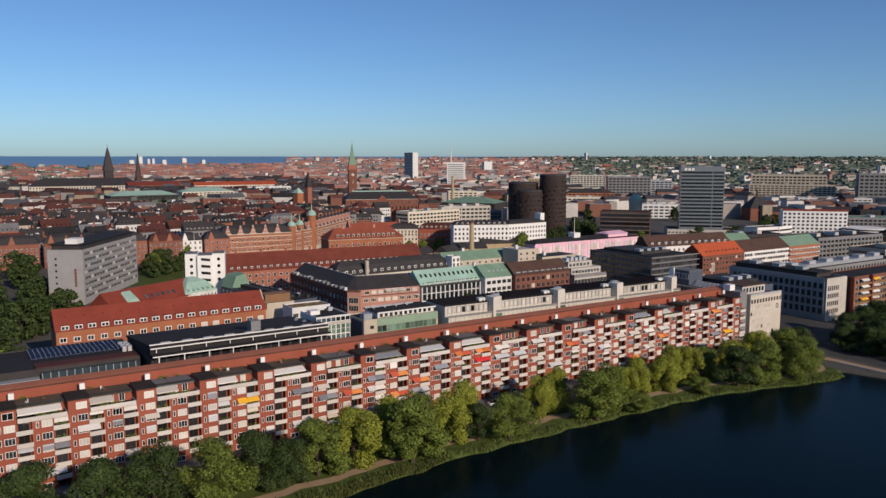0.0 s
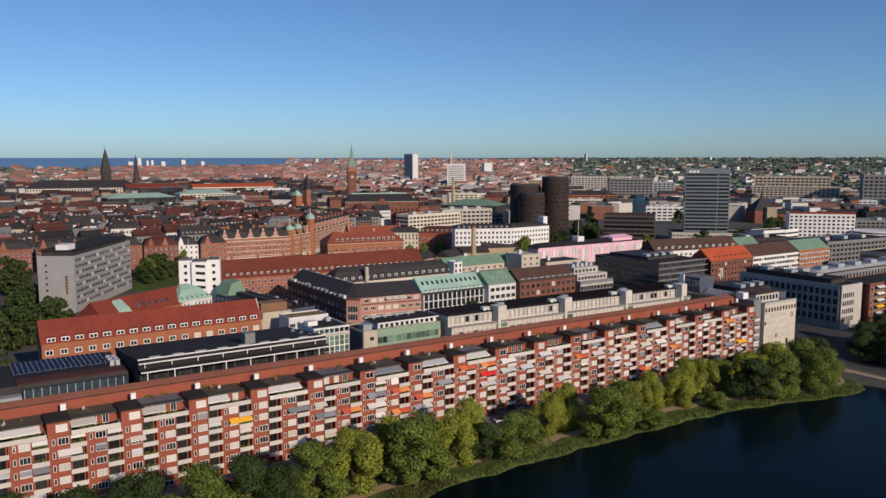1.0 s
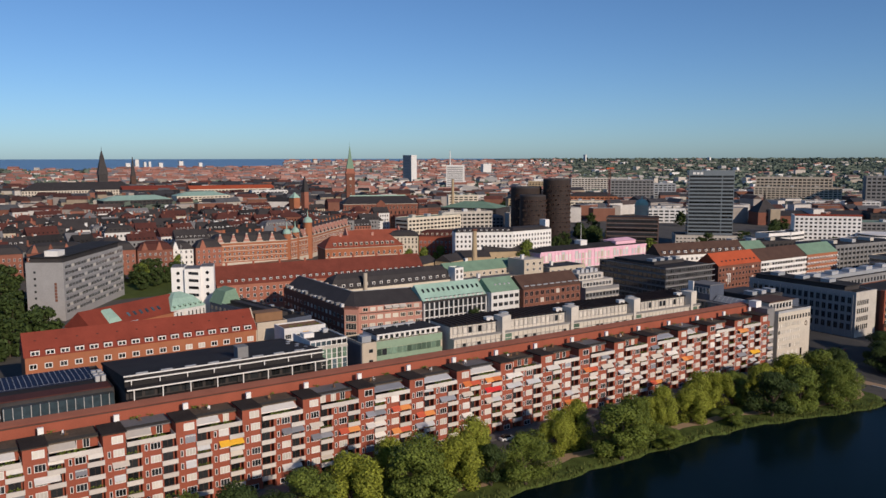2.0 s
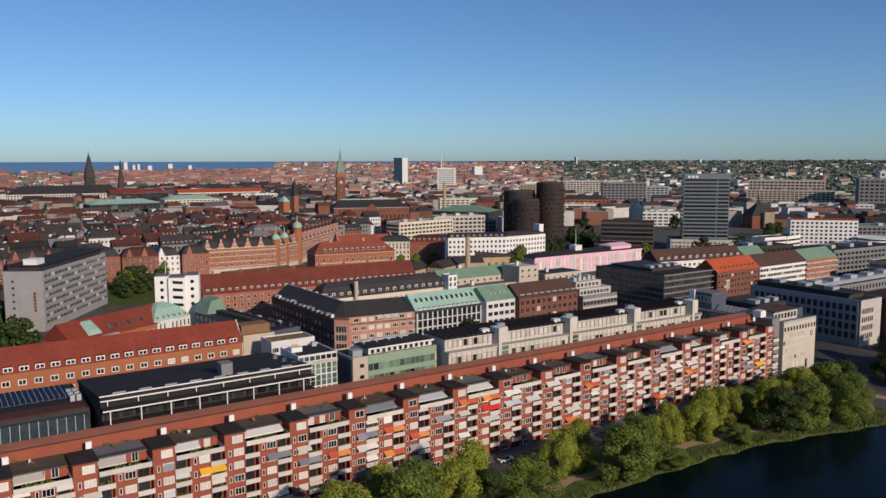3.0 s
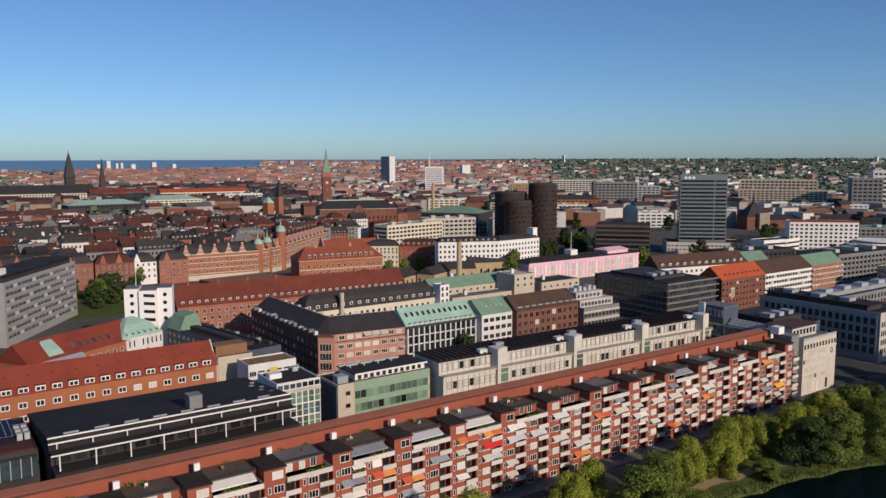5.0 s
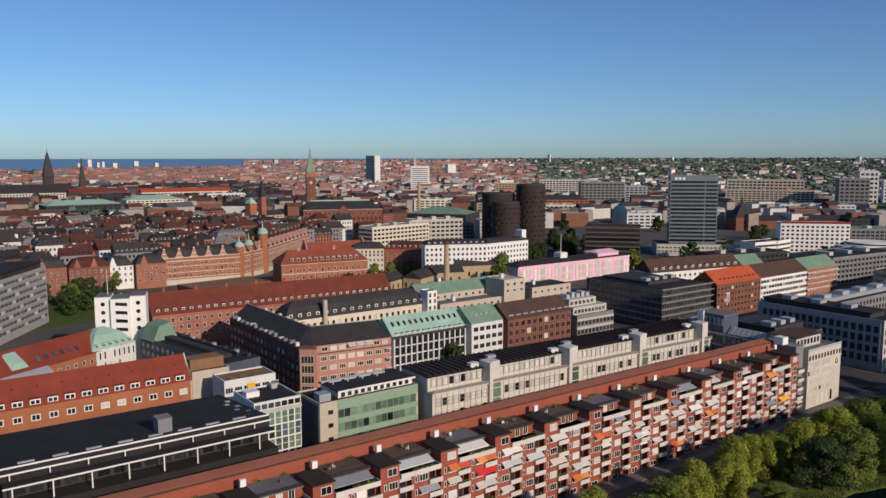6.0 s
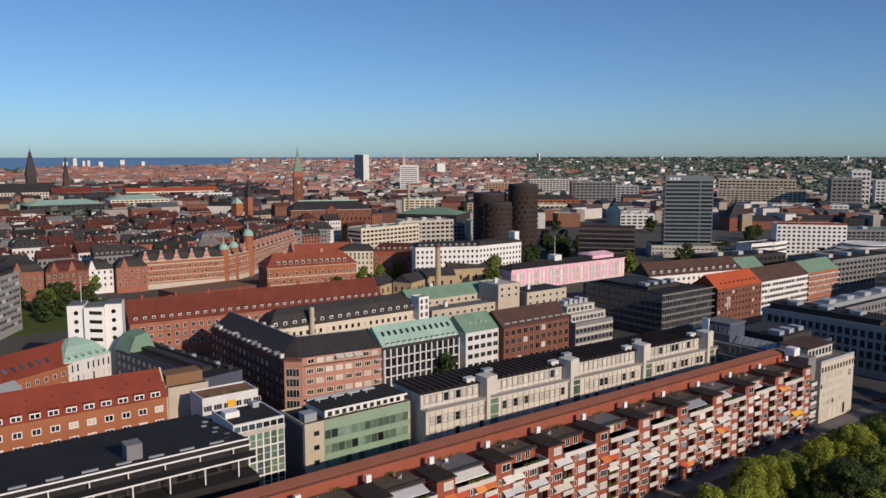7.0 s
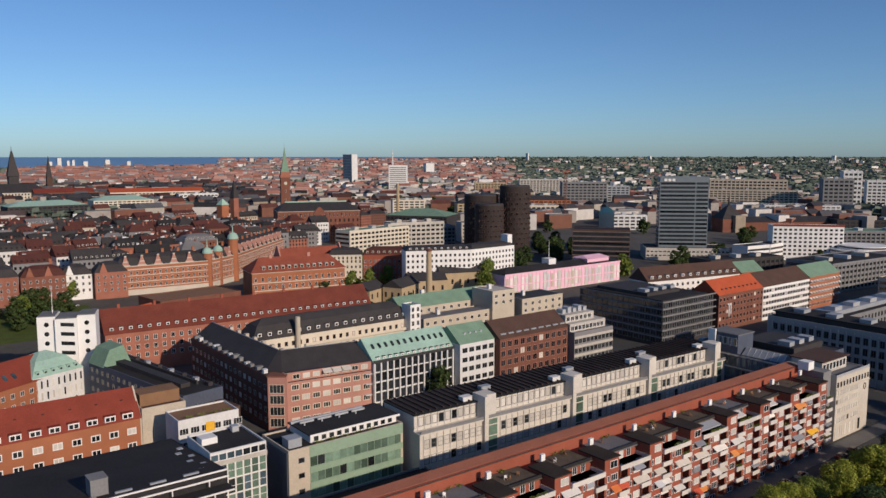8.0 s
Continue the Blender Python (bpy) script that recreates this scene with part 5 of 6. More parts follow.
window_rows(r6, "f", 21, 13, [2.6, 6, 9.4, 12.8, 15], 8, 1.2, 1.8, frame="cream")
for x, y, l, d, h, rz in ((284, 425, 20, 12, 9, 25), (300, 440, 22, 14, 9, -20), (328, 448, 30, 11, 10, -18), (268, 432, 16, 12, 8, 25)):
    yk = building("ochre_gabled_hall", "ochre brick workshop hall with arched windows and a dark gabled roof", x, y, l, d, h, "yellow", "gable", "slate", 4, rz=rz, group="ochre halls")
    window_rows(yk, "f", l, d, [3.4], max(3, l // 5), 1.4, 2.2, nx=1, frame="brick_dark", arch=True)
    window_rows(yk, "l", l, d, [3.4], 3, 1.4, 2.2, nx=1, frame="brick_dark", arch=True)
cs = thing("factory_chimney", "tall round yellow-brick factory chimney", "chimney", 300, 422, 0)
Geo().tube(0, 0, 0, 29, 2.0, 1.35, 14).part("shaft", M["yellow"], cs)
Geo().tube(0, 0, 28, 29.4, 1.6, 1.7, 14).part("rim", M["brick_dark"], cs)
# dark rounded towers
for x, y, r, h in ((486.1, 553.9, 12.3, 54.5), (453.6, 548.4, 11.5, 41), (468, 575, 14, 47)):
    ct = thing("round_tower", "dark brown round tower with small staggered windows", "tower", x, y, 0, group="round dark towers")
    Geo().tube(0, 0, 0, h, r, r, 32).part("wall", M["black_brick"], ct)
    Geo().tube(0, 0, h - 0.01, h + 1.2, r + 0.05, r - 0.6, 32).part("roof", M["slate"], ct)
    for zi, z in enumerate(storeys(4, int((h - 5) / 4), 4)):
        for i in range(9):
            a = math.pi + (i + 0.5 * (zi % 2)) / 9 * math.pi
            place("window", window_mesh(2.4, 1.9, "slate_brown", "glass", 1, 1, 0.25, proud=0.35), ct, r * math.cos(a), r * math.sin(a), z, math.degrees(a) + 90)
# grey high-rise hotel
hr = building("high_rise_hotel", "slim grey high-rise with dark window bands", 549, 458.5, 36.5, 14, 63, "steel", "flat", "grey_roof", rz=-44, cat="hotel")
for z in storeys(11, 16, 3.1):
    Geo().box(0.6, -0.15, z, 26.4, -0.003, z + 1.7).part("window_band", M["glass"], hr)
    Geo().box(27.2, -0.15, z, 36, -0.003, z + 1.7).part("window_band", M["glass"], hr)
    Geo().box(-0.15, 0.6, z, -0.003, 13, z + 1.5).part("window_band", M["glass"], hr)
for i in range(3):
    Geo().box(3 + i * 3, -0.4, 60, 5.2 + i * 3, -0.003, 62).part("sign_bar", M["white"], hr)
pd = building("hotel_podium", "low grey podium building round the high-rise", 536, 460, 62, 30, 9, "concrete", "flat", "felt", rz=-44)
window_rows(pd, "f", 62, 30, [3, 6], 20, 2.2, 1.4)
bd = building("grey_ribbed_office", "grey office block with horizontal window bands", 461, 466.5, 40, 22, 27, "slate_brown", "flat", "felt", rz=-50)
for z in storeys(3, 7, 3.4):
    Geo().box(0.5, -0.12, z, 39.5, -0.003, z + 2.0).part("window_band", M["glass"], bd)
    Geo().box(0, -0.3, z + 2.5, 40, -0.003, z + 2.75).part("floor_band", M["concrete_dark"], bd)
window_rows(bd, "l", 42, 22, storeys(3, 7, 3.4), 6, 2.2, 1.6)
wh = building("white_hotel", "white hotel with a red roof edge and rows of square windows", 613, 401, 51, 16, 26, "white", "flat", "tile", rz=-47, cat="hotel")
window_rows(wh, "f", 51, 16, storeys(4, 7, 3.1), 14, 2.0, 1.6, nx=1, frame="concrete_dark")
Geo().box(-0.3, -0.3, 26, 51.3, -0.003, 27.6).part("roof_edge", M["tile"], wh)
for x, y, l, rz in ((574, 398, 26, -8), (598, 394, 26, 4), (622, 396, 24, 16)):
    cu = building("curved_white_office", "low white office segment with strip windows and a dark roof", x, y, l, 14, 13, "white", "flat", "felt", rz=rz, group="curved white office")
    for z in (2.5, 6, 9.5):
        Geo().box(0.4, -0.12, z, l - 0.4, -0.003, z + 1.5).part("window_band", M["glass"], cu)
rd = thing("round_white_pavilion", "oval white building with stepped dark roof", "office building", 655, 352, 0)
for i, (r, z0, z1) in enumerate(((24, 0, 5), (23, 5, 10), (17, 10, 13))):
    Geo().tube(0, 0, z0, z1 - 1.8, r, r, 28).tube(0, 0, z1 - 0.6, z1, r, r - 0.2, 28).part("storey", M["white"], rd)
    Geo().tube(0, 0, z1 - 1.8, z1 - 0.6, r - 0.5, r - 0.5, 28).part("window_band", M["glass"], rd)
building("long_white_hall", "long low white hall with a flat roof", 560, 330, 110, 22, 11, "white_dull", "flat", "grey_roof", rz=-12)
sh = thing("station_church", "brick building with a steep dark pyramid roof and lantern spire", "station", 792, 552, 0, -30)
Geo().box(-12, -12, 0, 12, 12, 14).part("wall", M["brick_mixed"], sh)
Geo().hull([(-12.6, -12.6, 14), (12.6, -12.6, 14), (12.6, 12.6, 14), (-12.6, 12.6, 14)], [(-2, -2, 27), (2, -2, 27), (2, 2, 27), (-2, 2, 27)]).tube(0, 0, 27, 38, 1.6, 0.2, 8).part("roof", M["slate"], sh)
place("window", window_mesh(7, 5, "brick_dark", "glass", 3, 2, 0.4, True), sh, -3.5, -12, 3)
building("station_hall", "long brick station hall with dark roof", 808, 545, 110, 34, 9, "brick_dark", "gable", "slate", 5, rz=-32)
bv = Geo()
bv.hull([(470, 430, -0.3), (492, 412, -0.3), (1012, 1010, -0.3), (988, 1028, -0.3)], [(470, 430, 0.04), (492, 412, 0.04), (1012, 1010, 0.04), (988, 1028, 0.04)])
tagged(bv.part("road", M["asphalt"]), "wide dark asphalt boulevard towards the station", "road", kind="structure")
# town hall with its tower
th = building("town_hall", "large red-brick town hall with arched windows", 407, 826, 86, 44, 22, "brick_mixed", "hip", "slate", 8, rz=-20, cat="town hall", hip=10, cornice="stone")
window_rows(th, "f", 86, 44, [4, 10], 18, 1.8, 3.4, nx=1, frame="brick_dark")
window_rows(th, "f", 86, 44, [16], 20, 1.4, 2.6, nx=1, frame="stone", arch=True)
Geo().box(10, 21.8, 30, 76, 22.4, 31.2).part("ridge_crest", M["copper"], th)
Geo().box(38, -1.2, 0, 48, -0.003, 22).hull([(38, -1.2, 22), (48, -1.2, 22), (48, 2, 22), (38, 2, 22)], [(42, -1.2, 26), (44, -1.2, 26), (44, 2, 26), (42, 2, 26)]).part("porch", M["brick_mixed"], th)
place("window", window_mesh(4, 5, "stone", "glass", 2, 1, 0.3, True), th, 41, -1.2, 6)
tw = thing("town_hall_tower", "tall red-brick clock tower with a green copper spire", "tower", 434, 862, 0, -20)
Geo().box(-5, -5, 0, 5, 5, 56).part("shaft", M["brick_dark"], tw)
Geo().box(-5.6, -5.6, 56, 5.6, 5.6, 58.5).box(-4.6, -4.6, 58.5, 4.6, 4.6, 62).part("gallery", M["brick_mixed"], tw)
Geo().hull([(-4.4, -4.4, 62), (4.4, -4.4, 62), (4.4, 4.4, 62), (-4.4, 4.4, 62)], [(-2.6, -2.6, 72), (2.6, -2.6, 72), (2.6, 2.6, 72), (-2.6, 2.6, 72)]).hull([(-2.2, -2.2, 72), (2.2, -2.2, 72), (2.2, 2.2, 72), (-2.2, 2.2, 72)], [(-.3, -.3, 88), (.3, -.3, 88), (.3, .3, 88), (-.3, .3, 88)]).tube(0, 0, 88, 94, 0.15, 0.05, 6).part("spire", M["copper_dull"], tw)
Geo().tube(0, 0, 0, 0.3, 1.7, 1.7, 20).part("clock_face", M["stone"], tw).matrix_basis = pose(0, -5, 50, 90, 0, 0)
for z in (20, 30, 40):
    place("window", window_mesh(1.4, 3, "stone", "glass", 1, 1, 0.2), tw, -0.7, -5, z)
for x, y, h, r, mt, tip in ((374, 858, 36, 3.0, "brick_mixed", 54), (358, 850, 30, 4.2, "brick_orange", 36)):
    sp = thing("brick_church_tower", "slender brick tower with a pointed roof", "tower", x, y, 0, 15, group="brick towers")
    Geo().box(-r, -r, 0, r, r, h).part("shaft", M[mt], sp)
    Geo().hull([(-r - .4, -r - .4, h), (r + .4, -r - .4, h), (r + .4, r + .4, h), (-r - .4, r + .4, h)], [(-.4, -.4, tip), (.4, -.4, tip), (.4, .4, tip), (-.4, .4, tip)]).part("roof", M["slate"] if tip > 50 else M["copper"], sp)
# palace with spired tower, far
ps = building("palace", "broad pale stone palace with a dark roof", 150, 1560, 190, 60, 18, "stone", "hip", "slate", 14, rz=-4, cat="palace", hip=24)
window_rows(ps, "f", 190, 60, [3, 8.5, 13.5], 40, 2.2, 3, nx=1, frame="stone")
sp = thing("palace_tower", "dark slate-clad palace tower with a tall stepped spire", "tower", 296, 1636, 0)
Geo().box(-8, -8, 0, 8, 8, 44).part("shaft", M["slate"], sp)
Geo().hull([(-9.5, -9.5, 44), (9.5, -9.5, 44), (9.5, 9.5, 44), (-9.5, 9.5, 44)], [(-3.6, -3.6, 74), (3.6, -3.6, 74), (3.6, 3.6, 74), (-3.6, 3.6, 74)]).hull([(-4, -4, 74), (4, -4, 74), (4, 4, 74), (-4, 4, 74)], [(-1, -1, 88), (1, -1, 88), (1, 1, 88), (-1, 1, 88)]).tube(0, 0, 88, 96, 0.6, 0.2, 6).part("spire", M["slate"], sp)
sp = thing("twisted_spire_tower", "slim dark church tower with a pointed spire", "tower", 383, 1784, 0)
Geo().box(-5, -5, 0, 5, 5, 38).part("shaft", M["slate_brown"], sp)
Geo().hull([(-4.6, -4.6, 38), (4.6, -4.6, 38), (4.6, 4.6, 38), (-4.6, 4.6, 38)], [(-.5, -.5, 78), (.5, -.5, 78), (.5, .5, 78), (-.5, .5, 78)]).part("spire", M["slate"], sp)
for x, y, l, d, h, w, rf, rm, rz, nm in (
        (215, 1180, 95, 40, 16, "slate", "hip", "copper", 3, "dark hall with a broad green copper roof"), (330, 1240, 80, 40, 17, "cream", "hip", "copper", -3, "pale hall with a green copper roof"),
        (400, 1420, 150, 40, 20, "cream", "gable", "tile_orange", -8, "long building with an orange-red roof"), (300, 1480, 90, 40, 20, "brick_dark", "gable", "tile", -4, "brick building with a red roof"),
        (470, 1300, 60, 22, 20, "white_dull", "flat", "grey_roof", -10, "white block with a grey roof"), (345, 580, 62, 16, 24, "cream", "flat", "copper_dull", 10, "pale stepped apartment block with banded balconies"),
        (395, 600, 46, 16, 26, "concrete", "flat", "grey_roof", -15, "pale block with banded balconies"), (470, 720, 62, 40, 22, "slate", "hip", "copper_dull", -55, "dark glass hall with a patterned green roof"),
        (420, 640, 60, 24, 18, "concrete_dark", "flat", "grey_roof", -20, "grey block with a flat roof"), (500, 640, 40, 20, 18, "concrete", "flat", "grey_roof", -25, "grey block with a flat roof"),
        (640, 820, 60, 24, 22, "yellow", "hip", "slate", -30, "ochre building with a slate roof"), (600, 900, 40, 30, 24, "cream", "flat", "copper_dull", -30, "pale theatre building with copper roof"),
        (1047, 1271, 62, 20, 26, "yellow", "flat", "grey_roof", -38, "ochre block with regular windows"), (1066, 1163, 110, 22, 35, "concrete", "flat", "grey_roof", -38, "long grey slab with window bands"),
        (800, 880, 70, 24, 18, "brick_orange", "hip", "slate", -38, "orange-brick block with a dark roof"), (730, 820, 60, 26, 16, "cream", "flat", "grey_roof", -36, "pale low hall with flat roof"),
        (905, 900, 66, 30, 40, "concrete_dark", "flat", "zinc", -40, "dark glazed office block downtown"), (960, 870, 40, 24, 34, "zinc", "flat", "grey_roof", -40, "grey glazed office in the city"),
        (700, 640, 44, 20, 16, "white_dull", "flat", "grey_roof", -36, "white low block among city roofs"), (1085, 771, 122, 26, 29, "beige", "flat", "grey_roof", -58.8, "long beige railway post building with window bands"), (1119, 792, 110, 30, 43, "beige", "flat", "grey_roof", -58.8, "tall beige rear range with window bands"),
        (980, 620, 90, 26, 17, "white_dull", "flat", "grey_roof", -48, "white-banded low office with flat roof"), (1120, 616, 38, 24, 48, "concrete_dark", "flat", "grey_roof", -52, "grey high slab with regular windows"),
        (1168, 612, 24, 20, 58, "white_dull", "flat", "white", -52, "white high block with stepped top"), (1215, 600, 90, 26, 44, "white_dull", "flat", "copper_dull", -58, "white angular blocks with many windows"),
        (880, 480, 120, 40, 12, "slate", "flat", "felt", -45, "dark low rail hall with flat roof"), (720, 420, 90, 30, 14, "concrete_dark", "flat", "copper_dull", -40, "dark block with a green roof"),
        (700, 330, 80, 24, 16, "white_dull", "flat", "grey_roof", -30, "pale block with windows"), (470, 360, 60, 20, 15, "slate", "flat", "felt", -14, "dark block with a flat roof"), (500, 300, 70, 30, 17, "concrete_dark", "flat", "felt", -5, "dark office with a flat roof"),
        (470, 240, 90, 22, 17, "beige", "flat", "felt", 0, "beige office with a dark roof"), (590, 280, 80, 30, 16, "brick_dark", "gable", "slate", -10, "brick house with a dark roof")):
    r = math.hypot(x, y)
    mb = building("city_building", nm, x, y, l, d, h, w, rf, rm, 6, rz=rz)
    n = max(3, int(l / (4 if r < 900 else 6)))
    rows = max(2, min(9, int(h / 3.4)))
    st_h = (h - 1.5) / rows
    for q in range(rows):
        Geo().box(0.6, -0.12, 1.4 + q * st_h, l - 0.6, -0.003, 1.4 + q * st_h + st_h * 0.5).part("window_band", M["glass"], mb)
        if r < 700:
            Geo().box(-0.12, 0.6, 1.4 + q * st_h, -0.003, d - 0.6, 1.4 + q * st_h + st_h * 0.5).part("window_band", M["glass"], mb)
    pg = Geo()      # piers between the windows
    pw = l / n
    for i in range(n + 1):
        px = min(max(0.3, i * pw), l - 0.9)
        pg.box(px, -0.3, 0.5, px + pw * 0.28, -0.123, h - 0.4)
    tagged(pg.part("pier", M[w], mb), kind="stuff")
    if rf == "flat":
        for q in range(3):
            roof_box(mb, l * (0.15 + 0.28 * q), d * 0.3, h, l * (0.15 + 0.28 * q) + 4, d * 0.6, h + 2.2, "metal" if q % 2 else "concrete")
gt = building("grey_tower_block", "tall pale slab tower with a grey glazed side", 1094.6, 1858.8, 39, 18, 78.5, "white_dull", "flat", "grey_roof", rz=-85, cat="tower block")
for q in range(19):
    Geo().box(0.8, -0.3, 3 + q * 4, 38.2, -0.003, 6 + q * 4).part("window_band", M["steel"], gt)
gt.location.z = rise(2120)
lt = building("white_tower_block", "pale tower block with a slim mast", 1010, 1520, 40, 22, 58, "white", "flat", "white_dull", rz=-40, cat="tower block")
for q in range(12):
    Geo().box(2, -0.2, 4 + q * 4.4, 38, -0.003, 6 + q * 4.4).part("window_band", M["concrete_dark"], lt)
Geo().tube(8, 8, 58, 92, 1.6, 0.8, 8).part("mast", M["white_dull"], lt)
cr = thing("tower_crane", "slim lattice tower crane", "crane", 700, 700, 0, 20)
for dx, dy in ((-1, -1), (1, -1), (1, 1), (-1, 1)):
    Geo().box(dx - .15, dy - .15, 0, dx + .15, dy + .15, 62).part("mast_leg", M["brick_dark"], cr)
for i in range(20):
    Geo().hull([(-1, -1.1, i * 3.1), (-.8, -1.1, i * 3.1), (-.8, -1, i * 3.1), (-1, -1, i * 3.1)], [(.8, -1.1, i * 3.1 + 3), (1, -1.1, i * 3.1 + 3), (1, -1, i * 3.1 + 3), (.8, -1, i * 3.1 + 3)]).part("brace", M["brick_dark"], cr)
Geo().box(-8, -.6, 61, 12, .6, 62.4).part("jib", M["tile_orange"], cr)
dm = thing("domed_church", "brick church drum with a green copper dome", "church", 560, 520, 0)
Geo().tube(0, 0, 0, 31, 6.4, 6.2, 20).tube(0, 0, 29.6, 30.6, 6.7, 6.7, 20).part("drum", M["beige"], dm)
Geo().dome(0, 0, 31, 6.2, 5.6).tube(0, 0, 36.2, 39, 0.9, 0.2, 8).part("dome", M["copper"], dm)
mc2 = thing("yellow_mast", "tall yellow construction mast", "mast", 560, 830, 0)
Geo().tube(0, 0, 0, 48, 2.0, 1.6, 8).part("shaft", M["yellow"], mc2)

# ---- dense old town: houses in rows ----
rng = random.Random(21)
TAKEN = [(440, 815, 75), (434, 862, 30), (365, 855, 22), (345, 590, 60), (470, 720, 60), (420, 645, 50), (500, 640, 40), (288, 511, 40), (300, 561, 30), (640, 820, 60), (600, 900, 50), (560, 830, 15),
         (460, 560, 60), (560, 520, 25), (560, 470, 60), (610, 400, 60), (215, 1180, 90), (330, 1240, 90), (400, 500, 60), (466, 463, 55), (700, 640, 50), (705, 700, 15), (730, 820, 60), (800, 880, 70), (905, 900, 60), (440, 440, 70)]
def town_house(x, y, l, d, h, rz, k):
    th_ = thing("town_house", ("narrow old town house with a pitched tiled roof", "rendered town house with a dark pitched roof", "brick town house with dormers and chimneys")[k % 3], "house", x, y, 0, rz, "old town houses")
    w = Geo().box(0, 0, -0.5, l, d, h)
    for q in range(4):
        for i in range(int(l / 2.6)):
            w.box(0.7 + i * 2.6, -0.06, 2.0 + q * (h - 1.5) / 4, 1.9 + i * 2.6, -0.003, 3.7 + q * (h - 1.5) / 4, 1, False)
        for i in range(int(d / 2.8)):
            w.box(-0.06, 0.8 + i * 2.8, 2.0 + q * (h - 1.5) / 4, -0.003, 1.9 + i * 2.8, 3.7 + q * (h - 1.5) / 4, 1, False)
    # mostly dark wall and roof picks, with cloud shade put into the colours
    w.part("wall", [rng.choice((M["brick_mixed"], M["brick_dark"], M["brick_dark"], M["beige"], M["brick_mixed"], M["concrete_dark"], M["concrete_dark"], M["white_dull"])), M["glass"]], th_)
    kind = rng.choice(("gable", "gable", "mansard", "hip"))
    rh = rng.uniform(4.2, 6.5)
    rmat = M[rng.choice(("slate", "slate", "tile_dark", "tile_dark", "slate", "felt", "slate", "tile_dark", "felt", "slate", "grey_roof"))]
    rf = roof_solid(kind, l, d, h, rh, 0.3, None if kind == "hip" else 2.4)
    if kind != "hip":
        sl = rh * 0.7 / 2.7 if kind == "mansard" else rh / (d / 2 + 0.3)
        lite = rng.random() < 0.5
        for i in range(int(l / 3)):
            zb = h + sl * 1.2
            rf.box(1.2 + i * 3, 0.8, zb - 0.5, 2.4 + i * 3, 3.2, zb + 1.1, 1 if lite else 0)
            rf.box(1.4 + i * 3, 0.74, zb, 2.2 + i * 3, 0.797, zb + 0.9, 2)
            rf.box(1.1 + i * 3, 0.7, zb + 1.1, 2.5 + i * 3, 3.2, zb + 1.22)
    for i in range(rng.randint(0, 2)):
        cx = rng.uniform(1, l - 3)
        rf.box(cx, d * 0.62, h + rh * 0.4, cx + rng.uniform(1, 2.4), d * 0.62 + 1.6, h + rh * 0.9 + rng.uniform(0.2, 1.4), 1)
    rf.part("roof", [rmat, M["white_dull"], M["solid_glass"]], th_)
    cg = Geo()
    for i in range(1):
        cx = rng.uniform(1, l - 2)
        cg.box(cx, d / 2 - 0.5, h + rh * 0.6, cx + 1.1, d / 2 + 0.4, h + rh + 1.6)
    cg.part("chimney", M["brick_mixed"], th_)
count = 0
yy = 590.0
while yy < 1010 and count < 195:
    x = 40 + (yy - 560) * -0.05
    xmax = 345 + (yy - 590) * 0.75
    while x < xmax:
        l = rng.uniform(12, 26)
        cx, cy = x + l / 2, yy + rng.uniform(-5, 5)
        if all(math.hypot(cx - a, cy - b) > r for a, b, r in TAKEN) and not (cx < 330 and cy < 575 + 0.2 * (cx - 150)):
            town_house(x, cy, l - 0.3, rng.uniform(11, 15), rng.uniform(12, 19), rng.choice((-8, -4, 3, 8, 12)), count)
            count += 1
        x += l + (rng.uniform(8, 14) if rng.random() < 0.14 else 0.4)
    yy += rng.uniform(24, 30)

# ---- farther roofs and walls, past counting ----
fw, fr, ff = Geo(), Geo(), Geo()
tw_, tr_ = Geo(), Geo()
def far_block(W, R, x, y, l, d, h, rh, a):
    z = rise(math.hypot(x, y)) - 0.5
    c, s = math.cos(a), math.sin(a)
    P = lambda u, v, w: (x + u * c - v * s, y + u * s + v * c, z + w)
    base = [P(0, 0, 0), P(l, 0, 0), P(l, d, 0), P(0, d, 0)]
    top = [P(0, 0, h), P(l, 0, h), P(l, d, h), P(0, d, h)]
    W.hull(base, top)
    if rh > 0.5:
        n = len(R.v)
        R.v += [P(-.3, -.3, h), P(l + .3, -.3, h), P(l + .3, d + .3, h), P(-.3, d + .3, h), P(0, d / 2, h + rh), P(l, d / 2, h + rh)]
        R.f += [(n, n + 1, n + 5, n + 4), (n + 2, n + 3, n + 4, n + 5), (n + 1, n + 2, n + 5), (n + 3, n, n + 4)]
        R.m += [0] * 4
    else:
        ff.hull([P(.4, .4, h), P(l - .4, .4, h), P(l - .4, d - .4, h), P(.4, d - .4, h)], [P(.4, .4, h + .3), P(l - .4, .4, h + .3), P(l - .4, d - .4, h + .3), P(.4, d - .4, h + .3)])
rng = random.Random(5)
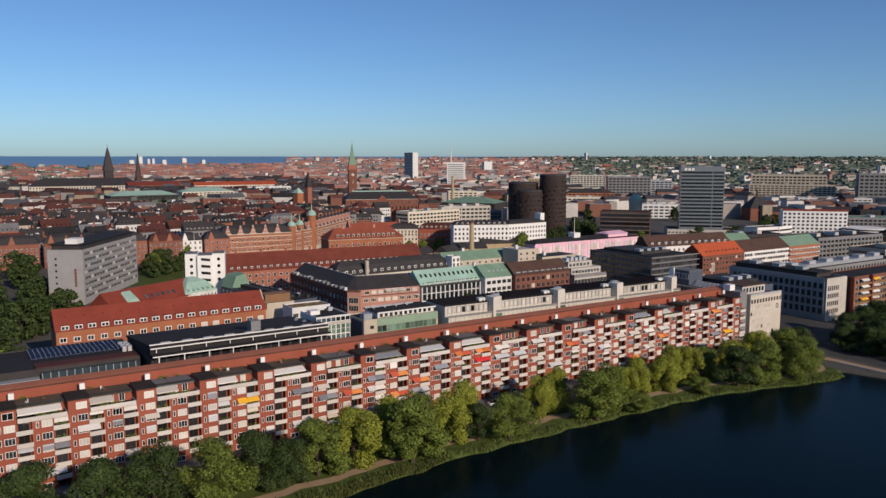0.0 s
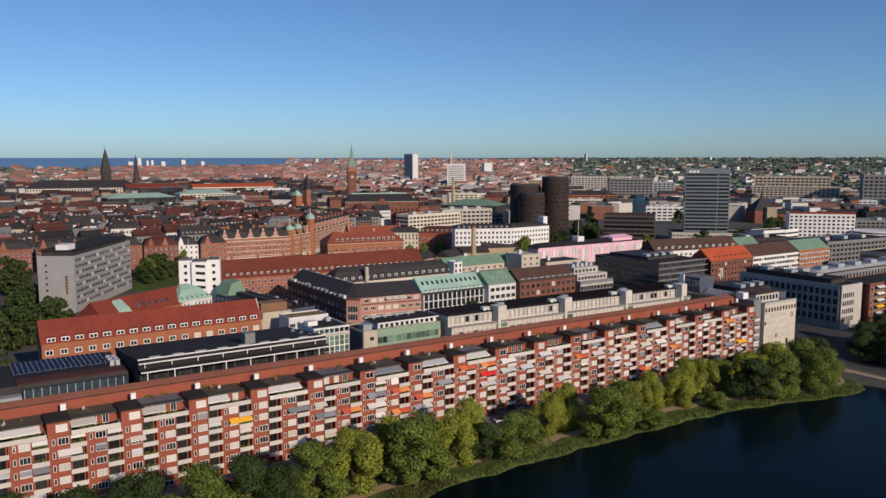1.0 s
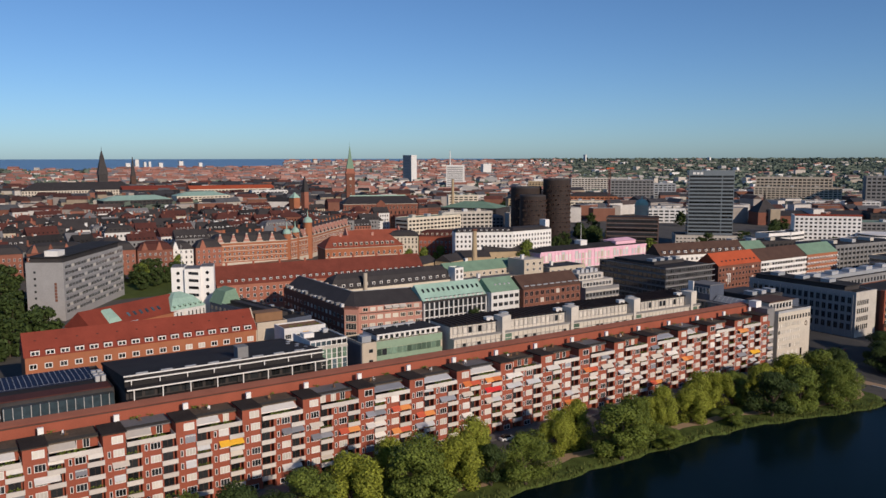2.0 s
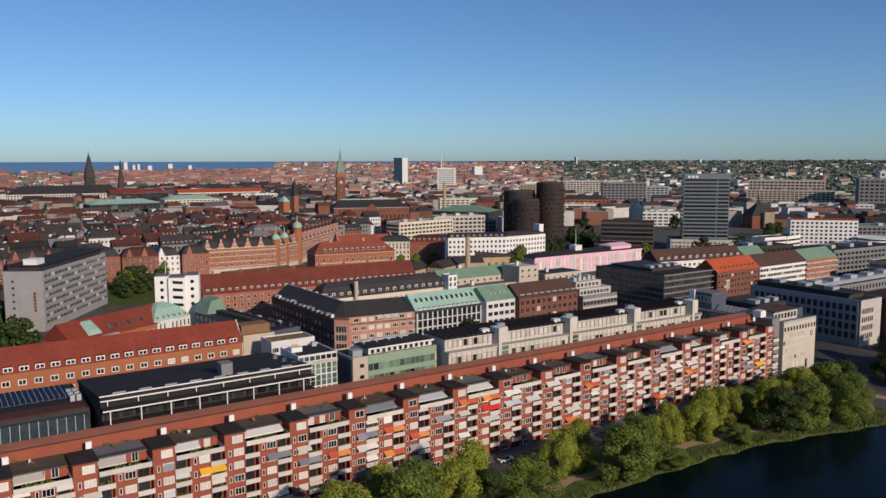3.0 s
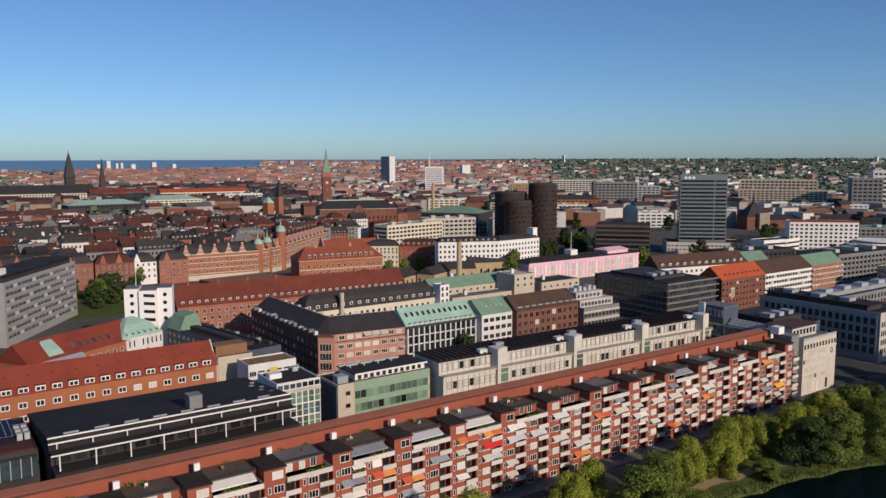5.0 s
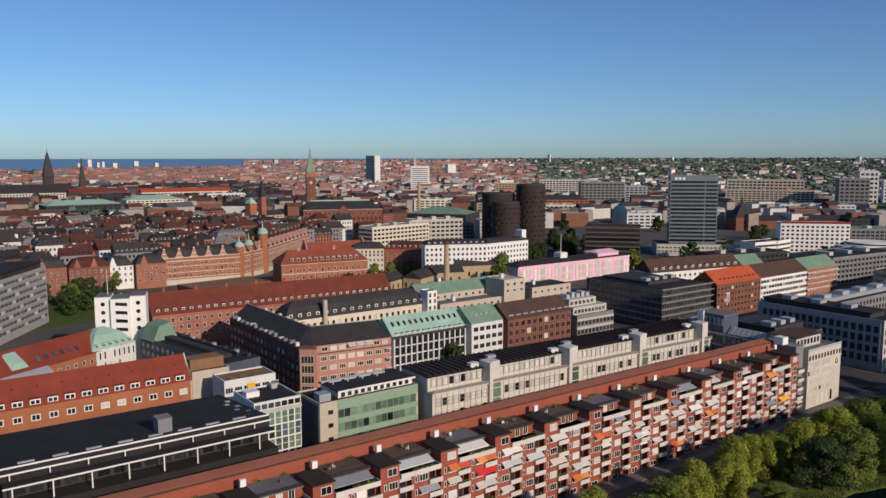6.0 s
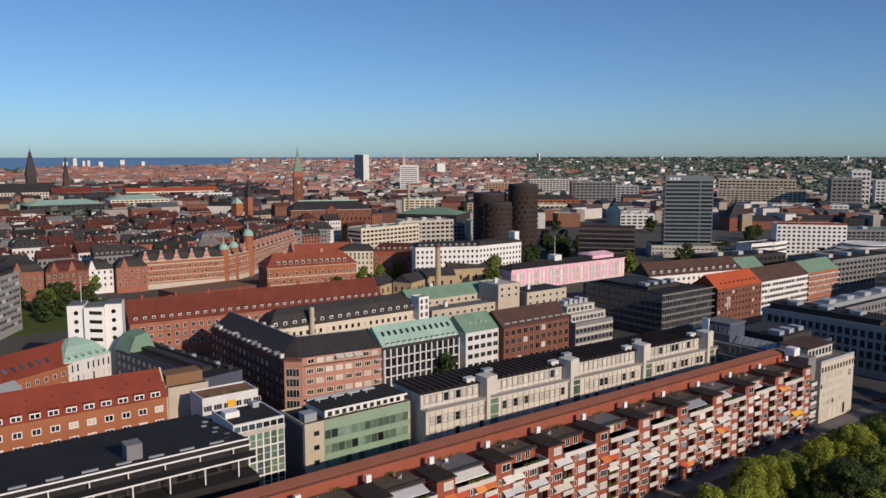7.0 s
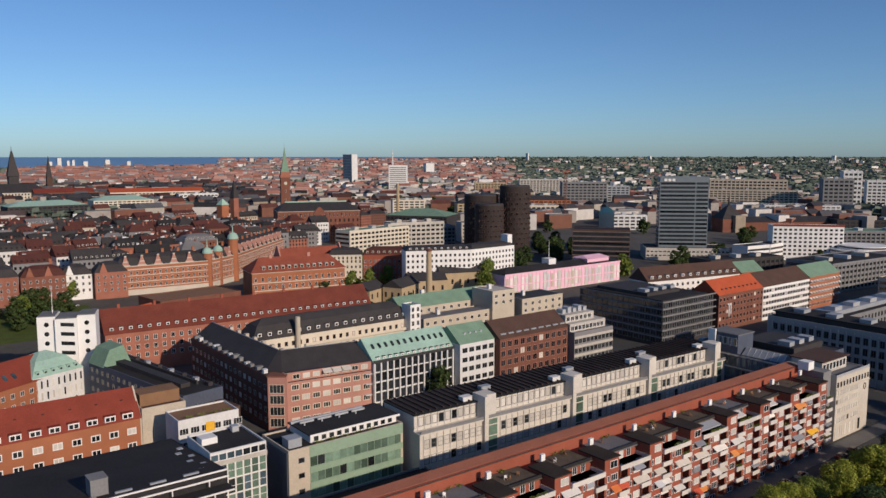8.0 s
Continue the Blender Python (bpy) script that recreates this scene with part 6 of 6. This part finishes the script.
for i in range(3400):
    a = radians(rng.uniform(-6, 80))
    r = 900 + 1900 * rng.random() ** 0.8
    x, y = r * math.sin(a), r * math.cos(a)
    deg = math.degrees(a)
    if r < 1150 and deg < 38 and y < 1030:
        continue
    if any(math.hypot(x - p, y - q) < w for p, q, w in TAKEN) or (abs(x - 240) < 130 and abs(y - 1560) < 90):
        continue
    if r > 1700 and deg > 42 and rng.random() < 0.78:
        continue
    if deg < 8 and r > 1900 and rng.random() < 0.7:
        continue
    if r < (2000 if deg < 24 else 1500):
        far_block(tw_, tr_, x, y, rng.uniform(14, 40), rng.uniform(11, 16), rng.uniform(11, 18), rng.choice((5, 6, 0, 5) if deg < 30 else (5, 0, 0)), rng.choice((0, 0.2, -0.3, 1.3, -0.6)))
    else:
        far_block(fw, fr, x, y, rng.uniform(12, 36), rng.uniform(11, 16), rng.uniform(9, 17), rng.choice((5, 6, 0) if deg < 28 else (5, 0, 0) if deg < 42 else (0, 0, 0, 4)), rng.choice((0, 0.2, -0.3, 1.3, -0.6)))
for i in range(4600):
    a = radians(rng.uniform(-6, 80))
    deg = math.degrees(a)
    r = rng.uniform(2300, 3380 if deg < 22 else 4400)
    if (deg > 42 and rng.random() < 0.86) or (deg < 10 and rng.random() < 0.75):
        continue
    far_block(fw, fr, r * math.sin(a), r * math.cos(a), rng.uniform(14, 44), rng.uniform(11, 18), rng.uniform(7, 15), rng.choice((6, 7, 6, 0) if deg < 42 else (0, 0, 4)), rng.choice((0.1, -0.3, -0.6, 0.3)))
for i in range(70):
    a = radians(rng.uniform(0, 75))
    r = rng.uniform(2000, 3250 if math.degrees(a) < 24 else 4200)
    far_block(fw, fr, r * math.sin(a), r * math.cos(a), rng.uniform(12, 34), rng.uniform(12, 18), rng.uniform(14, 24), 0, rng.choice((0.1, -0.6)))
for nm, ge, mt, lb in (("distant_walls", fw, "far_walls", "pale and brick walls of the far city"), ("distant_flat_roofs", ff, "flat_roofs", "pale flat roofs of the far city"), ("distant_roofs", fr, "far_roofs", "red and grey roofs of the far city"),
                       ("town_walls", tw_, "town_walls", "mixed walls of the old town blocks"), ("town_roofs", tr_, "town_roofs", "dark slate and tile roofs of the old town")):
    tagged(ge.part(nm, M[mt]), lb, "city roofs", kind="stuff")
# the sound beyond the city, and the far coast
g = Geo()
N = 40
for i in range(N):
    a0, a1 = radians(-20 + i * 1.45), radians(-20 + (i + 1) * 1.45)
    def rr(a):
        return 3420 + max(0, math.degrees(a) - 14) * 58 + 40 * math.sin(a * 60)
    P = lambda a, r: (r * math.sin(a), r * math.cos(a), rise(r) + 2.5)
    for k in range(6):
        f0, f1 = k / 6, (k + 1) / 6
        g.quad(P(a0, rr(a0) + (4880 - rr(a0)) * f0), P(a1, rr(a1) + (4880 - rr(a1)) * f0), P(a1, rr(a1) + (4880 - rr(a1)) * f1), P(a0, rr(a0) + (4880 - rr(a0)) * f1))
tagged(g.part("sea", M["sea"]), "blue sound beyond the city", "water", kind="structure")
# slim far towers on the skyline
for a, r, h, w in ((11.6, 3400, 30, 18), (12.2, 3400, 44, 14), (12.75, 3400, 34, 9), (13.05, 3400, 36, 9), (13.7, 3420, 30, 16), (15.0, 3450, 36, 17), (16.3, 3500, 28, 14), (43.6, 4200, 44, 8), (36.3, 2700, 42, 34), (52.0, 4300, 26, 12), (63.5, 4400, 26, 14)):
    t_ = building("distant_tower", "small pale tower block on the far skyline", r * math.sin(radians(a)), r * math.cos(radians(a)), w, 16, h, "white_dull", "flat", "grey_roof", group="skyline towers")
    t_.location.z = rise(r)

# ---- trees ----
def crown_mesh(seed, h, r, n, leaf, mat, weep=0.0, squash=1.0):
    """Leaves in clumps round the limbs: an uneven crown with gaps."""
    rg = random.Random(seed)
    g = Geo()
    clumps = []
    for i in range(30):
        a, u = rg.uniform(0, 6.283), rg.random()
        z = h * (0.13 + 0.82 * u)
        prof = math.sin(math.pi * (0.24 + 0.70 * u)) ** 0.7
        d = r * prof * rg.uniform(0.25, 0.85)
        clumps.append((d * math.cos(a), d * math.sin(a), z, r * rg.uniform(0.22, 0.38)))
    for i in range(n):
        cx, cy, cz, cr = clumps[rg.randrange(len(clumps))]
        v = Vector((rg.gauss(0, 1), rg.gauss(0, 1), rg.gauss(0, 1))).normalized() * cr * rg.uniform(0.7, 1.08)
        p = Vector((cx, cy, cz)) + Vector((v.x, v.y, v.z * (0.85 + weep)))
        if weep:
            p.z -= weep * rg.random() * 2.5 * (p.x ** 2 + p.y ** 2) / (r * r)
        p.z = max(p.z, h * 0.03)
        nrm = (v.normalized() + Vector((rg.gauss(0, .45), rg.gauss(0, .45), rg.gauss(0, .45) + 0.2))).normalized()
        t1 = nrm.orthogonal().normalized()
        t1.rotate(Matrix.Rotation(rg.uniform(0, 6.28), 3, nrm))
        t2 = nrm.cross(t1)
        s = leaf * rg.uniform(0.6, 1.3)
        sx, sy = (s, s * 0.7) if not weep else (s * 0.5, s * 1.2)
        g.quad(p - t1 * sx - t2 * sy * .2, p + t2 * sy * -1, p + t1 * sx, p + t2 * sy)
    return g.mesh("crown", [M[mat]])

def trunk_mesh(seed, h, r):
    rg = random.Random(seed)
    g = Geo()
    g.tube(0, 0, -0.4, h * 0.45, 0.38, 0.24, 8)
    for i in range(6):
        a = i * 1.05 + rg.uniform(-.3, .3)
        d, z0, z1 = r * rg.uniform(0.4, 0.7), h * rg.uniform(0.22, 0.4), h * rg.uniform(0.55, 0.8)
        c, s = math.cos(a), math.sin(a)
        ring = lambda x, y, z, q: [(x + q * math.cos(k * 1.257), y + q * math.sin(k * 1.257), z) for k in range(5)]
        g.hull(ring(0, 0, z0, 0.16), ring(d * c, d * s, z1, 0.04))
    return g.mesh("trunk", [M["bark"]])

TREES = {}
def tree(kind, x, y, s=1.0, rot=0.0, label="", z=0.0, sz=None):
    if kind not in TREES:
        seed, h, r, n, leaf, mat, weep = {
            "willow": (1, 11, 5.2, 15000, 0.21, "leaf_light", 0.5), "willow_b": (2, 11, 5.6, 15000, 0.21, "leaf_light", 0.35), "lime": (3, 12, 5.2, 15000, 0.19, "leaf_mid", 0.0),
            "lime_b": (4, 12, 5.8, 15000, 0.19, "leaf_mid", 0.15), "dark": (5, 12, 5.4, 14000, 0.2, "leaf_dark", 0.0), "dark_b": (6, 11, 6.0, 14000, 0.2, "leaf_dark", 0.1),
            "shrub": (7, 4, 2.6, 1500, 0.25, "leaf_mid", 0.0), "park": (10, 12, 5.6, 1800, 0.55, "leaf_dark", 0.0), "park_b": (11, 12, 5.6, 1800, 0.55, "leaf_mid", 0.0), "far": (8, 12, 6, 700, 0.9, "leaf_dark", 0.0), "far_b": (9, 12, 6, 700, 0.9, "leaf_mid", 0.0)}[kind]
        TREES[kind] = (trunk_mesh(seed, h, r), crown_mesh(seed, h, r, n, leaf, mat, weep))
    t_, c_ = TREES[kind]
    ob = thing("tree", label or {"w": "leafy light-green willow", "l": "leafy green lime tree", "d": "dark green broadleaf tree", "s": "low green shrub", "p": "leafy dark green park tree", "f": "green street tree"}[kind[0]] + (" on the lake bank" if y < 182 else " between city buildings"), "tree", x, y, z, rot, "lakeside trees" if y < 182 else "city trees")
    ob.scale = (s, s, sz or s)
    for nm, me in (("trunk", t_), ("crown", c_)):
        p = new(nm, me)
        p.parent = ob
rng = random.Random(9)
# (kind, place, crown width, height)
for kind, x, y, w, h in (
        # dark leaf kinds at the left end carry cloud shade in their colour
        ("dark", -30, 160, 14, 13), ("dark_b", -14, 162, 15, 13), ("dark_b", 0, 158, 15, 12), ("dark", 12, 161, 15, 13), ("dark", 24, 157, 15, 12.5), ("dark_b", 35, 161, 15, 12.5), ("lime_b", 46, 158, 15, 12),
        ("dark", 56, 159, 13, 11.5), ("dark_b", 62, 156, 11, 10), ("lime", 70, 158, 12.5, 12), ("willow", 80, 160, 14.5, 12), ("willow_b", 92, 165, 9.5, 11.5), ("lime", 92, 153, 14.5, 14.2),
        ("lime_b", 99, 162, 11, 12), ("willow", 107, 160, 11, 11.5), ("willow_b", 113.5, 163, 10.5, 12.5), ("dark", 113.5, 156, 7, 9), ("lime_b", 121, 153, 13, 10.6), ("dark", 127, 159, 7, 7),
        ("willow", 139, 163, 9.5, 10), ("willow_b", 146, 163.5, 9.5, 11), ("lime", 150.5, 151.5, 16.5, 14.2), ("lime_b", 160, 156, 13, 13), ("lime", 165.5, 149.5, 9.5, 5.5), ("willow", 170, 160, 9, 10), ("willow_b", 177, 162, 10, 11.2),
        ("willow", 187, 160, 10.5, 10.4), ("willow_b", 195, 164, 12, 11.8), ("lime", 195, 152.5, 8.5, 4.6), ("willow", 203, 164, 11, 11), ("willow_b", 218, 160, 10, 11), ("dark", 210, 150, 14.5, 13.2),
        ("lime", 221, 148.5, 13.5, 13.6), ("lime_b", 233, 145.5, 13.5, 12), ("willow", 234, 160, 13, 13), ("lime_b", 245, 150, 13, 11.5), ("lime", 249, 160, 14, 12.5), ("dark", 257, 158, 11, 12), ("lime", 212, 164, 11, 9.5), ("willow_b", 227, 165, 11, 9.5), ("lime", 242, 165.5, 11, 9.5), ("dark_b", 258, 165, 11, 10),
        ("dark", 283, 157, 13, 11), ("dark_b", 285, 148, 13, 11), ("dark", 296, 164, 13, 12), ("dark", 292, 146.5, 14, 12), ("dark_b", 304, 154.5, 15, 13), ("dark", 310, 164.5, 15, 13), ("dark_b", 283, 137, 13, 10), ("dark_b", 330, 168.5, 15, 13), ("dark", 300, 136.5, 15, 13), ("dark", 345, 166.5, 15, 13), ("dark_b", 290, 124.5, 15, 12), ("dark", 360, 168.5, 15, 13), ("dark_b", 310, 116.5, 15, 13)):
    rad, tall = {"willow": (5.2, 11), "willow_b": (5.6, 11), "lime": (5.2, 12), "lime_b": (5.8, 12), "dark": (5.4, 12), "dark_b": (6.0, 11)}[kind]
    big = 1.0 if x < 148 else 0.9
    tree(kind, x, y, big * w / (1.78 * rad), rng.uniform(0, 360), sz=big * h * 1.05 / tall)
# reeds and rough grass along the waterline, past counting
rd_ = Geo()
for i in range(7000):
    x = rng.uniform(20, 254) if i % 4 == 0 else rng.uniform(20, 100)
    o = abs(rng.gauss(0, 1.6)) + 0.7
    y = shore(x) + o
    z = float(np.interp(o, [0, 1.5, 3.5, 7], [-1.3, -0.45, -0.1, 0.0]))
    h, a, lean = rng.uniform(0.35, 1.1), rng.uniform(0, 6.28), rng.uniform(-.25, .25)
    c, sn = math.cos(a) * 0.14, math.sin(a) * 0.14
    rd_.quad((x - c, y - sn, z), (x + c, y + sn, z), (x + c * .4 + lean, y + sn * .4, z + h), (x - c * .4 + lean, y - sn * .4 - .1, z + h))
tagged(rd_.part("reeds", surface("reed_blades", (0.09, 0.105, 0.03), 0.9, 0.3, 0.5, 4, 0, spec=0.1, island=True, per=0.5)), "green reeds and rough grass along the waterline", "reeds", kind="stuff")
# park and street trees in town
for i in range(46):
    x, y = rng.uniform(-40, 52), rng.uniform(340, 520)
    if x > 46 and y > 400:
        continue
    tree("park", x, y, rng.uniform(1.0, 1.4), rng.uniform(0, 360))
for x, y, k in ((590, 430, "dark"), (575, 425, "dark"), (640, 440, "dark"), (655, 448, "dark"), (690, 470, "dark"), (705, 480, "dark"), (720, 490, "dark"), (540, 430, "dark"), (528, 428, "dark"), (610, 450, "dark"), (750, 500, "dark"), (620, 470, "dark"), (110, 480, "dark"), (120, 490, "dark_b"), (128, 500, "dark"), (116, 505, "lime"), (150, 455, "lime"), (250, 425, "lime"), (275, 470, "dark"), (285, 478, "lime"), (292, 470, "lime"), (340, 420, "lime"), (352, 424, "dark"), (262, 470, "dark"), (198, 292, "lime"), (232, 362, "dark"), (245, 366, "lime"),
                (258, 366, "dark"), (240, 385, "dark"), (255, 392, "lime"), (270, 396, "dark"), (400, 470, "dark"), (412, 478, "dark"), (430, 490, "dark"), (520, 560, "dark"), (535, 575, "dark"), (548, 590, "dark_b"), (510, 590, "dark"), (505, 500, "dark"), (60, 270, "dark"), (-10, 290, "dark"), (5, 300, "dark"), (14, 285, "lime"), (-24, 285, "dark"), (-15, 310, "dark"), (20, 310, "dark"),
                (512, 545, "dark"), (520, 535, "dark"), (530, 548, "dark"), (525, 565, "dark"), (540, 560, "dark"), (498, 520, "dark"), (490, 510, "dark"), (480, 500, "dark"), (515, 515, "dark"), (545, 545, "dark"), (500, 535, "dark"), (535, 530, "dark"), (556, 575, "dark"), (440, 500, "dark"), (452, 505, "dark"), (425, 480, "dark")):
    tree("park_b" if k == "lime" else "park", x, y, rng.uniform(0.8, 1.15), rng.uniform(0, 360))
for x, y, s, sz in ((358, 440, 1.5, 1.35), (332, 537, 1.3, 1.15), (340, 534, 1.2, 0.95), (312, 541, 1.0, 1.05), (197.8, 279, 0.9, 1.0), (121, 516, 1.3, 1.1), (128, 524, 1.1, 1.0), (114, 506, 1.2, 1.0), (136, 512, 1.1, 0.9), (104, 520, 1.1, 1.0)):
    tree("park" if x < 200 else "park_b", x, y, s, 40, sz=sz)
for i in range(44):
    a, r = radians(rng.uniform(0, 62)), rng.uniform(560, 1000)
    x, y = r * math.sin(a), r * math.cos(a)
    if math.degrees(a) < 27 and rng.random() < 0.8:
        continue
    tree(rng.choice(("far", "far_b")), x, y, rng.uniform(0.8, 1.3), rng.uniform(0, 360))
for i in range(26):
    tree("far", 560 + rng.uniform(-16, 16) + i * 6, 640 + rng.uniform(-10, 10) + i * 11, rng.uniform(0.9, 1.3), rng.uniform(0, 360))
for i in range(22):
    tree("far", 690 + i * 9 + rng.uniform(-5, 5), 1130 - i * 3 + rng.uniform(-22, 22), rng.uniform(1.0, 1.5), rng.uniform(0, 360))
# woods far off: many leafy clumps, past counting
wd = Geo()
rng = random.Random(33)
for i in range(9500):
    a = radians(rng.uniform(-4, 80))
    deg = math.degrees(a)
    r = rng.uniform(1200, 4700)
    if deg < 40 and (rng.random() < (0.25 if deg < 12 and r > 1800 else 0.55) or r > 3380):
        continue
    if deg < 55 and r < 1900 and rng.random() < 0.6:
        continue
    x0, y0 = r * math.sin(a), r * math.cos(a)
    z0 = rise(r)
    for k in range(7):
        x, y, z, s = x0 + rng.gauss(0, 14), y0 + rng.gauss(0, 9), z0 + rng.uniform(2, 9), rng.uniform(5, 10)
        b = rng.uniform(0, 3.14)
        c, sn = math.cos(b) * s, math.sin(b) * s
        wd.quad((x - c, y - sn, z - s * .6), (x + c, y + sn, z - s * .6), (x + c * .6, y + sn * .6, z + s * .7), (x - c * .7, y - sn * .7, z + s * .6))
        wd.quad((x - s, y - s * .6, z), (x + s * .8, y - s * .8, z + 1), (x + s, y + s * .7, z + 2), (x - s * .8, y + s, z + 1.5))
tagged(wd.part("distant_woods", M["leaf_far"]), "haze-paled green belts of trees in the far suburbs", "woods", kind="stuff")

# ---- cars on the streets ----
def car_mesh():
    b, w = Geo(), Geo()
    b.hull([(0, 0, .3), (4.3, 0, .3), (4.3, 1.75, .3), (0, 1.75, .3)], [(.05, .08, .85), (4.25, .08, .8), (4.25, 1.67, .8), (.05, 1.67, .85)])
    w.hull([(.5, .12, .85), (3.3, .12, .82), (3.3, 1.63, .82), (.5, 1.63, .85)], [(1.0, .3, 1.42), (2.6, .3, 1.42), (2.6, 1.45, 1.42), (1.0, 1.45, 1.42)])
    wh_ = Geo()
    ring = [(0.32 * math.cos(i * math.pi / 5), 0.32 * math.sin(i * math.pi / 5)) for i in range(10)]
    wh_.hull([(px, 0, pz) for px, pz in ring], [(px, 0.2, pz) for px, pz in ring])
    return b, w, wh_
cb_, cw_, cwh = car_mesh()
paint = surface("car_paint", (0.5, 0.5, 0.5), 0.3, 0.05, 1, 4, 0, spec=0.6, per=0.2, alt=[(0.03, 0.03, 0.035), (0.2, 0.2, 0.22), (0.6, 0.6, 0.6), (0.15, 0.02, 0.02), (0.03, 0.06, 0.15)])
car_body, car_cab, car_wheel = cb_.mesh("body", [paint]), cw_.mesh("cabin", [M["glass"]]), cwh.mesh("wheel", [M["felt"]])
rng = random.Random(3)
spots = [(x + rng.uniform(-.5, .5), 176.2, 0) for x in range(20, 262, 7) if rng.random() < 0.42] + [(x, 170.2, 180) for x in range(60, 250, 40)] + [(300 + rng.uniform(-6, 6), y, 90) for y in range(180, 300, 30)]
spots += [(112 + rng.uniform(-3, 3), y, 90) for y in range(300, 400, 30)] + [(125 + i * 7, 275 - i * 0.2, 0) for i in range(6)] + [(100 + i * 6, 520 + rng.uniform(-8, 8), 20) for i in range(8)]
for x, y, rz in spots:
    c = thing("car", "parked car at the street side", "car", x, y, 0.03, rz, "street cars")
    for nm, me in (("body", car_body), ("cabin", car_cab)):
        p = new(nm, me); p.parent = c
    for wx, wy in ((0.8, -.02), (3.4, -.02), (.8, 1.57), (3.4, 1.57)):
        place("wheel", car_wheel, c, wx, wy, 0.32)
